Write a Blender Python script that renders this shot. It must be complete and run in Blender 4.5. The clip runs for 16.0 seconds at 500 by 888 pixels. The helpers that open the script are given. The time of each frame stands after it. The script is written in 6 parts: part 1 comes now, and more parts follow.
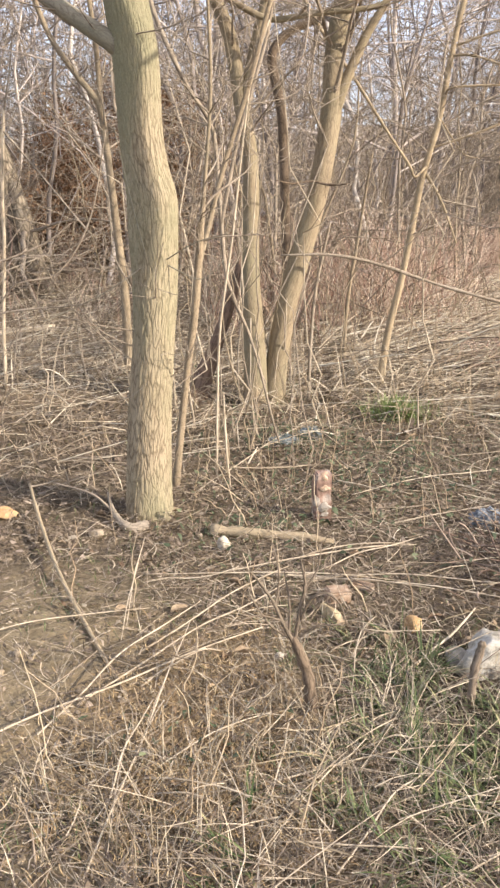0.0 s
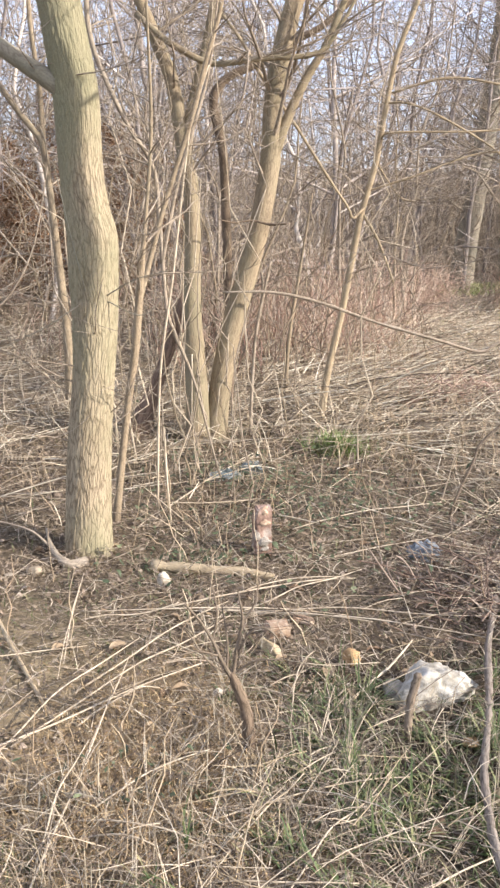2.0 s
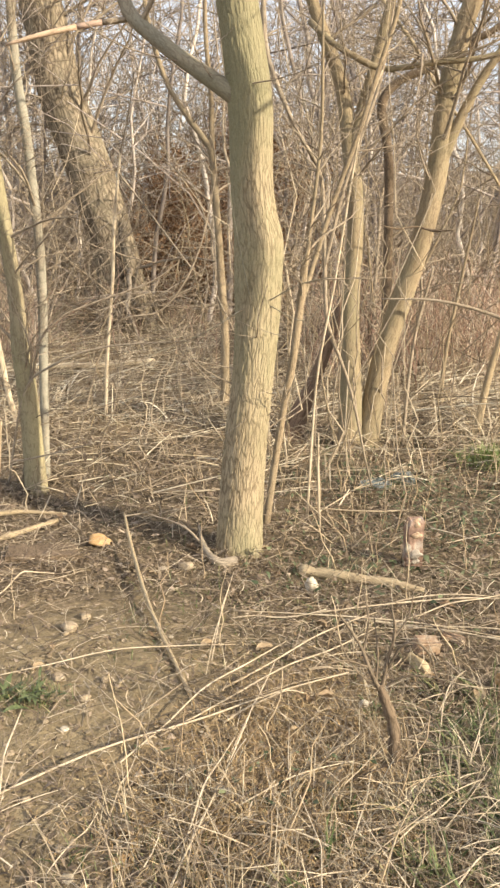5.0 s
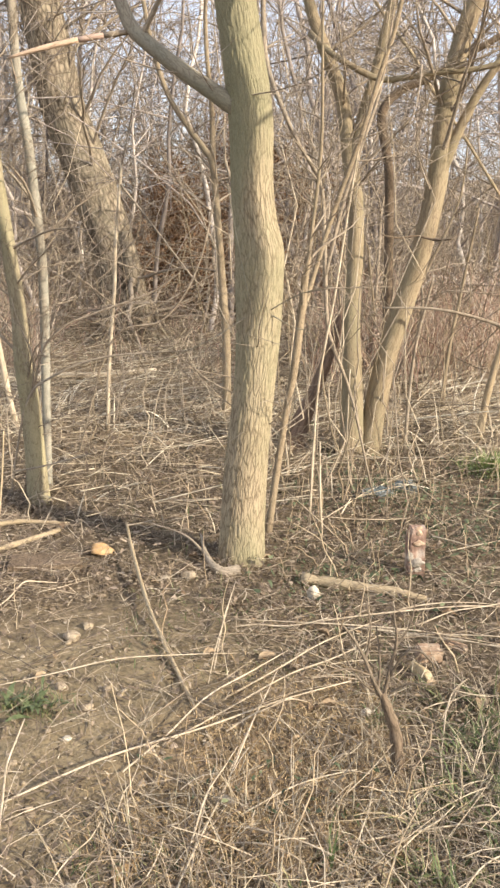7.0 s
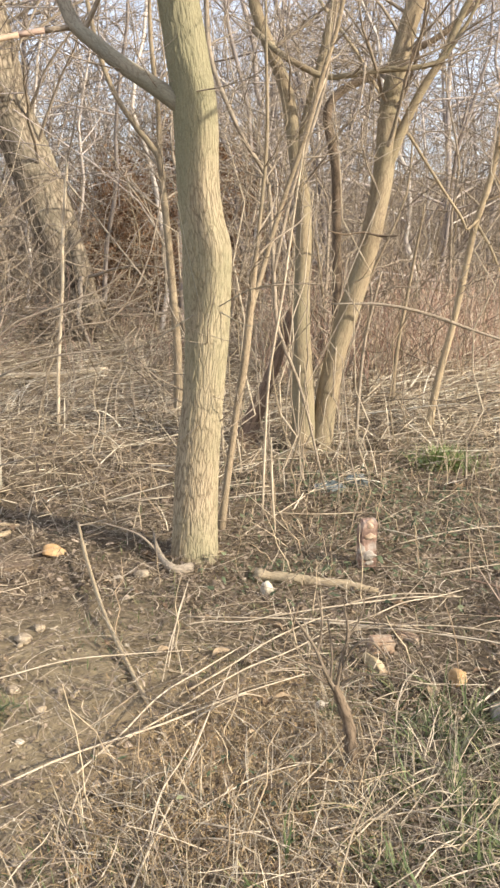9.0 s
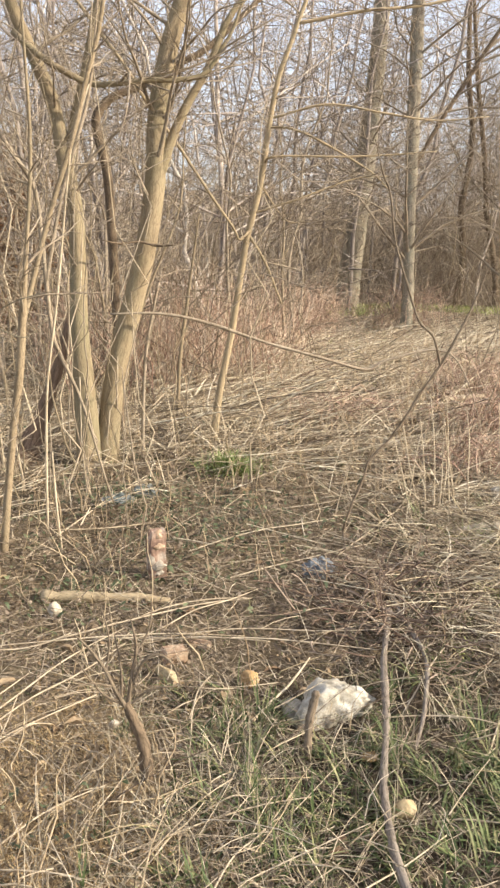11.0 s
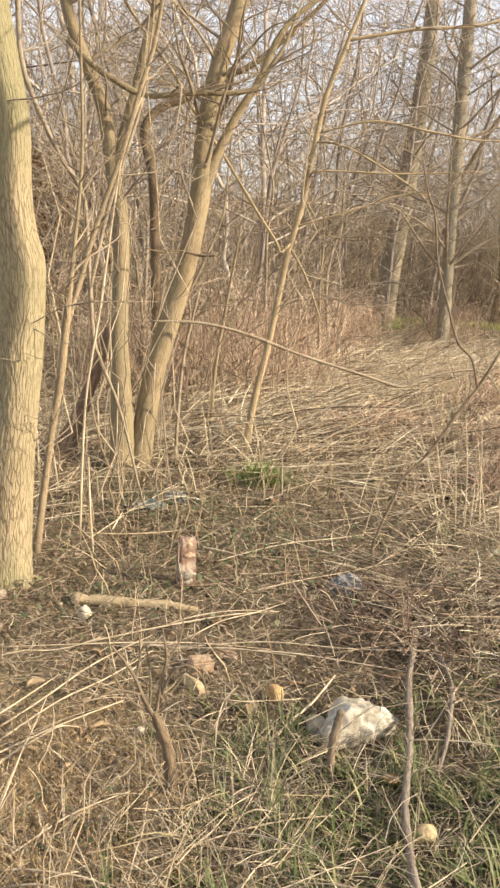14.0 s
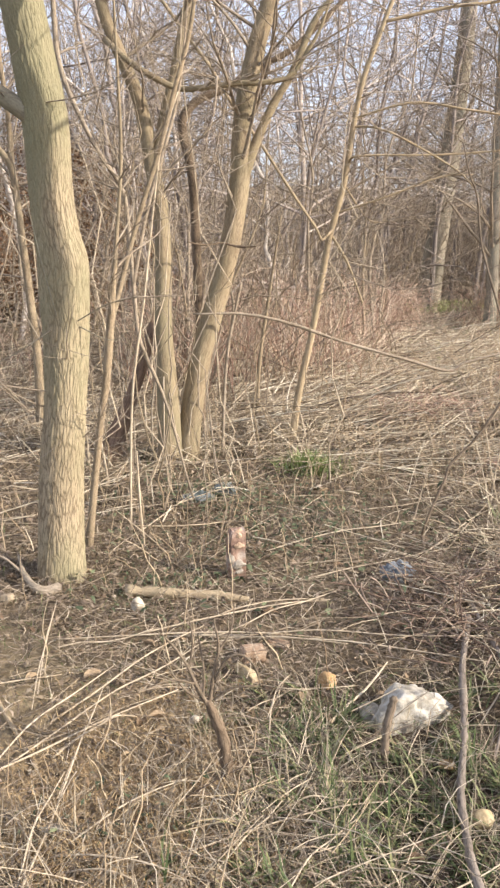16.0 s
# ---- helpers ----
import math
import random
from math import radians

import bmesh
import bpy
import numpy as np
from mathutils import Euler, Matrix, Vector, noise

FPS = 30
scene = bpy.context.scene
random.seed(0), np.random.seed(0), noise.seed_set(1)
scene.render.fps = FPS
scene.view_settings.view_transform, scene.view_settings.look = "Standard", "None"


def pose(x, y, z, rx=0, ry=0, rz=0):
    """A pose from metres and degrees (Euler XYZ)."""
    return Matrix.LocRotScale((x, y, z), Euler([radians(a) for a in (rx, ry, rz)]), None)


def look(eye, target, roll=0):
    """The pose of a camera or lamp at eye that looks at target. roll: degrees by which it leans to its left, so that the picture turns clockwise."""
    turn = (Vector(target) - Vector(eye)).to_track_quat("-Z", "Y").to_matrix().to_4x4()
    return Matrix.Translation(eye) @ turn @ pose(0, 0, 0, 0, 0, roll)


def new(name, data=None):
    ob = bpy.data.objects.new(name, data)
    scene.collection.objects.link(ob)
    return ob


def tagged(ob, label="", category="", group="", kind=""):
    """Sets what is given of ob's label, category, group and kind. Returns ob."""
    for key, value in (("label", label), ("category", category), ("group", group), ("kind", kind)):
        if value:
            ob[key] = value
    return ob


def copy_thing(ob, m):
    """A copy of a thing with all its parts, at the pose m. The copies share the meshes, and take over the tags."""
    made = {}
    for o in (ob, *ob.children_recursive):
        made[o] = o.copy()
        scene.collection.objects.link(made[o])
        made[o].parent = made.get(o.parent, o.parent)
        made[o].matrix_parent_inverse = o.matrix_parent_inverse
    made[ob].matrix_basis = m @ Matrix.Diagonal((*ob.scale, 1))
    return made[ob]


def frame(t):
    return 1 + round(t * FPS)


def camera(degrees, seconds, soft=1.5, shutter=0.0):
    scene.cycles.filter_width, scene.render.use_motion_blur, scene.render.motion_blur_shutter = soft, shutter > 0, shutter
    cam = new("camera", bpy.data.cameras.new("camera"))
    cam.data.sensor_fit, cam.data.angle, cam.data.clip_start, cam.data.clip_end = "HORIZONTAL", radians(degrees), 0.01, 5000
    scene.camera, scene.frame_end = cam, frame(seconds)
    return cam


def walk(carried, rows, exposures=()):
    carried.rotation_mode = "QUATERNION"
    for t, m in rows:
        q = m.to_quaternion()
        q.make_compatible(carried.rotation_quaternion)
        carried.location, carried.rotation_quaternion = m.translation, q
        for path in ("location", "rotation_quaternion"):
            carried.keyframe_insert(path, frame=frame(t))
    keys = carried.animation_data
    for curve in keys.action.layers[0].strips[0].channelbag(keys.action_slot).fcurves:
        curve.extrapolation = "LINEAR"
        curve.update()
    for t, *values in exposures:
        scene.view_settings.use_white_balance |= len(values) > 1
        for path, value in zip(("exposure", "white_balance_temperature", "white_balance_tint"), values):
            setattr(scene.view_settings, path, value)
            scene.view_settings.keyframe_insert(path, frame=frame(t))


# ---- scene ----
cam = camera(33.6, 16.0, soft=2.6)
PATH = [
    (0, (0.02, 0.071, 1.472), (0.011, 1.984, 0.889), -0.3),
    (0.5, (0.027, 0.068, 1.476), (0.067, 1.989, 0.922), -0.2),
    (1, (0.041, 0.062, 1.473), (0.13, 1.986, 0.933), -0.6),
    (1.5, (0.038, 0.062, 1.474), (0.169, 1.983, 0.932), -0.1),
    (2, (0.043, 0.052, 1.478), (0.166, 1.985, 0.976), 0.6),
    (2.5, (0.016, 0.044, 1.484), (-0.001, 1.998, 1.056), 2.3),
    (3, (0.006, 0.021, 1.5), (-0.14, 1.98, 1.124), 2.3),
    (3.5, (-0.012, 0.025, 1.491), (-0.25, 1.971, 1.095), 2.2),
    (4, (-0.019, 0.042, 1.484), (-0.286, 1.975, 1.043), 1.6),
    (4.5, (-0.006, 0.053, 1.485), (-0.241, 1.98, 1.002), 1.1),
    (4.7, (-0.002, 0.057, 1.479), (-0.228, 1.981, 0.985), 1.0),
    (7, (0.002, 0.048, 1.481), (-0.229, 1.977, 1.008), 0.7),
    (7.5, (0.002, 0.043, 1.483), (-0.229, 1.975, 1.021), 0.7),
    (8, (0.002, 0.045, 1.479), (-0.203, 1.98, 1.017), 0.6),
    (8.5, (0.01, 0.043, 1.479), (-0.159, 1.98, 1.009), 0.5),
    (9, (0.019, 0.045, 1.477), (-0.103, 1.983, 1.0), 0.4),
    (9.5, (0.028, 0.058, 1.468), (-0.002, 1.997, 0.978), 0.5),
    (10, (0.03, 0.09, 1.462), (0.153, 2.021, 0.956), -0.1),
    (10.2, (0.052, 0.088, 1.461), (0.241, 2.015, 0.961), -0.4),
    (12.3, (0.065, 0.058, 1.51), (0.56, 1.957, 1.127), 2.7),
    (12.5, (0.062, 0.051, 1.518), (0.552, 1.95, 1.129), 2.8),
    (13, (0.045, 0.058, 1.509), (0.482, 1.97, 1.117), 3.5),
    (13.5, (0.029, 0.059, 1.512), (0.4, 1.983, 1.108), 4.0),
    (14, (0.029, 0.063, 1.504), (0.336, 1.991, 1.069), 2.9),
    (14.5, (0.037, 0.058, 1.502), (0.294, 1.986, 1.037), 1.4),
    (15, (0.038, 0.051, 1.508), (0.245, 1.984, 1.038), 0.4),
    (15.5, (0.037, 0.051, 1.508), (0.228, 1.986, 1.042), 0.2),
    (16, (0.036, 0.05, 1.508), (0.228, 1.986, 1.046), 0.4),
]
EXPOSURES = [
    (0, 1.25, 6650, 13), (0.5, 1.34, 6350, 13), (2, 1.34, 6250, 13), (2.5, 1.31, 6600, 11), (3, 1.25, 7100, 9),
    (3.5, 1.21, 7850, 8), (4.5, 1.21, 7700, 8), (7, 1.21, 6950, 10), (10, 1.24, 6850, 9), (12.3, 1.21, 7750, 9),
    (14, 1.2, 7950, 9), (14.5, 1.24, 7250, 11), (15, 1.22, 6900, 12), (16, 1.22, 6650, 12),
]
walk(cam, [(t, look(eye, target, roll)) for t, eye, target, roll in PATH], EXPOSURES)

# ---- world, sun ----
SUN_AZ, SUN_EL = radians(115), radians(27)
world = bpy.data.worlds.new("sky")
scene.world = world
world.use_nodes = True
wn = world.node_tree.nodes
sky = wn.new("ShaderNodeTexSky")
sky.sky_type, sky.sun_disc = "NISHITA", False
sky.sun_elevation, sky.sun_rotation = SUN_EL, SUN_AZ
sky.air_density, sky.dust_density = 1.0, 1.5
wn["Background"].inputs["Strength"].default_value = 0.115
veil = wn.new("ShaderNodeMix")
veil.data_type = "RGBA"
veil.inputs[0].default_value, veil.inputs[7].default_value = 0.55, (4.5, 4.75, 5.8, 1)
world.node_tree.links.new(sky.outputs[0], veil.inputs[6])
world.node_tree.links.new(veil.outputs[2], wn["Background"].inputs["Color"])
sun = new("sun", bpy.data.lights.new("sun", "SUN"))
sun.data.energy, sun.data.angle, sun.data.color = 3.4, radians(0.6), (1.0, 0.91, 0.79)
sun.matrix_world = look((30 * math.sin(SUN_AZ), 30 * math.cos(SUN_AZ), 30 * math.tan(SUN_EL)), (0, 0, 0))


# ---- materials ----
def material(name, rough=0.85, spec=0.25):
    m = bpy.data.materials.new(name)
    m.use_nodes = True
    b = m.node_tree.nodes["Principled BSDF"]
    b.inputs["Roughness"].default_value = rough
    b.inputs["Specular IOR Level"].default_value = spec
    return m, m.node_tree.nodes, m.node_tree.links, b


def ramp_node(nodes, stops):
    r = nodes.new("ShaderNodeValToRGB")
    e = r.color_ramp.elements
    while len(e) < len(stops):
        e.new(0.5)
    for k, (p, c) in zip(e, stops):
        k.position, k.color = p, (*c, 1)
    return r


def noise_node(nodes, links, coord, scale, detail=4.0, stretch=None, rough=0.6):
    n = nodes.new("ShaderNodeTexNoise")
    n.inputs["Scale"].default_value, n.inputs["Detail"].default_value, n.inputs["Roughness"].default_value = scale, detail, rough
    if stretch:
        mp = nodes.new("ShaderNodeMapping")
        mp.inputs["Scale"].default_value = stretch
        links.new(coord, mp.inputs["Vector"])
        coord = mp.outputs[0]
    links.new(coord, n.inputs["Vector"])
    return n


def mix_node(nodes, links, fac, a, b, blend="MIX"):
    m = nodes.new("ShaderNodeMix")
    m.data_type, m.blend_type = "RGBA", blend
    for sock, val in ((m.inputs[0], fac), (m.inputs[6], a), (m.inputs[7], b)):
        if hasattr(val, "is_linked"):
            links.new(val, sock)
        elif isinstance(val, (int, float)):
            sock.default_value = val
        else:
            sock.default_value = (*val, 1)
    return m.outputs[2]


def bark_material(name, ridge, furrow, moss=None, scale=40.0, stretch=0.14, depth=0.6, patch=0.5, width=0.07, plates=False, lichen_from=None):
    """Furrowed bark on the limb's own coordinates: a net of long clefts between ridges, patches of lichen."""
    m, n, l, b = material(name, 0.9, 0.15)
    at = n.new("ShaderNodeAttribute")
    at.attribute_name = "grain"
    g = at.outputs["Vector"]
    big = noise_node(n, l, g, scale, 3, (1, 1, stretch), 0.55)
    off = n.new("ShaderNodeMath")
    off.operation = "SUBTRACT"
    off.inputs[1].default_value = 0.5
    l.new(big.outputs["Fac"], off.inputs[0])
    if plates:
        # long plates, their outlines wavering
        waver = noise_node(n, l, g, scale * 0.5, 2, (1, 1, 0.45))
        shift = n.new("ShaderNodeVectorMath")
        shift.operation = "MULTIPLY_ADD"
        shift.inputs[1].default_value = (0.9 / scale, 0.9 / scale, 0.9 / scale)
        l.new(waver.outputs["Color"], shift.inputs[0])
        l.new(g, shift.inputs[2])
        mp = n.new("ShaderNodeMapping")
        mp.inputs["Scale"].default_value = (1, 1, stretch)
        l.new(shift.outputs[0], mp.inputs["Vector"])
        cleft = n.new("ShaderNodeTexVoronoi")
        cleft.feature = "DISTANCE_TO_EDGE"
        cleft.inputs["Scale"].default_value = scale
        l.new(mp.outputs[0], cleft.inputs["Vector"])
    else:
        cleft = n.new("ShaderNodeMath")
        cleft.operation = "ABSOLUTE"
        l.new(off.outputs[0], cleft.inputs[0])
    half = tuple(0.6 * a + 0.4 * c for a, c in zip(ridge, furrow))
    r = ramp_node(n, [(0.0, furrow), (width * 0.45, half), (width, ridge)])
    l.new(cleft.outputs[0], r.inputs[0])
    col = r.outputs[0]
    tone = noise_node(n, l, g, 11.0, 4, (1, 1, 0.35))
    tr = ramp_node(n, [(0.3, (0.78, 0.77, 0.75)), (0.7, (1.12, 1.12, 1.12))])
    l.new(tone.outputs["Fac"], tr.inputs[0])
    col = mix_node(n, l, 1.0, col, tr.outputs[0], "MULTIPLY")
    if moss:
        spots = noise_node(n, l, g, 4.0, 4, (1, 1, 0.4))
        sr = ramp_node(n, [(0.42, (0, 0, 0)), (0.64, (patch, patch, patch))])
        l.new(spots.outputs["Fac"], sr.inputs[0])
        col = mix_node(n, l, sr.outputs[0], col, moss)
        if lichen_from:
            # a film of grey-green lichen over the smoother upper bark, ragged where it begins
            sp = n.new("ShaderNodeSeparateXYZ")
            l.new(g, sp.inputs[0])
            edge = n.new("ShaderNodeMath")
            edge.operation = "MULTIPLY_ADD"
            edge.inputs[1].default_value = 0.9
            l.new(spots.outputs["Fac"], edge.inputs[0])
            l.new(sp.outputs[2], edge.inputs[2])
            film = n.new("ShaderNodeMapRange")
            film.inputs[1].default_value, film.inputs[2].default_value = lichen_from + 0.3, lichen_from + 0.8
            film.inputs[4].default_value = 0.75
            l.new(edge.outputs[0], film.inputs[0])
            col = mix_node(n, l, film.outputs[0], col, tuple(0.85 * v for v in moss))
    fine = noise_node(n, l, g, 230.0, 2, (1, 1, 0.5))
    fr = ramp_node(n, [(0.3, (0.8, 0.8, 0.8)), (0.7, (1.1, 1.1, 1.1))])
    l.new(fine.outputs["Fac"], fr.inputs[0])
    col = mix_node(n, l, 1.0, col, fr.outputs[0], "MULTIPLY")
    l.new(col, b.inputs["Base Color"])
    bump = n.new("ShaderNodeBump")
    bump.inputs["Strength"].default_value, bump.inputs["Distance"].default_value = depth, 0.012
    l.new(r.outputs[0], bump.inputs["Height"])
    l.new(bump.outputs[0], b.inputs["Normal"])
    return m


def island_material(name, stops, rough=0.8, spec=0.2, grain=90.0, through=0.0):
    """Many small pieces, each with a colour of its own from the ramp, mottled along its length."""
    m, n, l, b = material(name, rough, spec)
    geo = n.new("ShaderNodeNewGeometry")
    r = ramp_node(n, stops)
    l.new(geo.outputs["Random Per Island"], r.inputs[0])
    tc = n.new("ShaderNodeTexCoord")
    nz = noise_node(n, l, tc.outputs["Object"], grain, 2)
    fr = ramp_node(n, [(0.3, (0.7, 0.7, 0.7)), (0.7, (1.15, 1.15, 1.15))])
    l.new(nz.outputs["Fac"], fr.inputs[0])
    l.new(mix_node(n, l, 1.0, r.outputs[0], fr.outputs[0], "MULTIPLY"), b.inputs["Base Color"])
    return m


def stone_material(name, base, dark, vein, scale=14.0, rough=0.85, lo=0.3, hi=0.68):
    m, n, l, b = material(name, rough, 0.25)
    tc = n.new("ShaderNodeTexCoord")
    c = tc.outputs["Object"]
    a = noise_node(n, l, c, scale, 6)
    r = ramp_node(n, [(lo, dark), (0.5, base), (hi, vein)])
    l.new(a.outputs["Fac"], r.inputs[0])
    f = noise_node(n, l, c, scale * 9, 3)
    fr = ramp_node(n, [(0.3, (0.75, 0.75, 0.75)), (0.7, (1.1, 1.1, 1.1))])
    l.new(f.outputs["Fac"], fr.inputs[0])
    l.new(mix_node(n, l, 1.0, r.outputs[0], fr.outputs[0], "MULTIPLY"), b.inputs["Base Color"])
    bump = n.new("ShaderNodeBump")
    bump.inputs["Strength"].default_value, bump.inputs["Distance"].default_value = 0.5, 0.006
    l.new(f.outputs["Fac"], bump.inputs["Height"])
    l.new(bump.outputs[0], b.inputs["Normal"])
    return m


def ground_material():
    m, n, l, b = material("earth_and_litter", 0.95, 0.12)
    geo = n.new("ShaderNodeNewGeometry")
    c = geo.outputs["Position"]
    broad = noise_node(n, l, c, 1.1, 4)
    soil = noise_node(n, l, c, 26.0, 6, None, 0.7)
    sr = ramp_node(n, [(0.3, (0.055, 0.042, 0.028)), (0.5, (0.125, 0.098, 0.064)), (0.66, (0.22, 0.175, 0.115))])
    l.new(soil.outputs["Fac"], sr.inputs[0])
    leaf = noise_node(n, l, c, 60.0, 3)
    lr = ramp_node(n, [(0.35, (0.07, 0.052, 0.035)), (0.52, (0.16, 0.12, 0.078)), (0.66, (0.3, 0.235, 0.15))])
    l.new(leaf.outputs["Fac"], lr.inputs[0])
    br = ramp_node(n, [(0.4, (0, 0, 0)), (0.58, (1, 1, 1))])
    l.new(broad.outputs["Fac"], br.inputs[0])
    col = mix_node(n, l, br.outputs[0], sr.outputs[0], lr.outputs[0])
    # damp trodden clay beside the open strip
    dist = n.new("ShaderNodeVectorMath")
    dist.operation = "DISTANCE"
    dist.inputs[1].default_value = (-0.85, 2.3, 0)
    l.new(c, dist.inputs[0])
    ad = n.new("ShaderNodeMath")
    ad.operation = "MULTIPLY_ADD"
    ad.inputs[1].default_value, ad.inputs[2].default_value = 0.9, -0.45
    l.new(broad.outputs["Fac"], ad.inputs[0])
    su = n.new("ShaderNodeMath")
    su.operation = "ADD"
    l.new(dist.outputs["Value"], su.inputs[0])
    l.new(ad.outputs[0], su.inputs[1])
    pr = ramp_node(n, [(0.5, (1, 1, 1)), (1.15, (0, 0, 0))])
    l.new(su.outputs[0], pr.inputs[0])
    clay = noise_node(n, l, c, 14.0, 6, None, 0.65)
    cr = ramp_node(n, [(0.28, (0.15, 0.116, 0.072)), (0.45, (0.215, 0.17, 0.105)), (0.6, (0.285, 0.228, 0.142)), (0.75, (0.35, 0.285, 0.185))])
    l.new(clay.outputs["Fac"], cr.inputs[0])
    col = mix_node(n, l, pr.outputs[0], col, cr.outputs[0])
    # a mat of old straw over the open strip, and a sandy scrape
    sep = n.new("ShaderNodeSeparateXYZ")
    l.new(c, sep.inputs[0])
    mr = n.new("ShaderNodeMapRange")
    mr.inputs[1].default_value, mr.inputs[2].default_value = 4.5, 7.5
    l.new(sep.outputs[1], mr.inputs[0])
    mat_n = noise_node(n, l, c, 2.2, 5, None, 0.65)
    mat_r = ramp_node(n, [(0.38, (0, 0, 0)), (0.6, (0.65, 0.65, 0.65))])
    l.new(mat_n.outputs["Fac"], mat_r.inputs[0])
    both = n.new("ShaderNodeMath")
    both.operation = "MULTIPLY"
    l.new(mr.outputs[0], both.inputs[0])
    l.new(mat_r.outputs[0], both.inputs[1])
    thatch = noise_node(n, l, c, 45.0, 4, (0.35, 1, 1), 0.7)
    thr = ramp_node(n, [(0.3, (0.13, 0.095, 0.06)), (0.5, (0.3, 0.23, 0.145)), (0.68, (0.48, 0.385, 0.25))])
    l.new(thatch.outputs["Fac"], thr.inputs[0])
    col = mix_node(n, l, both.outputs[0], col, thr.outputs[0])
    d2 = n.new("ShaderNodeVectorMath")
    d2.operation = "DISTANCE"
    d2.inputs[1].default_value = (-0.05, 2.1, 0)
    l.new(c, d2.inputs[0])
    s2 = n.new("ShaderNodeMath")
    s2.operation = "ADD"
    l.new(d2.outputs["Value"], s2.inputs[0])
    l.new(ad.outputs[0], s2.inputs[1])
    p2 = ramp_node(n, [(0.2, (0.9, 0.9, 0.9)), (0.7, (0, 0, 0))])
    l.new(s2.outputs[0], p2.inputs[0])
    sand = ramp_node(n, [(0.3, (0.16, 0.113, 0.065)), (0.5, (0.28, 0.204, 0.12)), (0.7, (0.4, 0.305, 0.19))])
    l.new(soil.outputs["Fac"], sand.inputs[0])
    col = mix_node(n, l, p2.outputs[0], col, sand.outputs[0])
    # humus and the twig heap's shade, painted dark among the green tufts
    d3 = n.new("ShaderNodeVectorMath")
    d3.operation = "DISTANCE"
    d3.inputs[1].default_value = (1.0, 2.15, 0)
    l.new(c, d3.inputs[0])
    s3 = n.new("ShaderNodeMath")
    s3.operation = "ADD"
    l.new(d3.outputs["Value"], s3.inputs[0])
    l.new(ad.outputs[0], s3.inputs[1])
    p3 = ramp_node(n, [(0.35, (0.85, 0.85, 0.85)), (0.9, (0, 0, 0))])
    l.new(s3.outputs[0], p3.inputs[0])
    hum_shade = ramp_node(n, [(0.3, (0.028, 0.021, 0.015)), (0.55, (0.06, 0.046, 0.032)), (0.7, (0.12, 0.094, 0.064))])
    l.new(soil.outputs["Fac"], hum_shade.inputs[0])
    col = mix_node(n, l, p3.outputs[0], col, hum_shade.outputs[0])
    l.new(col, b.inputs["Base Color"])
    bump = n.new("ShaderNodeBump")
    bump.inputs["Strength"].default_value, bump.inputs["Distance"].default_value = 0.8, 0.02
    l.new(soil.outputs["Fac"], bump.inputs["Height"])
    l.new(bump.outputs[0], b.inputs["Normal"])
    return m


BARK_MAIN = bark_material("pale_furrowed_bark", (0.395, 0.325, 0.218), (0.195, 0.152, 0.1), (0.29, 0.272, 0.165), 64.0, 0.17, 0.9, 0.7, 0.16, True, 1.75)
BARK_LIMB = bark_material("grey_mottled_limb_bark", (0.33, 0.285, 0.21), (0.2, 0.165, 0.12), (0.25, 0.24, 0.175), 40.0, 0.4, 0.6, 0.8)
BARK_TWIN = bark_material("smooth_tan_bark", (0.335, 0.268, 0.176), (0.215, 0.165, 0.11), (0.25, 0.225, 0.142), 40.0, 0.25, 0.7, 0.7)
BARK_STICK = bark_material("weathered_stick", (0.24, 0.2, 0.165), (0.12, 0.097, 0.078), (0.3, 0.265, 0.22), 60.0, 0.2, 0.5, 0.4)
BARK_STEM = bark_material("brown_grey_stem", (0.235, 0.185, 0.135), (0.11, 0.085, 0.06), (0.28, 0.245, 0.19), 70.0, 0.2, 0.7, 0.4)
BARK_BIG = bark_material("deep_ridged_bark", (0.34, 0.282, 0.205), (0.085, 0.065, 0.046), (0.28, 0.25, 0.18), 14.0, 0.45, 1.0, 0.4, 0.3, True)
BARK_SAP = bark_material("thin_sapling_bark", (0.345, 0.275, 0.185), (0.21, 0.162, 0.108), (0.29, 0.255, 0.18), 60.0, 0.3, 0.3, 0.4)
BARK_YOUNG = bark_material("pale_young_bark", (0.45, 0.36, 0.235), (0.33, 0.255, 0.165), (0.36, 0.315, 0.21), 60.0, 0.3, 0.3, 0.4)
BARK_MOTTLED = bark_material("grey_lichened_bark", (0.3, 0.26, 0.2), (0.17, 0.145, 0.11), (0.38, 0.375, 0.31), 30.0, 0.6, 0.4, 0.9)
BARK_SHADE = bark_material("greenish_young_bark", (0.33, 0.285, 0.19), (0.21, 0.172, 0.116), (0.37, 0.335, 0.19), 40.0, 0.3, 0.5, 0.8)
BARK_GREY = bark_material("grey_twig_bark", (0.371, 0.305, 0.229), (0.196, 0.153, 0.109), (0.360, 0.327, 0.262), 50.0, 0.3, 0.3, 0.4)
BARK_FAR = bark_material("grey_brown_trunk_bark", (0.35, 0.308, 0.24), (0.18, 0.152, 0.118), (0.27, 0.262, 0.2), 24.0, 0.25, 0.7, 0.6)
BARK_DARK = bark_material("dark_rotten_bark", (0.25, 0.175, 0.125), (0.13, 0.092, 0.066), None, 40.0, 0.2, 0.8)
BARK_PALE = bark_material("bleached_dead_wood", (0.6, 0.51, 0.38), (0.42, 0.335, 0.235), None, 60.0, 0.1, 0.3)
CANE_RED = bark_material("red_brown_cane", (0.4, 0.25, 0.19), (0.25, 0.15, 0.115), None, 60.0, 0.15, 0.3)
CANE_TAN = bark_material("tan_cane", (0.6, 0.45, 0.33), (0.42, 0.3, 0.21), None, 60.0, 0.15, 0.3)
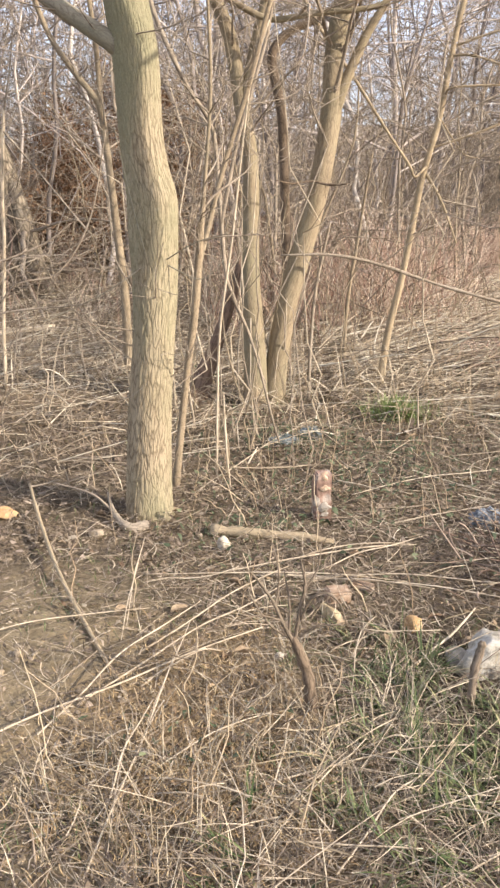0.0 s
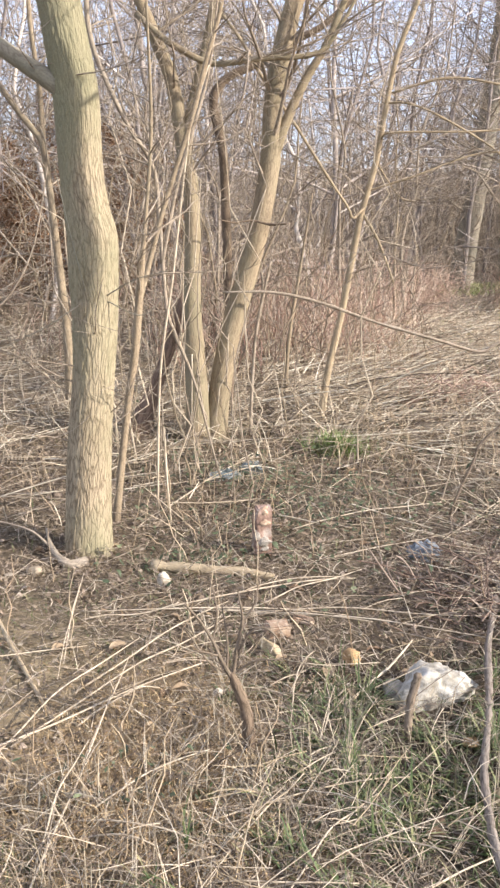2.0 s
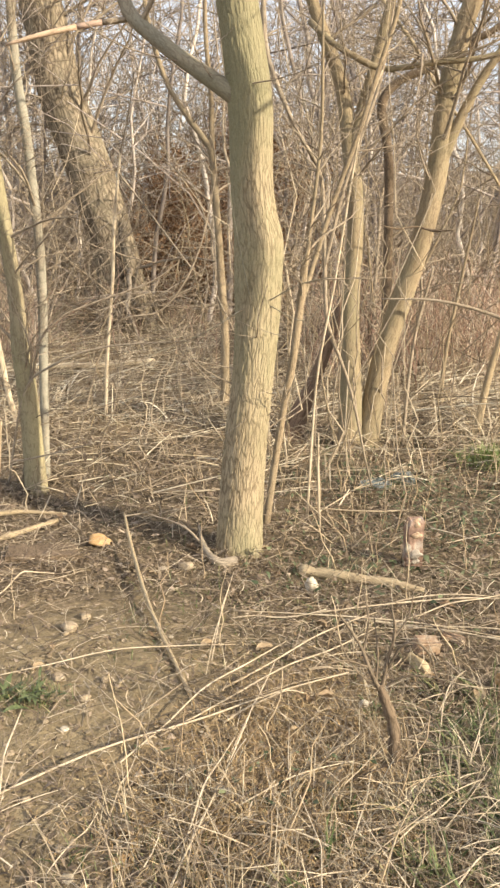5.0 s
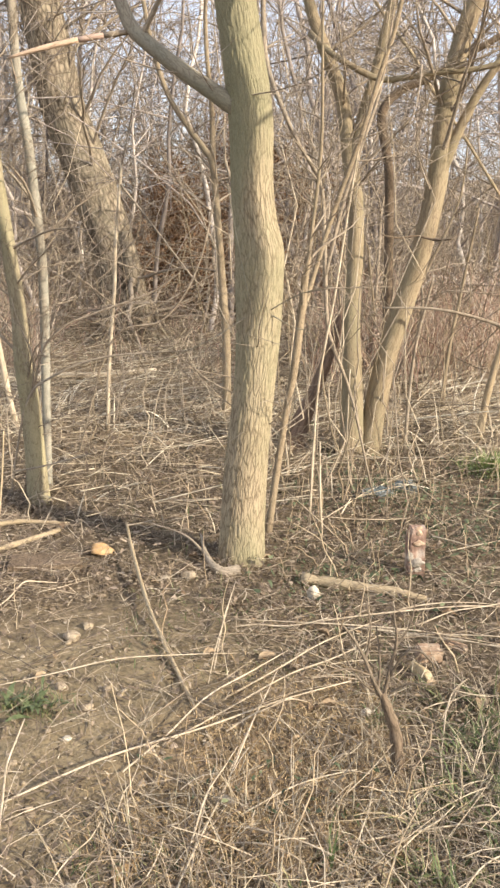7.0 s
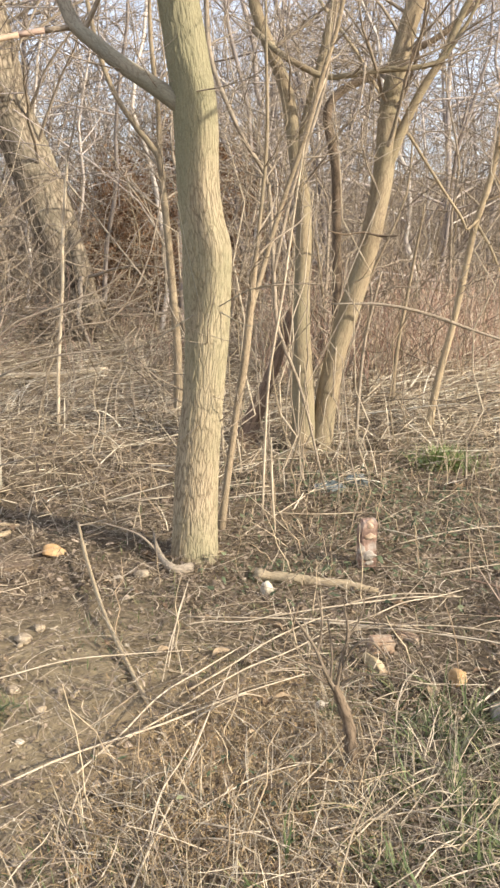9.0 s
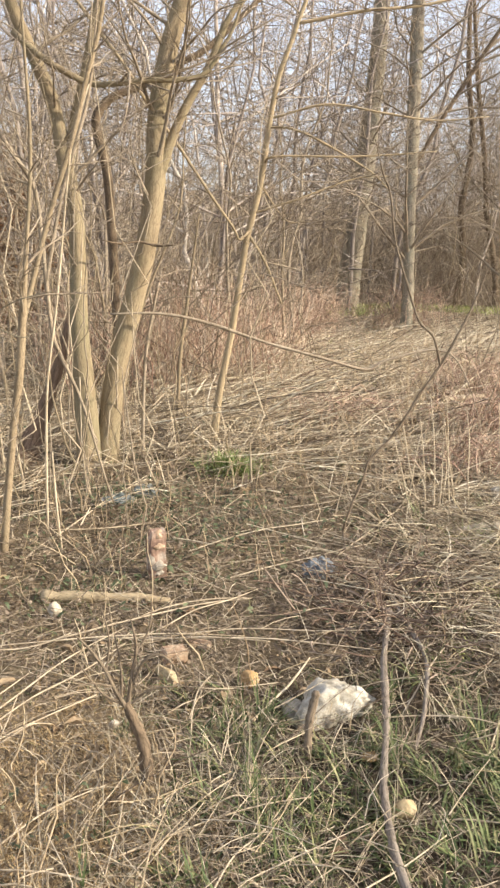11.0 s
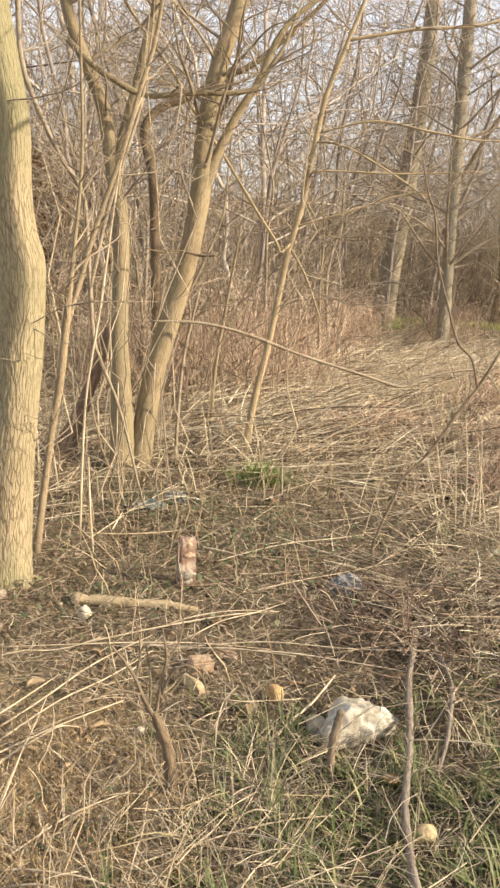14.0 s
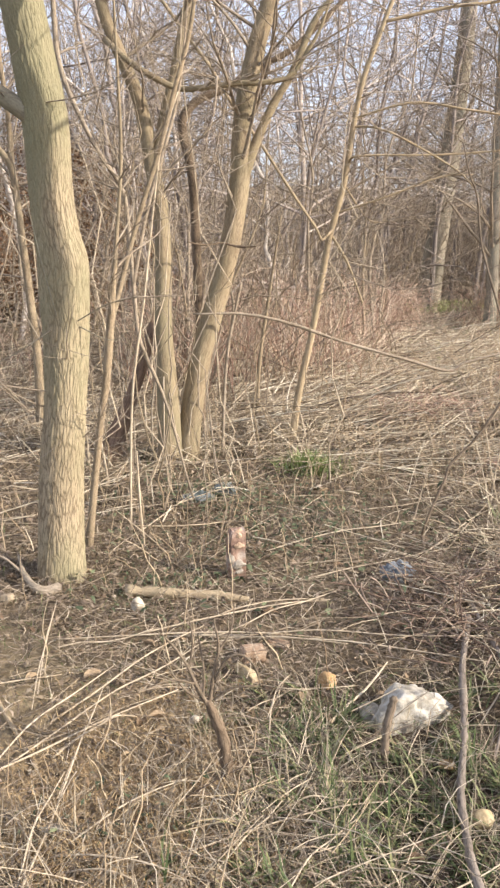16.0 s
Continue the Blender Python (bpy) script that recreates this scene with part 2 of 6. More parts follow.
BARK_BROWN = bark_material("brown_bark", (0.2, 0.15, 0.105), (0.1, 0.075, 0.052), None, 50.0, 0.3, 0.3)
WOOD_RED = bark_material("broken_heartwood", (0.52, 0.385, 0.31), (0.4, 0.275, 0.21), None, 60.0, 0.08, 0.5)
BRUSH = island_material("brush_stems", [(0.0, (0.165, 0.127, 0.094)), (0.45, (0.28, 0.224, 0.168)), (0.8, (0.41, 0.34, 0.262)), (1.0, (0.56, 0.485, 0.39))], 0.85, 0.15, 5.0)
DARK_TWIG = island_material("dark_twigs", [(0.0, (0.12, 0.08, 0.06)), (0.6, (0.22, 0.16, 0.12)), (1.0, (0.36, 0.285, 0.22))], 0.85, 0.2, 20.0)
CANE = island_material("dry_canes", [(0.0, (0.2, 0.125, 0.098)), (0.35, (0.41, 0.27, 0.205)), (0.7, (0.62, 0.465, 0.35)), (1.0, (0.8, 0.68, 0.53))], 0.8, 0.2, 8.0)
BRAMBLE = island_material("bramble_canes", [(0.0, (0.22, 0.13, 0.1)), (0.4, (0.42, 0.275, 0.21)), (0.8, (0.6, 0.45, 0.34)), (1.0, (0.72, 0.58, 0.44))], 0.75, 0.25, 12.0)
STRAW = island_material("dry_straw", [(0.0, (0.098, 0.072, 0.055)), (0.3, (0.195, 0.148, 0.107)), (0.6, (0.332, 0.262, 0.185)), (0.88, (0.468, 0.385, 0.278)), (1.0, (0.624, 0.54, 0.414))], 0.7, 0.3, 30.0)
FIELD = island_material("bleached_field_straw", [(0.0, (0.12, 0.088, 0.063)), (0.28, (0.315, 0.248, 0.17)), (0.62, (0.545, 0.455, 0.324)), (0.9, (0.69, 0.61, 0.455)), (1.0, (0.77, 0.71, 0.57))], 0.7, 0.3, 20.0)
# far stems paler and greyer: aerial haze put into their colour
FAR_STEM_HAZED = island_material("hazed_far_stems", [(0.0, (0.22, 0.19, 0.172)), (0.5, (0.37, 0.32, 0.282)), (0.85, (0.51, 0.445, 0.39)), (1.0, (0.63, 0.57, 0.5))], 0.85, 0.15, 5.0)
STALK = island_material("pale_stalks", [(0.0, (0.36, 0.26, 0.16)), (0.5, (0.48, 0.37, 0.24)), (1.0, (0.62, 0.51, 0.35))], 0.65, 0.3, 25.0)
LEAF = island_material("fallen_leaves", [(0.0, (0.078, 0.06, 0.044)), (0.45, (0.156, 0.118, 0.085)), (0.85, (0.263, 0.2, 0.142)), (1.0, (0.409, 0.33, 0.251))], 0.8, 0.2, 60.0)
RUSSET = island_material("russet_leaf_bits", [(0.0, (0.15, 0.1, 0.06)), (0.5, (0.27, 0.19, 0.115)), (1.0, (0.42, 0.31, 0.19))], 0.8, 0.2, 60.0)
HELD_LEAF = island_material("withered_held_leaves", [(0.0, (0.17, 0.092, 0.05)), (0.5, (0.26, 0.148, 0.082)), (1.0, (0.35, 0.215, 0.125))], 0.8, 0.2, 12.0)
DEAD_GRASS = island_material("dead_grass", [(0.0, (0.088, 0.068, 0.047)), (0.35, (0.195, 0.157, 0.107)), (0.75, (0.4, 0.335, 0.231)), (1.0, (0.605, 0.53, 0.392))], 0.7, 0.25, 40.0)
GRASS = island_material("green_grass", [(0.0, (0.045, 0.07, 0.024)), (0.4, (0.085, 0.12, 0.042)), (0.75, (0.15, 0.18, 0.07)), (1.0, (0.34, 0.31, 0.16))], 0.6, 0.3, 40.0)
LAWN = island_material("bright_grass", [(0.0, (0.25, 0.29, 0.1)), (0.6, (0.4, 0.43, 0.165)), (1.0, (0.58, 0.55, 0.28))], 0.6, 0.3, 10.0)
FRESH = island_material("fresh_tuft", [(0.0, (0.14, 0.2, 0.065)), (0.6, (0.23, 0.3, 0.1)), (1.0, (0.34, 0.39, 0.16))], 0.6, 0.3, 30.0)
HERB = island_material("ground_herbs", [(0.0, (0.045, 0.062, 0.03)), (0.6, (0.095, 0.12, 0.058)), (1.0, (0.19, 0.21, 0.115))], 0.55, 0.35, 80.0)
WEED = stone_material("weed_leaf", (0.115, 0.145, 0.065), (0.07, 0.092, 0.042), (0.17, 0.2, 0.1), 40.0, 0.55)
GRAVEL = island_material("small_stones", [(0.0, (0.18, 0.135, 0.088)), (0.5, (0.27, 0.21, 0.14)), (0.88, (0.35, 0.28, 0.19)), (1.0, (0.5, 0.43, 0.33))], 0.85, 0.25, 120.0)
BRICK_RED = stone_material("weathered_brick", (0.34, 0.225, 0.17), (0.2, 0.13, 0.1), (0.5, 0.42, 0.35), 16.0, 0.85, 0.36, 0.62)
BRICK_PALE = stone_material("pale_broken_brick", (0.42, 0.3, 0.205), (0.29, 0.185, 0.12), (0.56, 0.455, 0.34), 30.0)
MORTAR = stone_material("old_mortar", (0.36, 0.32, 0.265), (0.24, 0.2, 0.16), (0.45, 0.41, 0.35), 40.0)
CHALK = stone_material("pale_limestone", (0.425, 0.395, 0.33), (0.26, 0.235, 0.185), (0.5, 0.48, 0.43), 20.0, 0.9, 0.34, 0.62)
MATTED_DRY = island_material("ochre_matted_grass", [(0.0, (0.24, 0.16, 0.085)), (0.5, (0.4, 0.285, 0.155)), (1.0, (0.55, 0.435, 0.265))], 0.85, 0.15, 60.0)
LEAF_TAN = stone_material("withered_tan_leaf", (0.4, 0.3, 0.19), (0.28, 0.2, 0.12), (0.5, 0.4, 0.27), 40.0, 0.75)
LEAF_BROWN = stone_material("withered_brown_leaf", (0.25, 0.165, 0.1), (0.15, 0.1, 0.06), (0.34, 0.24, 0.15), 40.0, 0.75)
CREAM = stone_material("cream_flint", (0.55, 0.49, 0.38), (0.42, 0.36, 0.27), (0.62, 0.57, 0.47), 30.0)
FLINT = stone_material("buff_pebble", (0.36, 0.29, 0.2), (0.25, 0.19, 0.125), (0.44, 0.37, 0.27), 18.0)
OCHRE_PALE = stone_material("yellowish_flint", (0.43, 0.34, 0.2), (0.3, 0.22, 0.12), (0.52, 0.43, 0.28), 14.0)
OCHRE = stone_material("ochre_stone", (0.48, 0.31, 0.15), (0.32, 0.2, 0.1), (0.56, 0.4, 0.22), 22.0)
CLOTH = stone_material("slate_blue_film", (0.2, 0.225, 0.245), (0.09, 0.1, 0.115), (0.36, 0.385, 0.41), 16.0, 0.4)
FOIL = stone_material("grey_plastic_sheet", (0.17, 0.2, 0.195), (0.06, 0.075, 0.075), (0.5, 0.53, 0.52), 30.0, 0.4)
EARTH = ground_material()


# ---- mesh building ----
class Pile:
    """Gathers vertices, four-cornered faces and the limb coordinates for one mesh."""

    def __init__(self):
        self.v, self.f, self.g, self.count = [], [], [], 0

    def add(self, v, f, g=None):
        v = np.asarray(v, float).reshape(-1, 3)
        self.v.append(v)
        self.f.append(np.asarray(f, int).reshape(-1, 4) + self.count)
        self.g.append(v if g is None else np.asarray(g, float).reshape(-1, 3))
        self.count += len(v)

    def tubes(self, p, r, sides=6, ends=False, seed=0.0):
        """Round limbs: p (n, k, 3) their lines, r (n, k) their radii."""
        p, r = np.asarray(p, float), np.asarray(r, float)
        if ends:
            p = np.concatenate([p[:, :1], p, p[:, -1:]], 1)
            r = np.concatenate([r[:, :1] * 0.02, r, r[:, -1:] * 0.02], 1)
        n, k, _ = p.shape
        t = np.gradient(p, axis=1)
        t /= np.linalg.norm(t, axis=2, keepdims=True) + 1e-12
        mean = t.mean(1)
        ref = np.eye(3)[np.argmin(np.abs(mean), axis=1)][:, None, :]
        s = np.cross(t, ref)
        s /= np.linalg.norm(s, axis=2, keepdims=True) + 1e-12
        u = np.cross(t, s)
        a = np.arange(sides) * 2 * math.pi / sides
        ring = np.cos(a)[None, None, :, None] * s[:, :, None, :] + np.sin(a)[None, None, :, None] * u[:, :, None, :]
        v = p[:, :, None, :] + r[:, :, None, None] * ring
        along = np.concatenate([np.zeros((n, 1)), np.cumsum(np.linalg.norm(np.diff(p, axis=1), axis=2), 1)], 1)
        g = np.empty((n, k, sides, 3))
        shift = (np.arange(n) * 7.31 + seed)[:, None, None]
        rm = r.max(1)[:, None, None]
        g[..., 0] = np.cos(a) * rm + shift
        g[..., 1] = np.sin(a) * rm + shift * 0.37
        g[..., 2] = along[:, :, None]
        i = np.arange(k - 1)[:, None] * sides
        j = np.arange(sides)[None, :]
        j2 = (j + 1) % sides
        q = np.stack([i + j, i + j2, i + sides + j2, i + sides + j], -1).reshape(-1, 4)
        f = (q[None] + (np.arange(n) * k * sides)[:, None, None]).reshape(-1, 4)
        self.add(v, f, g)
        return self

    def strips(self, p, w, side):
        """Flat blades: p (n, k, 3), half widths w (n, k), the sideways direction side (n, 3)."""
        n, k, _ = p.shape
        v = np.stack([p - w[..., None] * side[:, None], p + w[..., None] * side[:, None]], 2)
        i = np.arange(k - 1) * 2
        q = np.stack([i, i + 1, i + 3, i + 2], -1)
        self.add(v, (q[None] + (np.arange(n) * 2 * k)[:, None, None]).reshape(-1, 4))
        return self

    def mesh(self, name, mat, smooth=True):
        me = bpy.data.meshes.new(name)
        v, f, g = np.concatenate(self.v), np.concatenate(self.f), np.concatenate(self.g)
        me.vertices.add(len(v))
        me.vertices.foreach_set("co", v.astype(np.float32).ravel())
        me.loops.add(f.size)
        me.loops.foreach_set("vertex_index", f.astype(np.int32).ravel())
        me.polygons.add(len(f))
        me.polygons.foreach_set("loop_start", np.arange(0, f.size, 4, dtype=np.int32))
        me.polygons.foreach_set("use_smooth", np.full(len(f), smooth))
        at = me.attributes.new("grain", "FLOAT_VECTOR", "POINT")
        at.data.foreach_set("vector", g.astype(np.float32).ravel())
        me.materials.append(mat)
        me.update(calc_edges=True)
        me.validate()
        return me


def part(name, pile, mat, parent, label="", smooth=True):
    ob = new(name, pile.mesh(name, mat, smooth))
    ob.parent = parent
    if label:
        tagged(ob, label)
    return ob


def stuff(name, pile, mat, label, category, smooth=True):
    return tagged(new(name, pile.mesh(name, mat, smooth)), label, category, kind="stuff")


def spline(ctrl, n):
    """A smooth line through a few control points (x, y, z, radius)."""
    c = np.asarray(ctrl, float)
    c = np.concatenate([2 * c[:1] - c[1:2], c, 2 * c[-1:] - c[-2:-1]])
    u = np.linspace(0, len(c) - 3 - 1e-6, n)
    i = u.astype(int)
    w = (u - i)[:, None]
    a, b, d, e = c[i], c[i + 1], c[i + 2], c[i + 3]
    return 0.5 * (2 * b + (d - a) * w + (2 * a - 5 * b + 4 * d - e) * w**2 + (3 * b - a - 3 * d + e) * w**3)


def height(x, y):
    """The lie of the land: a nearly level floor, a leafy bank at the back, rising wood beyond."""
    x, y = np.asarray(x, float), np.asarray(y, float)
    z = 0.012 * np.sin(1.7 * x + 0.6) * np.sin(1.3 * y + 1.0) + 0.006 * np.sin(4.1 * x + 2.0) * np.cos(3.7 * y)
    far = np.clip((y - 7) / 8, 0, 1)
    z = z + far * (0.06 * np.sin(0.9 * x + 1.0) + 0.05 * np.sin(0.7 * y))
    z = z + 2.0 * np.exp(-(((x + 3.6) / 4.2) ** 2) - ((y - 21) / 3.6) ** 2)
    rise = np.clip((y - 30) / 40, 0, 1)
    return z + 5.5 * rise * rise * (3 - 2 * rise) * (1 + 0.15 * np.sin(0.15 * x))


def grow(rng, line, count, lo, hi, length, droop=0.0, rise=0.5, k=6, wobble=0.12, spread=1.0):
    """Side limbs of a limb (k, 4): returns (count, k, 4)."""
    n = len(line)
    out = []
    for _ in range(count):
        f = rng.uniform(lo, hi)
        i = min(int(f * (n - 1)), n - 2)
        p, r0 = line[i, :3] + (line[i + 1, :3] - line[i, :3]) * rng.random(), line[i, 3]
        t = line[i + 1, :3] - line[i, :3]
        t = t / (np.linalg.norm(t) + 1e-9)
        a = rng.uniform(0, 2 * math.pi)
        side = np.array([math.cos(a), math.sin(a), 0.0]) * spread
        d = t * rng.uniform(0.3, 0.8) + side + np.array([0, 0, rise * rng.uniform(0.2, 1.0)])
        d /= np.linalg.norm(d)
        ln = length * rng.uniform(0.5, 1.2) * (1.1 - 0.6 * f)
        pts = [p]
        bend = rng.normal(0, wobble, 3)
        for j in range(k - 1):
            d = d + bend * 0.5 + rng.normal(0, wobble, 3) + np.array([0, 0, -droop * j / k])
            d /= np.linalg.norm(d)
            pts.append(pts[-1] + d * ln / (k - 1))
        r = min(r0 * 0.55, ln * 0.011 + 0.0012) * np.linspace(1, 0.22, k)
        out.append(np.column_stack([np.array(pts), r]))
    return np.array(out)


def tree(name, label, ctrl, bark, limbs=(), limb_bark=None, sides=14, rings=40, twig=(24, 0.3, 1.0, 0.9), seed=1, twig_bark=None, group="", relief=0.0, whips=None):
    """A tree on its own base: trunk and limbs as parts, and the fine twigs they carry."""
    rng = np.random.default_rng(seed)
    base = np.array([ctrl[0][0], ctrl[0][1], float(height(ctrl[0][0], ctrl[0][1])) - 0.02])
    root = tagged(new(name), label, "tree", group)
    root.location = base

    def local(c):
        c = np.array(c, float)
        c[:, :3] -= base
        return c

    c = local(ctrl)
    c[0, 2] = -0.04
    line = spline(c, rings)
    trunk = Pile().tubes(line[None, :, :3], line[None, :, 3], sides, True, seed)
    if relief:
        # long interlaced ridges, with lumps, on the trunk itself
        v, g = trunk.v[0], trunk.g[0]
        k = len(v) // sides
        cen = np.repeat(v.reshape(k, sides, 3).mean(1), sides, 0)
        out = v - cen
        rad = np.linalg.norm(out, axis=1, keepdims=True) + 1e-9
        d = np.empty(len(v))
        for i, q in enumerate(g):
            w = noise.noise((q[0] * 9, q[1] * 9, q[2] * 1.5)) * 0.5
            cleft = abs(noise.noise((q[0] * 75 + w, q[1] * 75, q[2] * 17)))
            d[i] = relief * (min(1.0, cleft * 3.5) - 0.8) + relief * 0.5 * noise.noise((q[0] * 5, q[1] * 5, q[2] * 2.2 + 3))
        # the foot flares towards its roots
        ang = np.arctan2(out[:, 1], out[:, 0])
        flare = np.exp(-np.clip(v[:, 2], 0, None) / 0.09) * (0.008 + 0.014 * np.cos(3 * ang + 1.0))
        trunk.v[0] = v + out / rad * np.where(rad > 0.004, d[:, None] + flare[:, None], 0)
    part("trunk", trunk, bark, root)
    lines = [line]
    for lc in limbs:
        ll = spline(local(lc), 22)
        part("branch", Pile().tubes(ll[None, :, :3], ll[None, :, 3], 10, True, seed + len(lines)), limb_bark or bark, root)
        lines.append(ll)
    # finest twigs: stouter on the old trees
    least = max(0.0014, 0.0045 * min(1.0, line[0, 3] / 0.25) if line[0, 3] > 0.14 else 0)
    if twig[0]:
        count, lo, hi, length = twig
        pile = Pile()
        for ln in lines:
            if ln[0, 3] < 0.005:
                continue
            first = grow(rng, ln, count if ln is line else max(4, count // 3), lo if ln is line else 0.3, hi, length, k=8)
            for b in first:
                bough = part("branch", Pile().tubes(b[None, :, :3], b[None, :, 3], 6, False, float(rng.random() * 50)), twig_bark or BARK_GREY, root)
                second = grow(rng, b, 6, 0.2, 0.98, length * 0.5, k=6, wobble=0.17)
                spray = Pile().tubes(second[..., :3], np.maximum(second[..., 3], least), 3)
                for s in second:
                    third = grow(rng, s, 3, 0.25, 0.95, length * 0.2, k=4, wobble=0.2)
                    spray.tubes(third[..., :3], np.maximum(third[..., 3], least * 0.85), 3)
                tagged(part("twig_spray", spray, twig_bark or BARK_GREY, bough), kind="stuff")
        if whips:
            # thin shoots low on the stem, bowing out and up again, with short spurs
            for ln in lines:
                if ln[0, 3] < 0.006:
                    continue
                for b in grow(rng, ln, whips[0] if ln is line else max(3, whips[0] // 3), whips[1], whips[2], whips[3], rise=0.15, droop=-0.35, k=10, wobble=0.1, spread=1.6):
                    b[:, 3] = np.linspace(2.4, 1.07, 10) * least
                    pile.tubes(b[None, :, :3], b[None, :, 3], 4)
                    spur = grow(rng, b, 6, 0.15, 0.98, whips[3] * 0.35, rise=0.4, droop=-0.2, k=6, wobble=0.16, spread=1.4)
                    pile.tubes(spur[..., :3], np.maximum(spur[..., 3], least), 3)
        if pile.count:
            tagged(part("twig_spray", pile, twig_bark or BARK_GREY, root), kind="stuff")
    return root


# ---- ground ----
def ground():
    def steps(lo, hi, a, b, fine, coarse):
        left = list(np.linspace(lo, a, coarse, endpoint=False))
        right = list(np.linspace(b, hi, coarse + 1)[1:])
        return np.array(left + list(np.linspace(a, b, fine)) + right)

    near_x, near_y = np.linspace(-2.6, 3.4, 190), np.linspace(1.0, 6.5, 200)
    xs = np.concatenate([-np.geomspace(400, 2.65, 34), near_x, np.geomspace(3.45, 400, 34)])
    ys = np.concatenate([-np.geomspace(120, 1.0, 14) + 1.9, near_y, np.geomspace(6.55, 600, 60)])
    gx, gy = np.meshgrid(xs, ys)
    z = height(gx, gy)
    rough = np.zeros_like(z)
    for j in range(len(ys)):
        if 0.9 < ys[j] < 6.6:
            for i in range(len(xs)):
                if -2.7 < xs[i] < 3.5:
                    q = (xs[i], ys[j])
                    rough[j, i] = 0.010 * noise.noise((q[0] * 6, q[1] * 6, 0)) + 0.007 * noise.noise((q[0] * 17, q[1] * 17, 4))
    z = z + rough
    v = np.stack([gx, gy, z], -1).reshape(-1, 3)
    nx = len(xs)
    i, j = np.meshgrid(np.arange(nx - 1), np.arange(len(ys) - 1))
    a = (j * nx + i).ravel()
    pile = Pile()
    pile.add(v, np.stack([a, a + 1, a + nx + 1, a + nx], -1))
    return tagged(new("ground", pile.mesh("ground", EARTH)), "brown woodland earth with trodden clay and leaf litter", "ground", kind="structure")


ground()


# ---- the standing trees ----
MAIN = [(-0.48, 3.75, 0.0, 0.107), (-0.467, 3.75, 0.31, 0.103), (-0.45, 3.75, 0.58, 0.098), (-0.425, 3.75, 0.84, 0.093), (-0.41, 3.75, 1.09, 0.1),
        (-0.41, 3.75, 1.3, 0.107), (-0.409, 3.75, 1.43, 0.108), (-0.43, 3.75, 1.56, 0.096), (-0.447, 3.75, 1.72, 0.091), (-0.455, 3.74, 2.0, 0.094), (-0.49, 3.73, 2.25, 0.088),
        (-0.54, 3.72, 2.6, 0.084), (-0.6, 3.75, 3.4, 0.075), (-0.55, 3.85, 4.6, 0.06), (-0.6, 3.9, 6.2, 0.035), (-0.62, 3.9, 7.6, 0.012)]
MAIN_LIMB = [(-0.47, 3.73, 2.0, 0.045), (-0.563, 3.71, 2.061, 0.038), (-0.756, 3.73, 2.186, 0.033), (-0.9, 3.82, 2.296, 0.032), (-1.0, 3.89, 2.385, 0.031),
             (-1.069, 3.95, 2.516, 0.029), (-1.153, 3.98, 2.664, 0.026), (-1.32, 4.0, 3.16, 0.018), (-1.6, 4.1, 4.0, 0.008)]
# unseen limb above the view, added to cast shade on the trunk's left
SHADE_LIMB = [(-0.52, 3.73, 2.72, 0.05), (0.293, 3.181, 2.804, 0.052), (0.832, 2.983, 2.884, 0.055), (1.398, 2.744, 2.97, 0.055), (1.998, 2.475, 3.071, 0.055), (2.617, 2.196, 3.162, 0.053), (3.161, 1.945, 3.238, 0.048), (3.418, 1.786, 3.311, 0.04), (3.7, 1.445, 3.495, 0.02)]
SHOOTS = [[(-0.36, 3.68, 1.19, 0.003), (-0.22, 3.6, 1.27, 0.0023), (-0.08, 3.55, 1.31, 0.002)], [(-0.46, 3.66, 1.16, 0.003), (-0.62, 3.55, 1.06, 0.0023), (-0.85, 3.5, 0.96, 0.002)],
          [(-0.43, 3.655, 1.2, 0.003), (-0.48, 3.6, 1.45, 0.002), (-0.53, 3.58, 1.72, 0.002)], [(-0.36, 3.68, 1.18, 0.003), (-0.2, 3.62, 1.12, 0.002), (-0.1, 3.6, 1.2, 0.0018)]]
DEAD = [(-1.005, 3.89, 2.369, 0.013), (-1.19, 3.84, 2.333, 0.013), (-1.347, 3.78, 2.288, 0.012), (-1.511, 3.75, 2.241, 0.006)]
main = tree("tree", "pale furrowed tree with an S bend and one bare limb", MAIN, BARK_MAIN, [MAIN_LIMB, SHADE_LIMB, *SHOOTS], BARK_LIMB, 128, 380, (16, 0.8, 1.0, 1.6), 3, relief=0.004, whips=(9, 0.08, 0.3, 0.7))
dl = spline(DEAD, 16)
dl[:, :3] -= np.array(main.location)
part("broken_branch", Pile().tubes(dl[None, 6:, :3], dl[None, 6:, 3], 8, True), CANE_TAN, main, "bleached dead side branch")
part("broken_branch", Pile().tubes(dl[None, :4, :3], dl[None, :4, 3], 8, True), BARK_GREY, main, "grey stub of a snapped side branch")
part("broken_branch", Pile().tubes(dl[None, 3:7, :3], dl[None, 3:7, 3], 8, True), WOOD_RED, main, "reddish snapped dead branch")

TWIN_L = [(0.04, 5.8, 0, 0.089), (0.03, 5.8, 0.35, 0.08), (0.02, 5.8, 0.59, 0.073), (0.0, 5.8, 0.98, 0.062), (0.01, 5.8, 1.36, 0.056), (0.0, 5.8, 1.73, 0.052),
          (-0.045, 5.8, 1.98, 0.05), (-0.095, 5.79, 2.29, 0.046), (-0.145, 5.77, 2.47, 0.043), (-0.25, 5.76, 2.71, 0.04), (-0.335, 5.75, 2.93, 0.037), (-0.37, 5.75, 3.15, 0.033),
          (-0.5, 5.75, 4.2, 0.02), (-0.55, 5.8, 5.6, 0.008)]
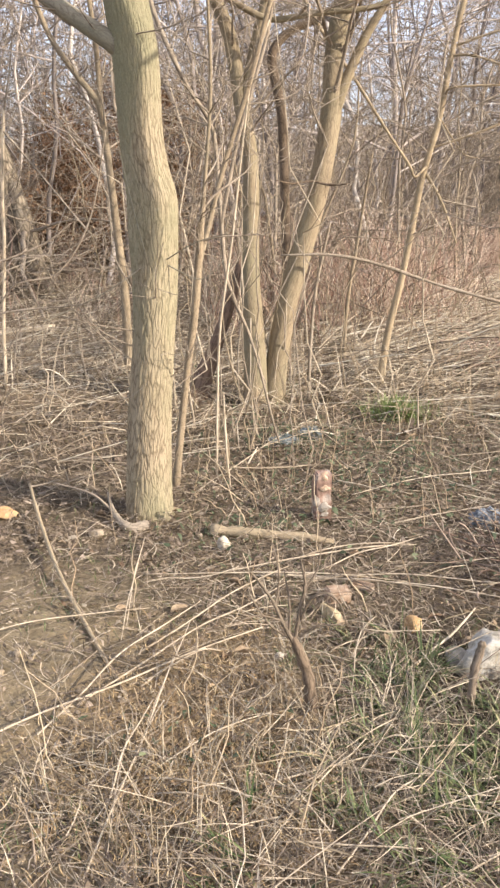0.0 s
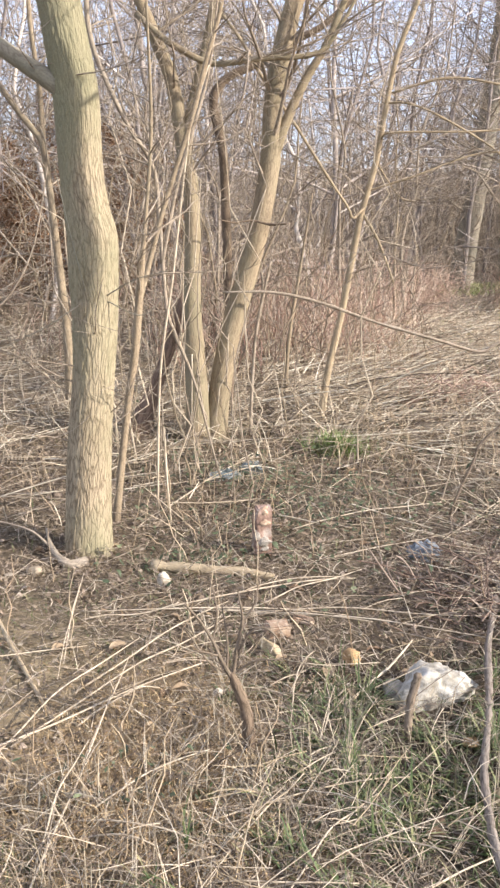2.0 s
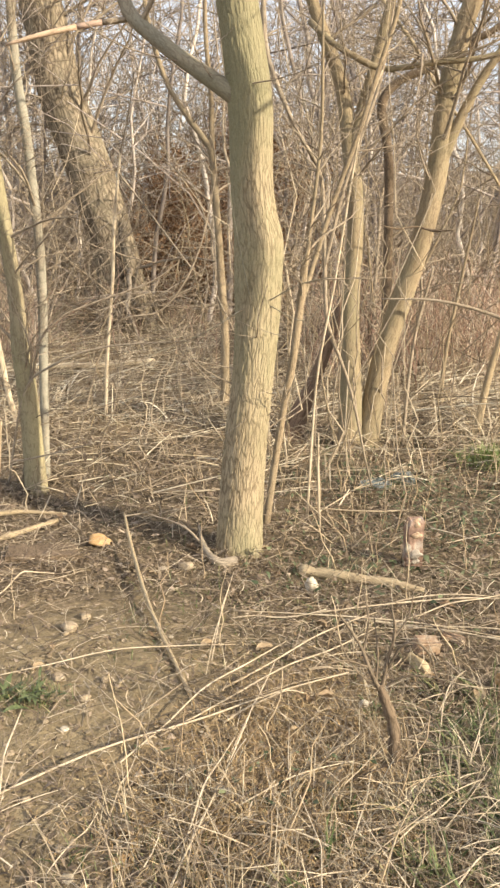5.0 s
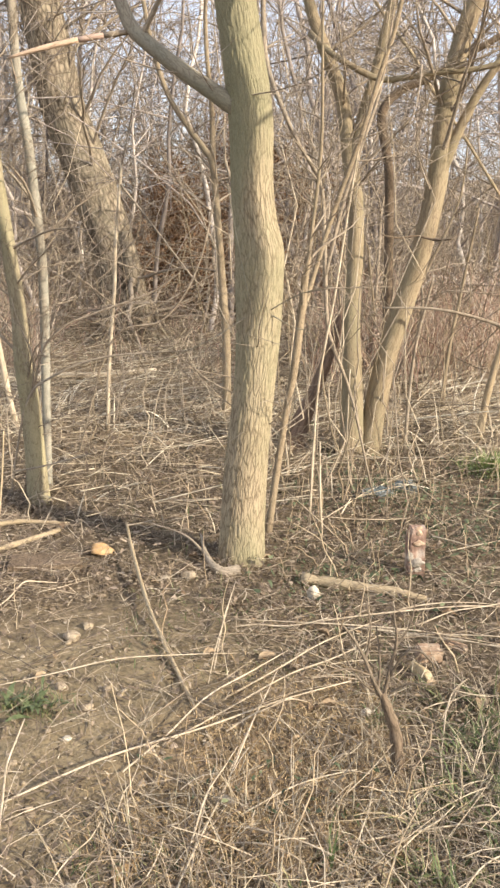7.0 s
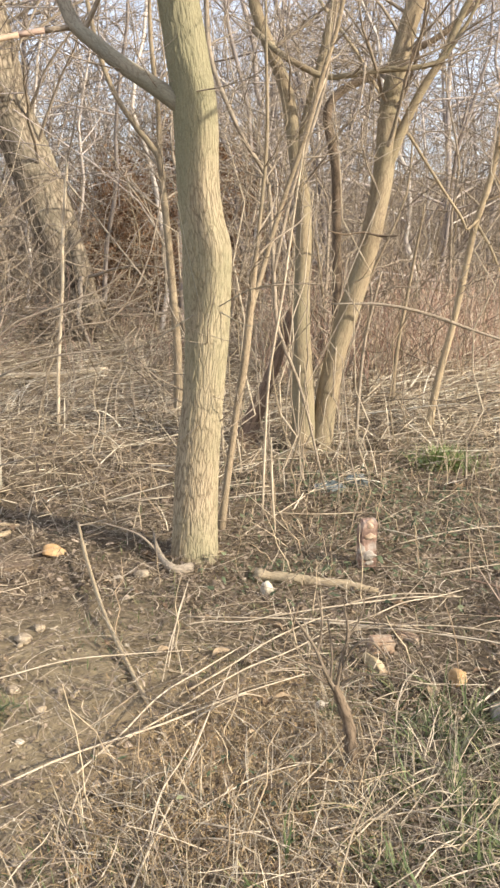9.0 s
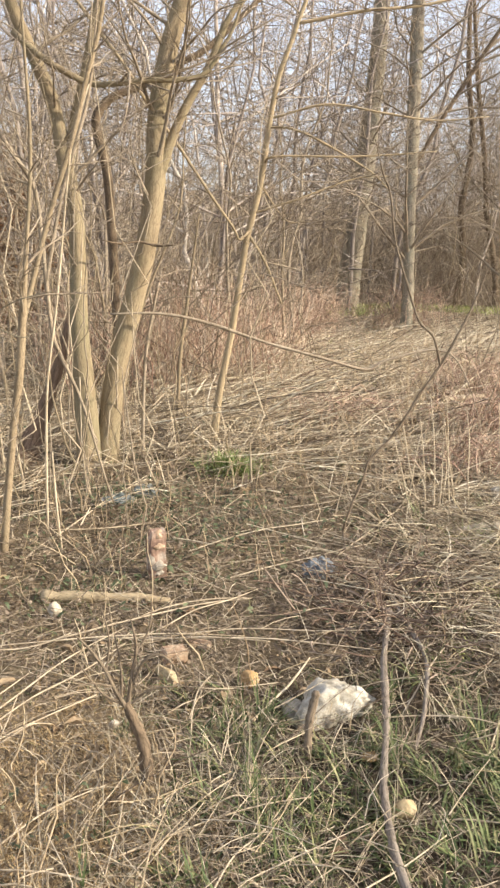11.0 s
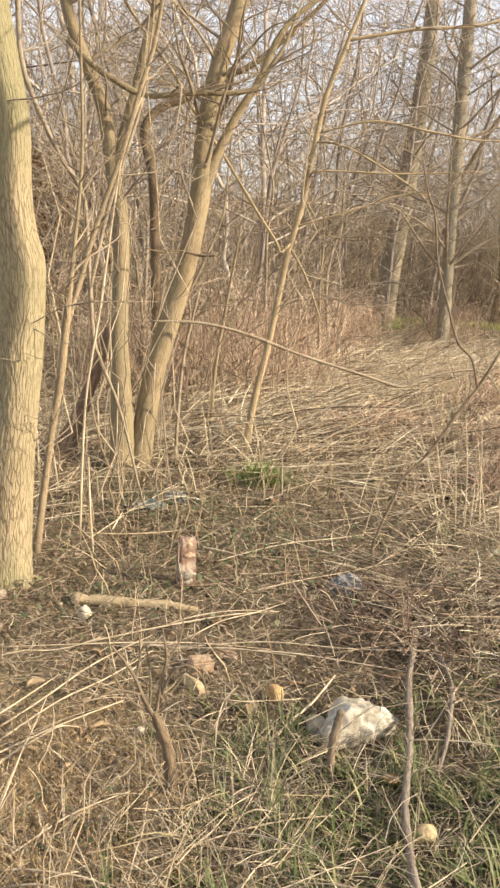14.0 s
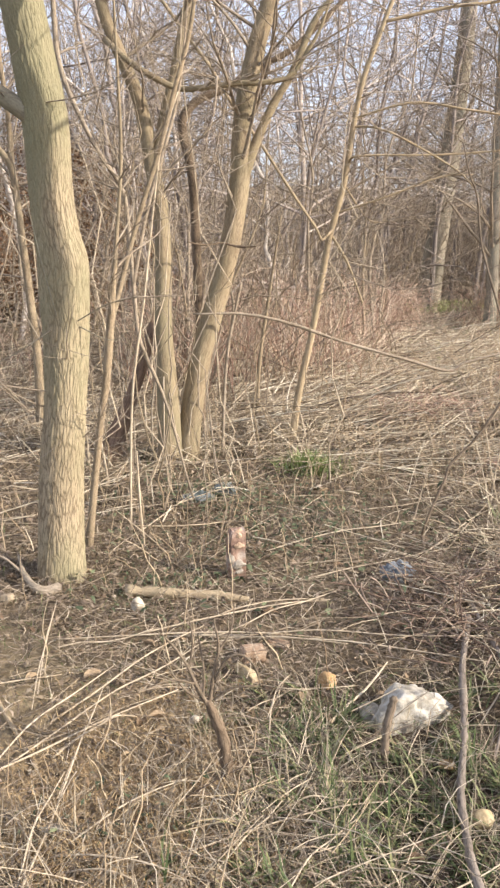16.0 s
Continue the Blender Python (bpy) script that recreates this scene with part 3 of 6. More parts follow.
TWIN_L2 = [(-0.04, 5.79, 1.98, 0.038), (0.028, 5.78, 2.31, 0.035), (0.1, 5.78, 2.58, 0.033), (0.182, 5.78, 2.96, 0.03), (0.25, 5.8, 3.25, 0.026), (0.45, 5.8, 4.2, 0.009)]
HOOP = [(-0.33, 5.7, 2.76, 0.02), (-0.172, 5.62, 2.614, 0.02), (-0.002, 5.6, 2.517, 0.02), (0.135, 5.6, 2.465, 0.019), (0.308, 5.6, 2.482, 0.018), (0.483, 5.6, 2.506, 0.018), (0.697, 5.6, 2.52, 0.017), (0.839, 5.6, 2.568, 0.015), (0.934, 5.6, 2.713, 0.013), (1.01, 5.6, 2.84, 0.01), (1.1, 5.6, 3.1, 0.005)]
tree("tree", "slender tan tree forking above head height beside its twin", TWIN_L, BARK_TWIN, [TWIN_L2, HOOP], None, 26, 90, (18, 0.4, 1.0, 1.2), 5, group="twin trees", relief=0.003, whips=(12, 0.12, 0.6, 0.8))
TWIN_R = [(0.15, 5.85, 0, 0.084), (0.19, 5.85, 0.35, 0.078), (0.26, 5.85, 0.75, 0.074), (0.345, 5.85, 1.06, 0.073), (0.45, 5.85, 1.45, 0.069), (0.515, 5.85, 1.82, 0.069),
          (0.535, 5.85, 2.04, 0.068), (0.545, 5.85, 2.3, 0.065), (0.59, 5.85, 2.58, 0.064), (0.65, 5.85, 2.83, 0.06), (0.72, 5.85, 3.05, 0.056), (0.87, 5.85, 3.6, 0.045),
          (1.1, 5.9, 4.8, 0.03), (1.2, 6.0, 6.5, 0.01)]
TWIN_R2 = [(0.52, 5.84, 1.88, 0.048), (0.62, 5.83, 2.15, 0.034), (0.74, 5.83, 2.41, 0.028), (0.88, 5.83, 2.64, 0.024), (1.05, 5.83, 3.0, 0.02), (1.41, 5.83, 3.31, 0.015), (2.0, 5.8, 3.9, 0.006)]
tree("tree", "leaning tan tree splitting into two limbs beside its twin", TWIN_R, BARK_TWIN, [TWIN_R2], None, 26, 90, (18, 0.35, 1.0, 1.3), 6, group="twin trees", relief=0.003, whips=(12, 0.12, 0.55, 0.9))
BIG = [(-3.5, 13, 0, 0.46), (-3.56, 13, 0.5, 0.37), (-3.72, 13, 1.25, 0.36), (-3.97, 13, 2.1, 0.35), (-4.22, 13, 2.8, 0.34), (-4.47, 13, 3.45, 0.33), (-4.63, 13, 4.26, 0.32),
       (-4.85, 13, 5.4, 0.3), (-5.0, 13, 7.5, 0.22), (-5.0, 13, 11, 0.06)]
BIG_ROOT = [(-3.5, 12.8, 1.6, 0.08), (-3.4, 12.7, 1.2, 0.12), (-3.3, 12.6, 0.8, 0.135), (-3.2, 12.55, 0.5, 0.14), (-3.1, 12.5, 0.2, 0.145), (-3.0, 12.45, -0.08, 0.15)]
BIG_ROOT_B = [(-3.85, 12.85, 1.1, 0.08), (-3.8, 12.72, 0.6, 0.12), (-3.76, 12.6, 0.2, 0.13), (-3.74, 12.5, -0.1, 0.12)]
tree("tree", "massive leaning tree with deeply ridged bark and a split root", BIG, BARK_BIG, [BIG_ROOT, BIG_ROOT_B], BARK_BIG, 40, 120, (30, 0.3, 1.0, 3.5), 8, relief=0.018, whips=(7, 0.2, 0.7, 1.6))
FAR_A = [(6.63, 21, 0, 0.34), (6.75, 21, 1.2, 0.28), (6.9, 21, 2.5, 0.255), (7.07, 21, 4.1, 0.235), (7.18, 21, 5.45, 0.215), (7.27, 21, 6.8, 0.2), (7.3, 21, 8.1, 0.185), (7.3, 21, 11, 0.12), (7.2, 21, 14, 0.03)]
FAR_B = [(6.15, 15.5, 0, 0.136), (6.16, 15.5, 0.9, 0.1148), (6.12, 15.5, 1.9, 0.1062), (6.1, 15.5, 3.35, 0.119), (6.08, 15.5, 4.4, 0.1232), (6.08, 15.5, 5.4, 0.119), (6.07, 15.5, 6.6, 0.1105), (6.1, 15.5, 9.5, 0.068), (6.1, 15.5, 12, 0.017)]
FAR_C = [(8.2, 15.5, 0, 0.093), (8.25, 15.5, 1.0, 0.0806), (8.3, 15.5, 2.0, 0.0713), (8.45, 15.5, 3.2, 0.062), (8.6, 15.5, 5.5, 0.0496), (8.6, 15.5, 9, 0.0186)]
FAR_LIMB = [(6.12, 15.5, 3.0, 0.042), (6.7, 15.5, 4.03, 0.042), (7.73, 15.5, 5.6, 0.042), (8.35, 15.5, 6.43, 0.033), (9.0, 15.5, 7.5, 0.018)]
FAR_D = [(10.6, 23, 0, 0.11), (10.75, 23, 1.4, 0.095), (10.6, 23, 2.8, 0.09), (10.8, 23, 4.6, 0.08), (10.55, 23, 6.5, 0.07), (10.4, 23, 10, 0.04), (10.2, 23, 13, 0.01)]
FAR_F = [(11.9, 23, 0, 0.1), (11.75, 23, 1.2, 0.085), (11.4, 23, 2.6, 0.08), (11.2, 23, 4.2, 0.07), (10.8, 23, 6.5, 0.06), (10.5, 23, 9, 0.04), (10.2, 23, 12, 0.01)]
# FAR_D, FAR_F: darker bark puts their shaded silhouette into the colour
for c, seed, limb, bark in ((FAR_A, 11, (), BARK_FAR), (FAR_B, 12, [FAR_LIMB], BARK_FAR), (FAR_C, 13, (), BARK_GREY), (FAR_D, 14, (), BARK_BROWN), (FAR_F, 16, (), BARK_BROWN)):
    tree("tree", "straight grey-brown tree at the edge of the denser wood" if bark is not BARK_BROWN else "dark slender tree inside the denser wood", c, bark, limb, BARK_BROWN, 16, 50, (44, 0.16, 1.0, 2.6), seed, group="tall trees behind", whips=(36, 0.06, 0.7, 2.4), relief=0.012 if c[0][3] > 0.13 else 0.0)

# ---- saplings and poles that stand apart ----
SAP_R = [(1.0, 6.45, 0, 0.036), (1.06, 6.45, 0.41, 0.028), (1.15, 6.45, 0.86, 0.026), (1.22, 6.45, 1.3, 0.025), (1.27, 6.45, 1.6, 0.024), (1.36, 6.45, 1.95, 0.022), (1.42, 6.45, 2.36, 0.021),
         (1.49, 6.45, 2.73, 0.019), (1.61, 6.45, 3.06, 0.017), (1.81, 6.45, 3.7, 0.012), (1.9, 6.45, 4.8, 0.005)]
SAP_R_B = [[(1.28, 6.42, 1.64, 0.009), (1.187, 6.33, 1.564, 0.009), (1.14, 6.3, 1.644, 0.009), (0.98, 6.3, 1.859, 0.01), (0.715, 6.3, 2.236, 0.011), (0.503, 6.3, 2.507, 0.012), (0.357, 6.3, 2.737, 0.012), (0.177, 6.3, 2.958, 0.012), (-0.036, 6.3, 3.239, 0.012), (-0.2, 6.3, 3.5, 0.01)],
           [(1.27, 6.45, 1.62, 0.012), (1.4, 6.4, 1.4, 0.01), (1.52, 6.35, 1.1, 0.006)],
           [(1.43, 6.45, 2.44, 0.009), (1.835, 6.35, 2.542, 0.0085), (2.287, 6.35, 2.499, 0.008), (2.69, 6.35, 2.464, 0.007), (3.1, 6.3, 2.5, 0.004)],
           [(1.42, 6.45, 2.38, 0.009), (1.55, 6.37, 2.37, 0.008), (1.761, 6.35, 2.3, 0.008), (2.18, 6.35, 2.088, 0.007), (2.35, 6.35, 1.947, 0.005)],
           [(1.39, 6.45, 2.12, 0.009), (1.464, 6.38, 2.17, 0.008), (1.984, 6.35, 2.182, 0.0075), (2.355, 6.35, 2.207, 0.007), (2.712, 6.35, 2.244, 0.005)],
           [(1.3, 6.45, 1.76, 0.008), (1.63, 6.35, 1.868, 0.0075), (2.057, 6.35, 2.023, 0.006), (2.324, 6.35, 2.052, 0.004)],
           [(1.36, 6.45, 1.98, 0.006), (1.55, 6.4, 1.72, 0.005), (1.7, 6.4, 1.71, 0.004)],
           [(1.62, 6.45, 3.1, 0.013), (2.1, 6.4, 3.2, 0.012), (2.7, 6.4, 3.3, 0.01), (3.5, 6.4, 3.6, 0.005)]]
tree("sapling", "slim tan sapling leaning over dry grass with long side shoots", SAP_R, BARK_YOUNG, SAP_R_B, BARK_YOUNG, 10, 50, (10, 0.4, 1.0, 0.9), 21, whips=(26, 0.2, 0.8, 1.4))
SAP_2 = [(-0.395, 4.15, 0, 0.022), (-0.36, 4.15, 0.24, 0.019), (-0.31, 4.15, 0.63, 0.018), (-0.27, 4.15, 0.88, 0.02), (-0.24, 4.15, 1.18, 0.019), (-0.22, 4.15, 1.37, 0.012), (-0.2, 4.15, 1.57, 0.009),
         (-0.17, 4.15, 1.94, 0.008), (-0.18, 4.15, 2.42, 0.006), (-0.2, 4.15, 3.2, 0.003)]
tree("sapling", "thin tan sapling close beside a thick trunk", SAP_2, BARK_SAP, [[(-0.24, 4.15, 1.14, 0.014), (-0.2, 4.25, 1.3, 0.013), (-0.11, 4.3, 1.62, 0.0125), (0.01, 4.3, 1.97, 0.012), (0.09, 4.3, 2.26, 0.011), (0.16, 4.3, 2.5, 0.01), (0.22, 4.3, 2.9, 0.007)]], None, 8, 40, (12, 0.35, 1.0, 0.5), 22, whips=(7, 0.15, 0.8, 0.6))
SAP_3 = [(0.2, 4.85, 0, 0.0051), (0.14, 4.7, 0.17, 0.00595), (0.02, 4.62, 0.65, 0.00765), (-0.09, 4.6, 0.93, 0.01105), (-0.13, 4.6, 1.08, 0.01105), (-0.16, 4.6, 1.53, 0.0119), (-0.19, 4.6, 1.79, 0.01105),
         (-0.31, 4.5, 1.986, 0.01105), (-0.427, 4.5, 2.23, 0.012), (-0.474, 4.5, 2.375, 0.013), (-0.489, 4.5, 2.519, 0.013), (-0.49, 4.45, 2.9, 0.011), (-0.48, 4.4, 3.6, 0.0051)]
tree("sapling", "curved whippy sapling sweeping up towards a thick trunk", SAP_3, BARK_GREY, [[(-0.15, 4.6, 1.3, 0.011), (-0.05, 4.6, 1.75, 0.01), (0.1, 4.65, 2.25, 0.008), (0.16, 4.7, 2.7, 0.004)]], None, 8, 44, (8, 0.3, 1.0, 0.5), 23)
LEFT_A = [(-1.767, 4.5, 0, 0.062), (-1.783, 4.5, 0.37, 0.058), (-1.803, 4.5, 0.637, 0.055), (-1.824, 4.5, 0.822, 0.051), (-1.839, 4.5, 1.141, 0.042), (-1.88, 4.5, 1.48, 0.041),
          (-1.921, 4.5, 1.809, 0.04), (-1.952, 4.5, 2.22, 0.041), (-1.983, 4.5, 2.764, 0.039), (-2.055, 4.5, 4.069, 0.026), (-2.055, 4.5, 5.611, 0.008)]
tree("sapling", "young tan tree with greenish bark and a knotted stem", LEFT_A, BARK_SHADE, [[(-1.91, 4.5, 1.79, 0.022), (-2.05, 4.48, 1.86, 0.018), (-2.36, 4.42, 2.12, 0.01)]], None, 14, 60, (18, 0.12, 1.0, 0.7), 24, relief=0.002, whips=(8, 0.1, 0.5, 0.7))
LEFT_B = [(-1.82, 4.8, 0, 0.022), (-1.815, 4.8, 0.5, 0.026), (-1.8, 4.8, 0.99, 0.028), (-1.8, 4.8, 1.39, 0.028), (-1.82, 4.8, 1.65, 0.028), (-1.85, 4.8, 2.02, 0.027), (-1.89, 4.8, 2.33, 0.026), (-1.91, 4.8, 2.85, 0.023), (-1.95, 4.8, 4.2, 0.01)]
tree("sapling", "straight grey mottled sapling behind a young tree", LEFT_B, BARK_MOTTLED, (), None, 12, 50, (12, 0.3, 1.0, 0.8), 25, whips=(8, 0.15, 0.6, 0.8))
POST = [(-1.92, 6.4, 0, 0.015), (-1.9, 6.4, 0.4, 0.014), (-1.86, 6.4, 0.85, 0.014), (-1.83, 6.4, 1.15, 0.013), (-1.82, 6.4, 1.4, 0.013), (-1.78, 6.4, 1.8, 0.012), (-1.75, 6.4, 2.05, 0.01)]
tree("dead_pole", "thin bleached dead stem with a broken top", POST, BARK_PALE, [[(-1.76, 6.4, 2.0, 0.008), (-1.68, 6.38, 2.3, 0.006), (-1.62, 6.35, 2.6, 0.003)], [(-1.77, 6.4, 1.9, 0.008), (-1.5, 6.3, 1.6, 0.006), (-1.2, 6.2, 1.25, 0.006), (-1.1, 6.2, 1.15, 0.004)]], BARK_GREY, 9, 30, (6, 0.3, 1.0, 0.5), 26)
BACK = [(-1.04, 7.0, 0, 0.04), (-1.04, 7.0, 0.59, 0.036), (-1.07, 7.0, 1.02, 0.0336), (-1.11, 7.0, 1.53, 0.0296), (-1.16, 7.0, 2.07, 0.0272), (-1.24, 7.0, 2.22, 0.024), (-1.36, 7.0, 2.37, 0.0224), (-1.55, 7.0, 2.68, 0.02), (-1.7, 7.0, 3.23, 0.0176), (-1.9, 7.0, 4.6, 0.008)]
tree("sapling", "thin reddish-brown stem with a stripped split foot", BACK, BARK_SAP, [[(-1.16, 7.0, 2.05, 0.024), (-1.17, 7.0, 2.5, 0.02), (-1.22, 7.0, 3.1, 0.016), (-1.2, 7.0, 4, 0.006)]], None, 12, 44, (12, 0.35, 1.0, 0.9), 27, whips=(12, 0.15, 0.7, 1.0))
DARK = [(-0.41, 5.98, 0, 0.105), (-0.37, 6.0, 0.12, 0.08), (-0.28, 6.05, 0.33, 0.055), (-0.18, 6.1, 0.6, 0.045), (-0.1, 6.15, 0.86, 0.036), (-0.06, 6.2, 1.05, 0.018)]
tree("dead_stump", "dark rotten leaning stump behind the twin trees", DARK, BARK_DARK, (), None, 16, 40, (0, 0, 1, 1), 28, relief=0.006)
ARCH = [(0.3, 6.9, 0, 0.04), (0.29, 6.9, 0.9, 0.038), (0.264, 6.9, 1.7, 0.037), (0.238, 6.9, 2.09, 0.036), (0.171, 6.9, 2.38, 0.036), (0.19, 6.9, 2.507, 0.035), (0.308, 6.9, 2.621, 0.032), (0.543, 6.9, 2.72, 0.03), (0.8, 6.9, 2.877, 0.026), (1.017, 6.9, 2.995, 0.024), (1.317, 6.9, 3.264, 0.02), (1.53, 6.9, 3.474, 0.016), (1.9, 6.9, 3.9, 0.008)]
tree("sapling", "dark bent sapling arching behind the twin trees", ARCH, BARK_BROWN, (), None, 10, 40, (8, 0.4, 1.0, 0.8), 29)
LEFT_C = [(-2.62, 6.3, 0, 0.024), (-2.66, 6.25, 0.2, 0.023), (-2.71, 6.2, 0.65, 0.025), (-2.79, 6.2, 1.09, 0.022), (-2.87, 6.2, 1.4, 0.02), (-3.0, 6.2, 2.4, 0.012), (-3.05, 6.2, 3.4, 0.004)]
tree("sapling", "thin yellowish sapling behind a young tree", LEFT_C, BARK_PALE, (), None, 9, 40, (12, 0.3, 1.0, 0.8), 31)
POLE = [(-0.18, 4.3, 0, 0.0065), (-0.17, 4.3, 0.4, 0.0065), (-0.15, 4.3, 0.8, 0.0065), (-0.09, 4.3, 1.2, 0.0062), (-0.06, 4.3, 1.43, 0.006), (-0.02, 4.3, 1.75, 0.0055), (0.02, 4.3, 2.0, 0.005), (0.1, 4.3, 2.23, 0.004)]
tree("dead_pole", "slim straight pale dead stem", POLE, BARK_PALE, (), None, 7, 30, (0, 0, 1, 1), 30)

# ---- thicket: young stems, brush, far wood ----
def sapling_template(seed, h, r, lean):
    """One bare young tree: trunk line, boughs and twigs, at the origin."""
    rng = np.random.default_rng(seed)
    k = 12
    z = np.linspace(0, h, k)
    drift = np.cumsum(rng.normal(0, 0.16 * h / k, (k, 2)), 0)
    line = np.column_stack([drift[:, 0] + lean * z * 0.25, drift[:, 1], z, r * np.linspace(1, 0.15, k)])
    line[:, :2] -= line[0, :2]
    line = spline(line, 18)
    boughs = np.concatenate([grow(rng, line, 7, 0.1, 0.8, h * 0.5, rise=0.05, droop=0.25, k=7, wobble=0.22, spread=1.3), grow(rng, line, 6, 0.3, 0.97, h * 0.36, rise=0.5, k=7, wobble=0.2)])
    twigs = np.concatenate([grow(rng, b, 5, 0.15, 0.98, h * 0.16, k=4, wobble=0.25) for b in boughs])
    return line, boughs, twigs


def joined(templates, places, sides=(5, 3, 3), thin=(0.005, 0.0038)):
    """Many stems in one mesh: places are rows of template, x, y, turn, size."""
    base = []
    for line, boughs, twigs in templates:
        p = Pile()
        p.tubes(line[None, :, :3], line[None, :, 3], sides[0])
        boughs, twigs = boughs[:, ::2], twigs[:, [0, 2, 3]]
        p.tubes(boughs[..., :3], np.maximum(boughs[..., 3], thin[0]), sides[1])
        p.tubes(twigs[..., :3], np.maximum(twigs[..., 3], thin[1]), sides[2])
        base.append((np.concatenate(p.v), np.concatenate(p.f)))
    out = Pile()
    for t, x, y, a, s in places:
        v, f = base[int(t)]
        c, w = math.cos(a), math.sin(a)
        q = np.column_stack([v[:, 0] * c - v[:, 1] * w, v[:, 0] * w + v[:, 1] * c, v[:, 2]]) * s
        out.add(q + np.array([x, y, float(height(x, y)) - 0.05]), f)
    return out


TEMPLATES = [sapling_template(100 + i, 4.5 + 0.6 * (i % 6), 0.02 + 0.004 * (i % 5), (-1) ** i * (0.4 + 0.2 * (i % 3))) for i in range(10)]
rng = np.random.default_rng(41)

# stems near enough to be told apart, each a thing
models = []
for i in range(6):
    line, boughs, twigs = TEMPLATES[i]
    root = tagged(new("sapling"), "bare thin grey-brown sapling among dry undergrowth", "tree", "young stems of the thicket")
    part("trunk", Pile().tubes(line[None, :, :3], line[None, :, 3], 7, True), BARK_GREY if i % 2 else BARK_SAP, root)
    for b, fine in zip(boughs, twigs.reshape(len(boughs), 5, 4, 4)):
        bough = part("branch", Pile().tubes(b[None, :, :3], np.maximum(b[None, :, 3], 0.002), 5), BARK_GREY, root)
        tagged(part("twig_spray", Pile().tubes(fine[..., :3], np.maximum(fine[..., 3], 0.0016), 3), BARK_GREY, bough), kind="stuff")
    models.append(root)
SPOTS = []
while len(SPOTS) < 40:
    y = rng.uniform(7.2, 14.5)
    x = rng.uniform(-0.48, 0.7) * y
    if x > 0.75 and y < 13.2 or x / y > 0.24 and y < 24:
        continue
    if x < -0.9 and y < 10 or -0.36 < x / y < -0.2 and y < 13:
        continue
    if abs(x / y - 0.13) < 0.05 and rng.random() < 0.6:
        continue
    SPOTS.append((x, y))
for _ in range(12):
    y = rng.uniform(11, 16.5)
    SPOTS.append((rng.uniform(0.09, 0.3) * y, y))
edge = np.random.default_rng(77)
for a, y in ((0.28, 22.5), (0.43, 22.0), (0.46, 18.6), (0.5, 20.3), (0.54, 17.6), (0.4, 23.0), (0.47, 22.4), (0.6, 16.4)):
    SPOTS.append((a * y + edge.normal(0, 0.2), y))
for i, (x, y) in enumerate(SPOTS):
    m = pose(x, y, float(height(x, y)) - 0.03, rng.uniform(-10, 10), rng.uniform(-13, 13), rng.uniform(0, 360)) @ Matrix.Scale(rng.uniform(0.55, 1.05), 4)
    if i < 6:
        models[i].matrix_basis = m
    else:
        copy_thing(models[i % 6], m)

far = []
while len(far) < 460:
    y = 13.0 + 34 * rng.random() ** 1.3
    x = rng.uniform(-0.62, 0.78) * y if len(far) < 390 else rng.uniform(0.22, 0.75) * y
    if y < 20 and -0.33 < x / y < -0.06 and rng.random() < 0.7 or 0.08 < x / y < 0.28 and rng.random() < 0.4 or 0.24 < x / y < 0.62 and y < 23.5 and (y < 15.8 or rng.random() < 0.72):
        continue
    far.append((rng.integers(0, 10), x, y, rng.uniform(0, 6.28), rng.uniform(0.9, 2.0)))
far = [q for q in far if not (0.18 < q[1] / q[2] < 0.66 and q[2] < 17.5)]
stuff("far_wood", joined(TEMPLATES, far), FAR_STEM_HAZED, "dense bare grey-brown woodland stems and twigs", "woodland")


def canes(n, place, lo, hi, r0, r1, lean, bend, k=6, rng=rng):
    """Upright or arching dead stems rooted in the ground."""
    xy = place(n)
    L = rng.uniform(lo, hi, n)
    az, tilt = rng.uniform(0, 2 * math.pi, n), np.abs(rng.normal(0, lean, n))
    s = np.linspace(0, 1, k)[None, :]
    ang = tilt[:, None] + bend * rng.uniform(0, 1, n)[:, None] * s
    horiz, up = np.cumsum(np.sin(ang), 1) / k, np.cumsum(np.cos(ang), 1) / k
    horiz, up = horiz - horiz[:, :1], up - up[:, :1]
    p = np.stack([xy[:, :1] + L[:, None] * horiz * np.cos(az)[:, None], xy[:, 1:] + L[:, None] * horiz * np.sin(az)[:, None], height(xy[:, 0], xy[:, 1])[:, None] - 0.02 + L[:, None] * up], -1)
    p[:, 1:] += rng.normal(0, 0.02, (n, k - 1, 3)) * L[:, None, None]
    r = rng.uniform(r0, r1, n)[:, None] * np.linspace(1, 0.4, k)[None]
    return p, r


def wedge(y0, y1, a0, a1, power=1.0, rng=rng, clear=0.0):
    """Places between two distances; clear thins them before the big tree and its bank."""
    def f(n):
        out = np.zeros((0, 2))
        while len(out) < n:
            y = y0 + (y1 - y0) * rng.random(n) ** power
            a = rng.uniform(a0, a1, n)
            keep = rng.random(n) > clear * ((np.abs(a + 0.29) < 0.09) * (y < 13.5) + (np.abs(a + 0.13) < 0.08) * (y < 21) * 0.9)
            out = np.concatenate([out, np.column_stack([a * y, y])[keep]])
        return out[:n]
    return f


def singles(lines, radii, name, mats, label, category, group, sides=5):
    """Each line of a set as a thing of its own, standing at its foot."""
    for k, (ln, rr) in enumerate(zip(lines, radii)):
        ob = new(name, Pile().tubes((ln - ln[0])[None], rr[None], sides, False, k * 3.1).mesh(name, mats[k % len(mats)]))
        ob.location = ln[0]
        tagged(ob, label, category, group)


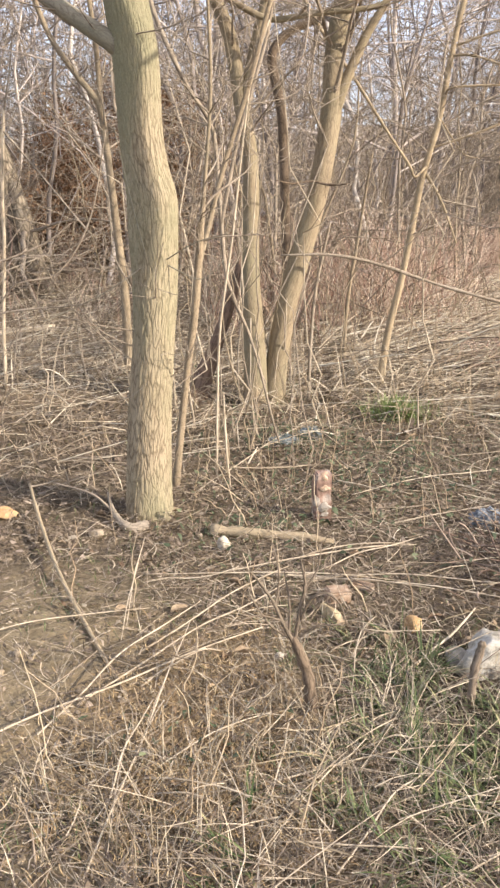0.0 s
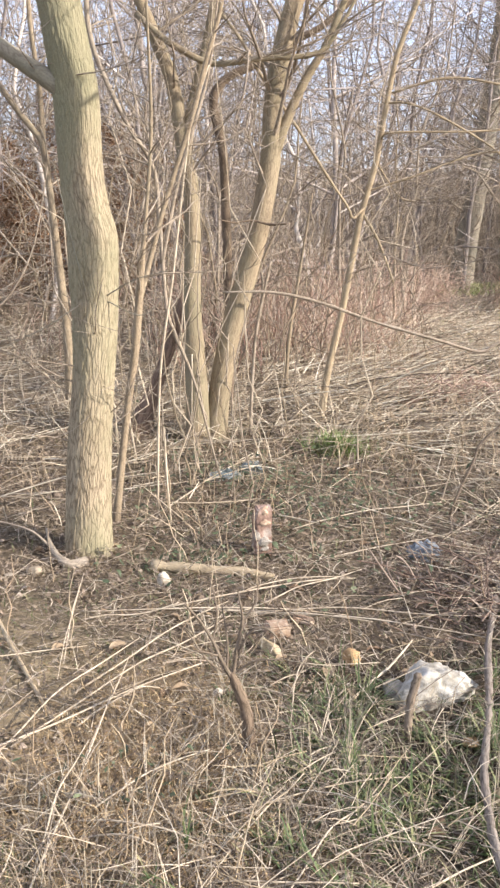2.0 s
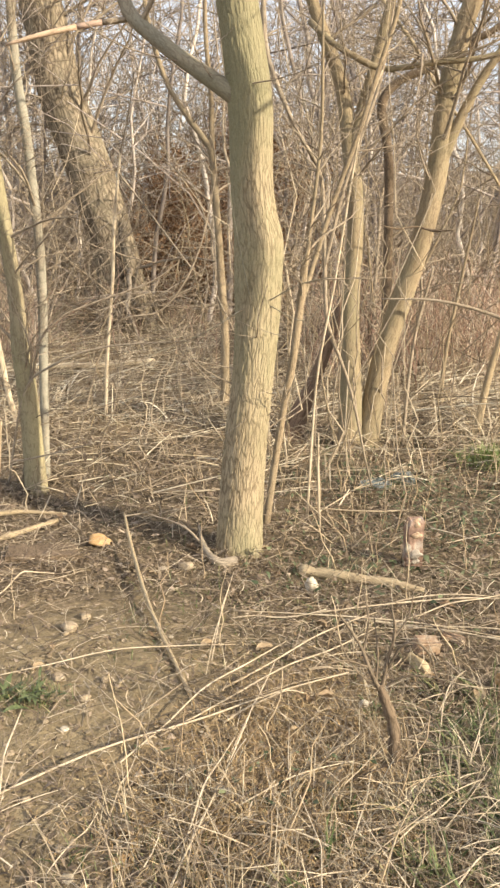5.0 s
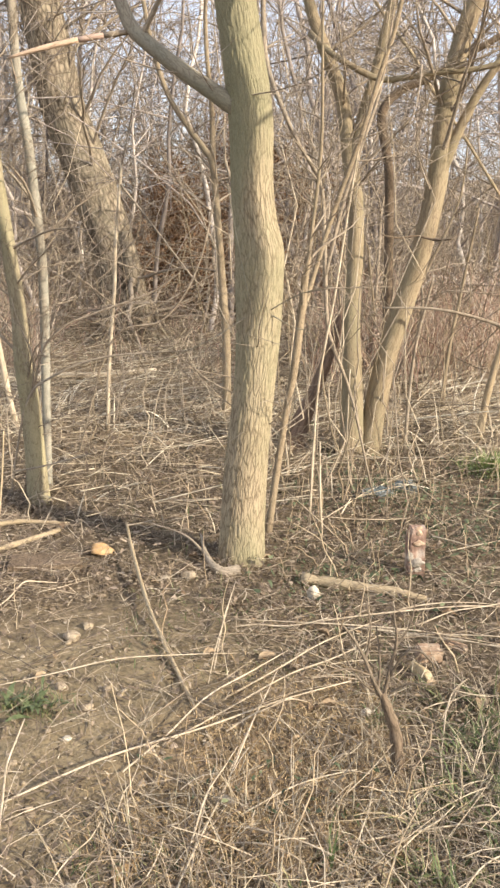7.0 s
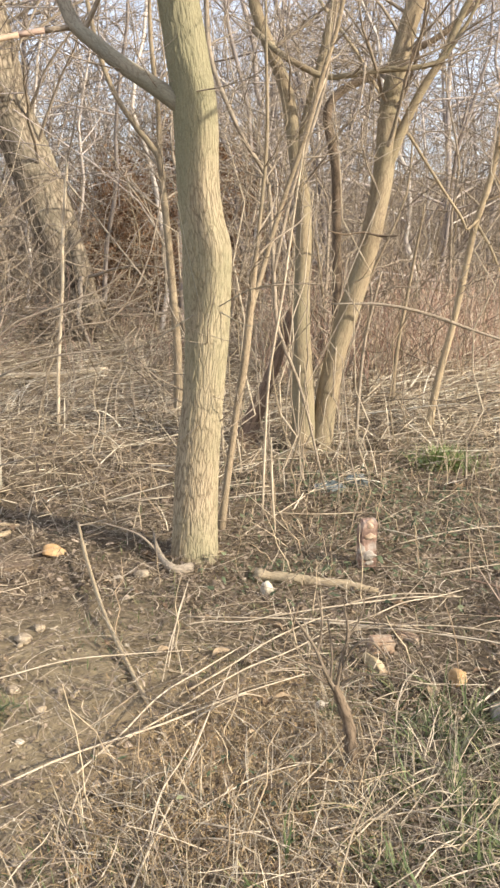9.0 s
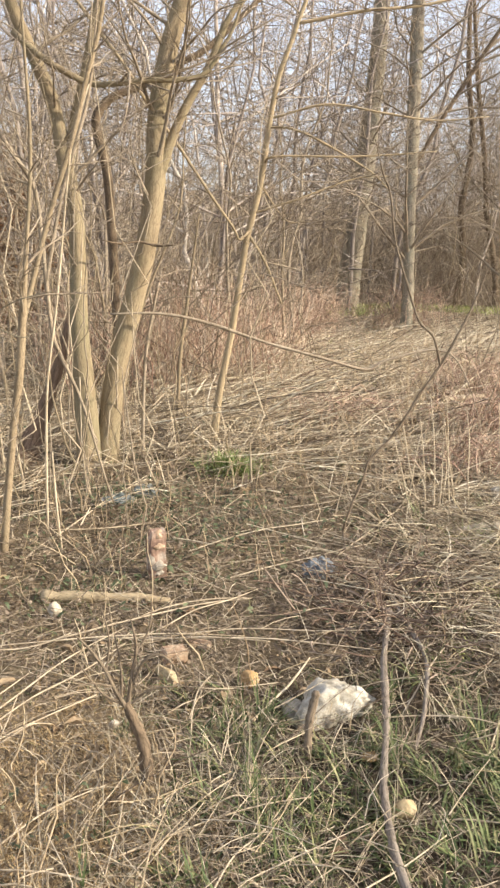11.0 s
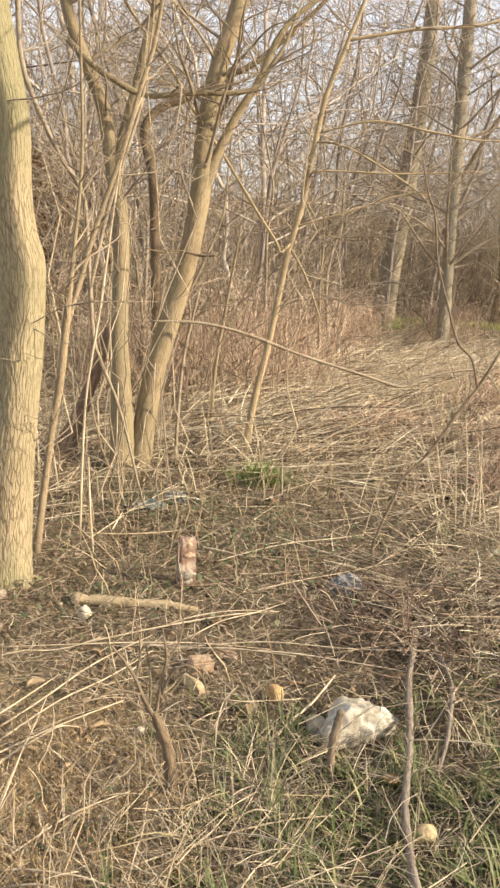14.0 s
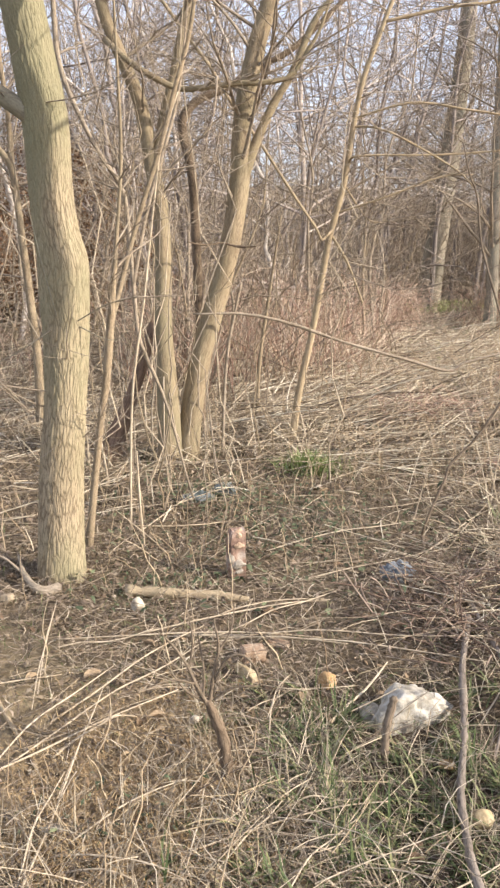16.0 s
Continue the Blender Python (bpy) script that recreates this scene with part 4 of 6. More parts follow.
singles(*canes(170, wedge(8.2, 11.5, -0.02, 0.26), 0.5, 1.7, 0.0035, 0.006, 0.22, 1.0), "dry_cane", (CANE_RED, CANE_TAN, BARK_YOUNG), "thin reddish dry cane standing in straw", "undergrowth", "standing dry canes")
singles(*canes(130, wedge(8.0, 13.0, -0.48, 0.2, 1.0, rng, 0.9), 1.8, 5.5, 0.004, 0.008, 0.7, 1.4, 10), "bare_stem", (BARK_GREY, BARK_SAP, BARK_BROWN), "long bare stem arching through the thicket", "undergrowth", "bare stems of the thicket")
pile = Pile()
pile.tubes(*canes(1400, wedge(8.5, 15.5, -0.45, 0.24, 1.0, rng, 0.95), 0.4, 1.6, 0.0028, 0.0065, 0.3, 1.2), 3)
pile.tubes(*canes(850, wedge(9.5, 16.5, -0.02, 0.265), 0.5, 1.7, 0.004, 0.008, 0.22, 1.0), 3)
pile.tubes(*canes(700, wedge(9.0, 16.5, -0.02, 0.28), 0.3, 1.1, 0.003, 0.006, 0.5, 1.8), 3)
pile.tubes(*canes(650, wedge(11, 17, 0.26, 0.5), 0.12, 0.4, 0.002, 0.005, 0.4, 1.6), 3)
stuff("dry_canes", pile, CANE, "reddish dry standing canes and dead weed stems", "undergrowth")
pile = Pile()
pile.tubes(*canes(2300, wedge(16.5, 32, -0.55, 0.24, 1.0, rng, 0.9), 1.5, 6, 0.004, 0.01, 0.75, 1.8, 9), 3)
pile.tubes(*canes(380, wedge(9.5, 18, -0.55, -0.05, 1.0, rng, 0.95), 1.5, 5.5, 0.003, 0.007, 0.95, 1.6, 9), 3)
pile.tubes(*canes(420, wedge(8, 15, -0.5, 0.2, 1.0, rng, 0.95), 1.8, 6, 0.003, 0.007, 0.75, 1.5, 10), 3)
pile.tubes(*canes(2300, wedge(24.5, 32, 0.15, 0.75), 1.5, 7.0, 0.003, 0.008, 0.55, 1.6, 9), 3)
pile.tubes(*canes(380, wedge(22.5, 25, 0.24, 0.7), 1.0, 5.5, 0.003, 0.007, 0.5, 1.5, 9), 3)
pile.tubes(*canes(950, wedge(19, 29, -0.36, 0.02), 3, 9, 0.006, 0.013, 0.4, 1.3, 9), 3)
pile.tubes(*canes(420, wedge(23.5, 31, 0.22, 0.55), 5, 11, 0.006, 0.013, 0.3, 1.3, 9), 3)
pile.tubes(*canes(1250, wedge(23.5, 33, 0.26, 0.72, 1.0, edge), 3.0, 9.0, 0.004, 0.01, 0.6, 1.6, 9, edge), 3)
pile.tubes(*canes(240, wedge(15.5, 22, 0.1, 0.62, 1.0, edge), 1.0, 4.5, 0.005, 0.0095, 0.5, 1.6, 9, edge), 3)
stuff("brush", pile, BRUSH, "tangled bare grey-brown brush and bramble stems", "undergrowth")


def held(n, cx, cy, cz, rx, ry, rz, rng=rng):
    """Withered leaves still hanging in a scrub, thick inside and loose at the rim."""
    d = rng.normal(0, 1, (n, 3))
    d *= (rng.random(n) ** 0.5 / np.linalg.norm(d, axis=1))[:, None]
    d *= (1 + 0.3 * np.sin(5 * d[:, :1] + 3 * d[:, 2:3]))
    p0 = np.array([cx, cy, cz]) + d * np.array([rx, ry, rz])
    p0[:, 2] = np.maximum(p0[:, 2], height(p0[:, 0], p0[:, 1]) + 0.02)
    L = rng.uniform(0.025, 0.065, n)
    t = rng.normal(0, 1, (n, 3)) - np.array([0, 0, 0.7])
    t /= np.linalg.norm(t, axis=1, keepdims=True)
    side = np.cross(t, rng.normal(0, 1, (n, 3)))
    side /= np.linalg.norm(side, axis=1, keepdims=True) + 1e-9
    s = np.linspace(0, 1, 4)[None, :, None]
    p = p0[:, None] + s * (L[:, None] * t)[:, None]
    return p, L[:, None] * np.array([0.05, 0.3, 0.24, 0.02])[None], side


pile = Pile()
for q in ((-3.3, 16.4, 1.5, 0.8, 0.6, 1.1), (-3.7, 17.2, 2.2, 0.9, 0.6, 1.1), (-2.7, 15.6, 1.1, 0.8, 0.6, 0.8), (-2.3, 16.6, 1.7, 1.0, 0.8, 1.1), (-1.4, 17.2, 1.9, 1.0, 0.8, 1.2), (-3.0, 17.6, 1.9, 1.0, 0.8, 1.1), (-0.6, 17.6, 1.3, 0.9, 0.7, 1.0), (-2.1, 18.2, 2.8, 1.2, 0.8, 1.0), (-3.9, 16.2, 0.9, 0.7, 0.6, 0.8), (-1.9, 15.6, 0.8, 1.1, 0.7, 0.7), (-2.6, 18.6, 3.3, 1.3, 0.7, 0.9), (-1.1, 18.4, 2.7, 1.0, 0.7, 0.9)):
    pile.strips(*held(4800, *q))
stuff("withered_scrub", pile, HELD_LEAF, "rusty withered leaves held on low scrub", "undergrowth")


# ---- litter on the ground ----
def lying(n, place, lo, hi, r0, r1, lift, tip, axis=None, spread=math.pi, k=4, rng=rng, curve=0.25):
    """Stalks that lie about, some with one end raised."""
    xy = place(n)
    L = rng.uniform(lo, hi, n) ** 1.0
    az = rng.uniform(0, 2 * math.pi, n) if axis is None else axis + rng.normal(0, spread, n)
    el = np.abs(rng.normal(0, tip, n))
    c = rng.normal(0, curve, n)
    s = np.linspace(0, 1, k)[None]
    a = az[:, None] + c[:, None] * s
    x = xy[:, :1] + np.cumsum(np.cos(a), 1) / k * L[:, None] * np.cos(el)[:, None]
    y = xy[:, 1:] + np.cumsum(np.sin(a), 1) / k * L[:, None] * np.cos(el)[:, None]
    sag = s - 0.5 * s * s * rng.uniform(0, 1, n)[:, None]
    z = height(x, y) + rng.uniform(0.002, lift, n)[:, None] + sag * (L * np.sin(el))[:, None]
    return np.stack([x, y, z], -1), rng.uniform(r0, r1, n)[:, None] * np.linspace(1, 0.55, k)[None]


def thinned(place, bare=0.85, rng=rng):
    """Leaves the trodden clay mostly free."""
    def f(n):
        out = np.zeros((0, 2))
        while len(out) < n:
            q = place(n)
            d = np.hypot((q[:, 0] + 0.85) / 0.66, (q[:, 1] - 2.25) / 1.1)
            d2 = np.hypot((q[:, 0] - 1.0) / 0.5, (q[:, 1] - 2.2) / 0.75)
            out = np.concatenate([out, q[rng.random(n) > np.maximum(bare * np.exp(-d**4), 0.7 * np.exp(-d2**4)) + 0.55 * np.exp(-(np.hypot((q[:, 0] + 0.05) / 0.3, (q[:, 1] - 2.15) / 0.4) ** 4))]])
        return out[:n]
    return f


def faded(place, y0, width, rng=rng):
    """Grows denser over a stretch, so that no edge shows."""
    def f(n):
        out = np.zeros((0, 2))
        while len(out) < n:
            q = place(n)
            out = np.concatenate([out, q[rng.random(n) < np.clip((q[:, 1] - y0) / width, 0.05, 1) ** 1.5]])
        return out[:n]
    return f


def blobs(centres, rng=rng):
    """Patches: rows of x, y, half width, half depth, weight."""
    c = np.array(centres, float)

    def f(n):
        i = rng.choice(len(c), n, p=c[:, 4] / c[:, 4].sum())
        return c[i, :2] + rng.normal(0, 0.5, (n, 2)) * c[i, 2:4]
    return f


near = thinned(wedge(1.2, 5.6, -0.6, 0.72, 1.0))


def sparing(place, cx, cy, rx, ry, share, rng=rng):
    """Leaves out a share of the places inside an oval."""
    def f(n):
        out = np.zeros((0, 2))
        while len(out) < n:
            q = place(n)
            inside = np.exp(-(np.hypot((q[:, 0] - cx) / rx, (q[:, 1] - cy) / ry) ** 4))
            out = np.concatenate([out, q[rng.random(n) > share * inside]])
        return out[:n]
    return f


mid = sparing(faded(wedge(3.6, 16.0, -0.5, 0.75, 1.3), 3.6, 3.0), 0.6, 4.4, 1.0, 1.1, 0.6)
beyond = wedge(14.0, 18.4, 0.2, 0.7)
pile = Pile()
pile.tubes(*lying(4600, near, 0.04, 0.22, 0.0006, 0.0016, 0.03, 0.22, curve=0.4), 3)
pile.tubes(*lying(620, near, 0.2, 0.6, 0.001, 0.0024, 0.06, 0.14, curve=0.35), 3)
pile.tubes(*lying(2500, mid, 0.12, 0.5, 0.0016, 0.004, 0.07, 0.25), 3)
pile.tubes(*lying(3500, lambda n: np.column_stack([rng.uniform(-9, 9, n), rng.uniform(-9, 1.4, n)]), 0.1, 0.6, 0.0015, 0.004, 0.05, 0.15, k=3), 3)
stuff("straw_litter", pile, STRAW, "dry straw and broken grass stems strewn over soil", "litter")
pile = Pile()
pile.tubes(*lying(5500, mid, 0.12, 0.5, 0.0018, 0.005, 0.09, 0.35), 3)
pile.tubes(*lying(5500, mid, 0.2, 0.8, 0.0016, 0.0045, 0.08, 0.18, 0.0, 0.9), 3)
pile.tubes(*lying(600, wedge(2.3, 6.2, 0.0, 0.7), 0.08, 0.4, 0.0008, 0.0021, 0.07, 0.2), 3)
pile.tubes(*lying(1500, wedge(2.9, 5.6, 0.4, 0.72), 0.12, 0.6, 0.0013, 0.0032, 0.09, 0.22), 3)
pile.tubes(*lying(1700, wedge(5.5, 14, 0.08, 0.6), 0.4, 1.3, 0.002, 0.005, 0.14, 0.15, 0.05, 0.55), 3)
pile.tubes(*lying(900, beyond, 0.4, 1.2, 0.003, 0.007, 0.12, 0.2, 0.05, 0.9), 3)
pile.tubes(*lying(1100, wedge(6.5, 15, 0.04, 0.62, 1.2), 0.4, 1.5, 0.0035, 0.0075, 0.16, 0.22, 0.05, 0.8), 3)
singles(*lying(280, blobs([(0.35, 1.9, 0.55, 0.45, 3), (0.95, 2.0, 0.6, 0.5, 0.6), (0.0, 1.8, 0.4, 0.3, 1), (1.5, 2.7, 0.5, 0.6, 1.5), (0.5, 2.6, 0.5, 0.4, 1)]), 0.1, 0.32, 0.001, 0.0017, 0.09, 0.28, curve=0.35), "straw", (BARK_PALE, BARK_YOUNG), "single pale straw lying loose over green blades", "straw", "loose straws")
pile.tubes(*lying(420, wedge(6.5, 14.5, 0.1, 0.6, 1.0, edge), 0.4, 1.4, 0.005, 0.0085, 0.24, 0.2, 0.05, 0.7, rng=edge), 3)
pile.tubes(*lying(700, blobs([(1.9, 3.2, 0.5, 0.6, 2), (2.2, 3.7, 0.5, 0.5, 1.3), (1.7, 2.6, 0.35, 0.4, 1)], edge), 0.12, 0.5, 0.0014, 0.003, 0.1, 0.2, rng=edge), 3)
stuff("bleached_straw", pile, FIELD, "sun-bleached straw lying flat over the open strip", "litter")


def fibres(n, place, lo, hi, r0, r1, lift, tip, curve):
    """Short curled shreds of straw, thin and flat."""
    p, r = lying(n, place, lo, hi, r0, r1, lift, tip, curve=curve)
    t = p[:, -1] - p[:, 0]
    side = np.column_stack([-t[:, 1], t[:, 0], rng.normal(0, 0.5, n) * np.linalg.norm(t, axis=1)])
    return p, r, side / (np.linalg.norm(side, axis=1, keepdims=True) + 1e-9)


pile = Pile()
pile.strips(*fibres(24000, thinned(wedge(1.2, 5.6, -0.6, 0.72), 0.7), 0.015, 0.09, 0.0007, 0.0021, 0.022, 0.35, 1.7))
pile.strips(*fibres(9000, wedge(4.0, 8.0, -0.5, 0.65), 0.03, 0.14, 0.0012, 0.0032, 0.03, 0.35, 1.4))
pile.strips(*fibres(4500, thinned(wedge(1.2, 4.4, -0.6, 0.72), 0.4), 0.08, 0.3, 0.0008, 0.0017, 0.05, 0.2, 0.6))
pile.strips(*fibres(1500, wedge(2.2, 3.4, -0.2, 0.5), 0.02, 0.08, 0.0008, 0.0018, 0.03, 0.4, 1.4))
stuff("straw_shreds", pile, STRAW, "short curled shreds of dry straw on soil", "litter")

pile = Pile()
MATTED = blobs([(-0.15, 2.2, 0.34, 0.5, 3), (-0.06, 1.76, 0.45, 0.3, 2), (-0.3, 1.85, 0.35, 0.35, 1.2), (0.12, 2.5, 0.3, 0.3, 0.8)])
pile.strips(*fibres(11000, MATTED, 0.012, 0.055, 0.0007, 0.0017, 0.022, 0.6, 1.3))
stuff("matted_grass", pile, MATTED_DRY, "short ochre dead grass matted over bare soil", "grass")


def leaves(n, place, lo, hi, lift, rng=rng):
    xy = place(n)
    L = rng.uniform(lo, hi, n)
    az = rng.uniform(0, 2 * math.pi, n)
    d = np.stack([np.cos(az), np.sin(az), rng.normal(0, 0.35, n)], -1)
    side = np.stack([-np.sin(az), np.cos(az), rng.normal(0, 0.45, n)], -1)
    s = np.linspace(-0.5, 0.5, 4)
    p = np.stack([xy[:, 0], xy[:, 1], height(xy[:, 0], xy[:, 1]) + rng.uniform(0.004, lift, n)], -1)[:, None] + (s[None, :, None] * L[:, None, None]) * d[:, None]
    p[:, 1:3, 2] += (rng.normal(0, 0.2, (n, 1)) * L[:, None])
    w = L[:, None] * np.array([0.04, 0.2, 0.15, 0.02])[None] * rng.uniform(0.7, 1.2, (n, 1))
    return p, w, side


pile = Pile()
pile.strips(*leaves(9000, thinned(wedge(1.2, 5.6, -0.6, 0.72), 0.5), 0.008, 0.036, 0.02))
pile.strips(*leaves(6000, wedge(3.2, 7.0, -0.5, 0.65), 0.012, 0.045, 0.03))
pile.strips(*leaves(1000, lambda n: np.column_stack([rng.uniform(-9, 9, n), rng.uniform(-9, 1.4, n)]), 0.02, 0.06, 0.03))
pile.strips(*leaves(6000, mid, 0.03, 0.09, 0.05))
stuff("leaf_litter", pile, LEAF, "brown curled fallen leaves on bare soil", "litter")


def blades(n, place, lo, hi, width, lean, rng=rng):
    xy = place(n)
    L = rng.uniform(lo, hi, n)
    az, el = rng.uniform(0, 2 * math.pi, n), np.abs(rng.normal(0, lean, n))
    s = np.linspace(0, 1, 4)[None]
    ang = el[:, None] + s * rng.uniform(0.2, 1.5, n)[:, None]
    h, u = np.cumsum(np.sin(ang), 1) / 4, np.cumsum(np.cos(ang), 1) / 4
    h, u = h - h[:, :1], u - u[:, :1]
    p = np.stack([xy[:, :1] + L[:, None] * h * np.cos(az)[:, None], xy[:, 1:] + L[:, None] * h * np.sin(az)[:, None], height(xy[:, 0], xy[:, 1])[:, None] - 0.004 + L[:, None] * u], -1)
    w = width * rng.uniform(0.6, 1.3, (n, 1)) * np.array([0.8, 1.0, 0.7, 0.1])[None]
    return p, w, np.stack([-np.sin(az), np.cos(az), np.zeros(n)], -1)


def clumps(n, per, place, lo, hi, width, rng=rng, flat=0.95):
    """Tussocks: each a fan of blades that leans one way and droops."""
    cen = np.repeat(place(n), per, 0) + rng.normal(0, 0.02, (n * per, 2))
    way = np.repeat(rng.uniform(0, 2 * math.pi, n), per) + rng.normal(0, 0.7, n * per)
    m = n * per
    L = rng.uniform(lo, hi, m) * np.repeat(rng.uniform(0.6, 1.2, n), per)
    el = np.abs(rng.normal(flat, 0.35, m))
    s = np.linspace(0, 1, 6)[None]
    ang = el[:, None] + s * rng.uniform(0.3, 1.5, m)[:, None]
    h, u = np.cumsum(np.sin(ang), 1) / 6, np.cumsum(np.cos(ang), 1) / 6
    h, u = h - h[:, :1], u - u[:, :1]
    z = height(cen[:, 0], cen[:, 1])[:, None]
    p = np.stack([cen[:, :1] + L[:, None] * h * np.cos(way)[:, None], cen[:, 1:] + L[:, None] * h * np.sin(way)[:, None], np.maximum(z - 0.004 + L[:, None] * u, z + 0.004)], -1)
    w = width * rng.uniform(0.5, 1.5, (m, 1)) * np.array([0.8, 1.0, 1.0, 0.8, 0.5, 0.1])[None]
    return p, w, np.stack([-np.sin(way), np.cos(way), np.zeros(m)], -1)


pile = Pile()
pile.strips(*blades(1400, blobs([(1.1, 2.0, 0.6, 0.5, 3), (0.7, 1.9, 0.4, 0.4, 2), (1.6, 2.8, 0.5, 0.6, 1)]), 0.03, 0.12, 0.0018, 0.6))
pile.strips(*blades(700, blobs([(-1.0, 2.34, 0.14, 0.1, 1), (-0.4, 1.7, 0.25, 0.15, 0.7), (-0.35, 3.2, 0.4, 0.2, 0.4), (0.0, 3.5, 0.3, 0.2, 0.5), (0.4, 2.6, 0.4, 0.3, 0.5)]), 0.03, 0.1, 0.0016, 0.5))
pile.strips(*blades(2500, wedge(2.6, 8.0, -0.3, 0.6, 1.3), 0.04, 0.13, 0.0016, 0.6))
TUFTS = blobs([(1.1, 2.0, 0.55, 0.45, 3), (0.75, 1.8, 0.4, 0.35, 2), (0.55, 2.2, 0.4, 0.35, 2), (1.45, 2.5, 0.45, 0.5, 1.3), (0.35, 1.75, 0.4, 0.4, 2.0), (1.75, 3.2, 0.4, 0.5, 0.7), (2.3, 4.1, 0.5, 0.6, 0.5), (0.4, 2.5, 0.3, 0.2, 0.5)])
for x, y in TUFTS(170):
    turf = Pile().strips(*clumps(1, 18, lambda n: np.zeros((n, 2)) + (x, y), 0.06, 0.2, 0.0024, rng, 0.5))
    at = np.array([x, y, float(height(x, y))])
    turf.v[0] -= at
    tuft = tagged(new("grass_tuft", turf.mesh("grass_tuft", GRASS)), "small dull green grass tuft among straw", "grass", "green tufts")
    tuft.location = at
STRIP = [(1.0, 2.0, 0.6, 0.5, 0.4), (0.3, 1.8, 0.5, 0.4, 1.6), (0.6, 2.2, 0.5, 0.4, 0.9), (1.6, 2.9, 0.6, 0.7, 2.4), (0.0, 2.6, 0.7, 0.5, 0.5), (-0.3, 1.8, 0.4, 0.4, 1), (2.2, 4.0, 0.8, 0.9, 1.2)]
russet = Pile()
russet.strips(*leaves(700, blobs([(-0.05, 2.15, 0.28, 0.35, 3), (0.1, 1.75, 0.3, 0.25, 1), (0.9, 3.0, 0.4, 0.3, 1), (-0.1, 2.9, 0.4, 0.3, 1)]), 0.008, 0.03, 0.03))
stuff("russet_leaves", russet, RUSSET, "rust-brown shrivelled leaf bits in patches", "litter")
dead = Pile()
for x, y in blobs(STRIP)(60):
    turf = Pile().strips(*clumps(1, 18, lambda n: np.zeros((n, 2)) + (x, y), 0.1, 0.32, 0.0013))
    at = np.array([x, y, float(height(x, y))])
    turf.v[0] -= at
    tuft = tagged(new("straw_tuft", turf.mesh("straw_tuft", DEAD_GRASS)), "drooping tuft of dead straw-coloured grass", "grass", "dead grass tufts")
    tuft.location = at
dead.strips(*blades(1500, blobs(STRIP), 0.08, 0.28, 0.0013, 0.9))
dead.strips(*blades(1100, blobs([(0.0, 2.0, 0.5, 0.5, 2), (0.4, 2.1, 0.5, 0.5, 2), (-0.25, 1.65, 0.5, 0.3, 1), (0.9, 2.2, 0.6, 0.6, 0.6), (1.4, 2.7, 0.5, 0.6, 1)]), 0.1, 0.3, 0.0011, 0.5))
dead.strips(*clumps(60, 20, blobs([(1.9, 3.2, 0.4, 0.5, 2), (2.2, 3.6, 0.4, 0.4, 1), (1.7, 2.6, 0.3, 0.3, 1)], edge), 0.12, 0.36, 0.0018, edge))
dead.strips(*clumps(14, 16, near, 0.08, 0.26, 0.0013))
dead.strips(*blades(1300, near, 0.06, 0.22, 0.0012, 1.0))
tall = Pile()
tall.strips(*blades(3500, mid, 0.12, 0.4, 0.003, 1.0))
tall.strips(*clumps(190, 20, wedge(5.5, 16, 0.06, 0.66), 0.2, 0.7, 0.0035))
tall.strips(*clumps(120, 16, wedge(6, 13, -0.45, 0.06), 0.2, 0.6, 0.0032))
tall.strips(*blades(2500, beyond, 0.12, 0.35, 0.006, 0.8))
stuff("bleached_grass", tall, FIELD, "tufts of bleached dead grass over the open strip", "grass")
stuff("dead_grass", dead, DEAD_GRASS, "curled dead grass blades matted over the ground", "grass")
stuff("grass", pile, GRASS, "short dull green grass growing through dry straw", "grass")
tuft = Pile().strips(*blades(650, blobs([(0.99, 5.46, 0.17, 0.11, 1)]), 0.12, 0.28, 0.0036, 0.5))
tagged(new("grass_tuft", tuft.mesh("grass_tuft", FRESH)), "fresh green tuft of grass in brown litter", "grass")
pile = Pile()
pile.strips(*blades(14000, blobs([(10.6, 21.4, 1.6, 1.2, 3), (12.0, 21.8, 1.2, 1.0, 1.0), (8.0, 21.0, 1.6, 0.8, 1.3), (6.9, 19.6, 1.0, 0.7, 0.5)], edge), 0.1, 0.3, 0.008, 0.7, edge))
pile.strips(*clumps(60, 24, wedge(8.5, 17, 0.24, 0.52, 1.0, edge), 0.08, 0.3, 0.004, edge, 0.6))
pile.strips(*clumps(26, 26, blobs([(1.84, 3.1, 0.22, 0.2, 2), (2.1, 3.5, 0.3, 0.3, 1), (2.0, 3.85, 0.2, 0.15, 1), (1.75, 2.65, 0.25, 0.25, 1)], edge), 0.06, 0.2, 0.0022, edge, 0.6))
stuff("lush_grass", pile, LAWN, "yellow-green grass in patches of the strip and at the wood's edge", "grass")
pile = Pile()
pile.strips(*leaves(850, blobs([(0.6, 4.3, 0.8, 0.8, 3), (0.3, 5.0, 0.4, 0.3, 1)]), 0.014, 0.045, 0.08))
pile.strips(*leaves(1300, wedge(3.0, 7.0, -0.12, 0.45), 0.014, 0.045, 0.09))
pile.strips(*leaves(1000, blobs([(0.3, 4.9, 0.35, 0.25, 2), (0.8, 4.6, 0.5, 0.4, 2), (0.9, 5.9, 0.4, 0.3, 1), (0.0, 3.6, 0.25, 0.15, 1), (1.7, 4.0, 0.5, 0.4, 1), (-0.1, 2.0, 0.3, 0.2, 0.6)]), 0.012, 0.035, 0.05))
stuff("ground_herbs", pile, HERB, "small dark green ground-cover leaves among straw", "plant")


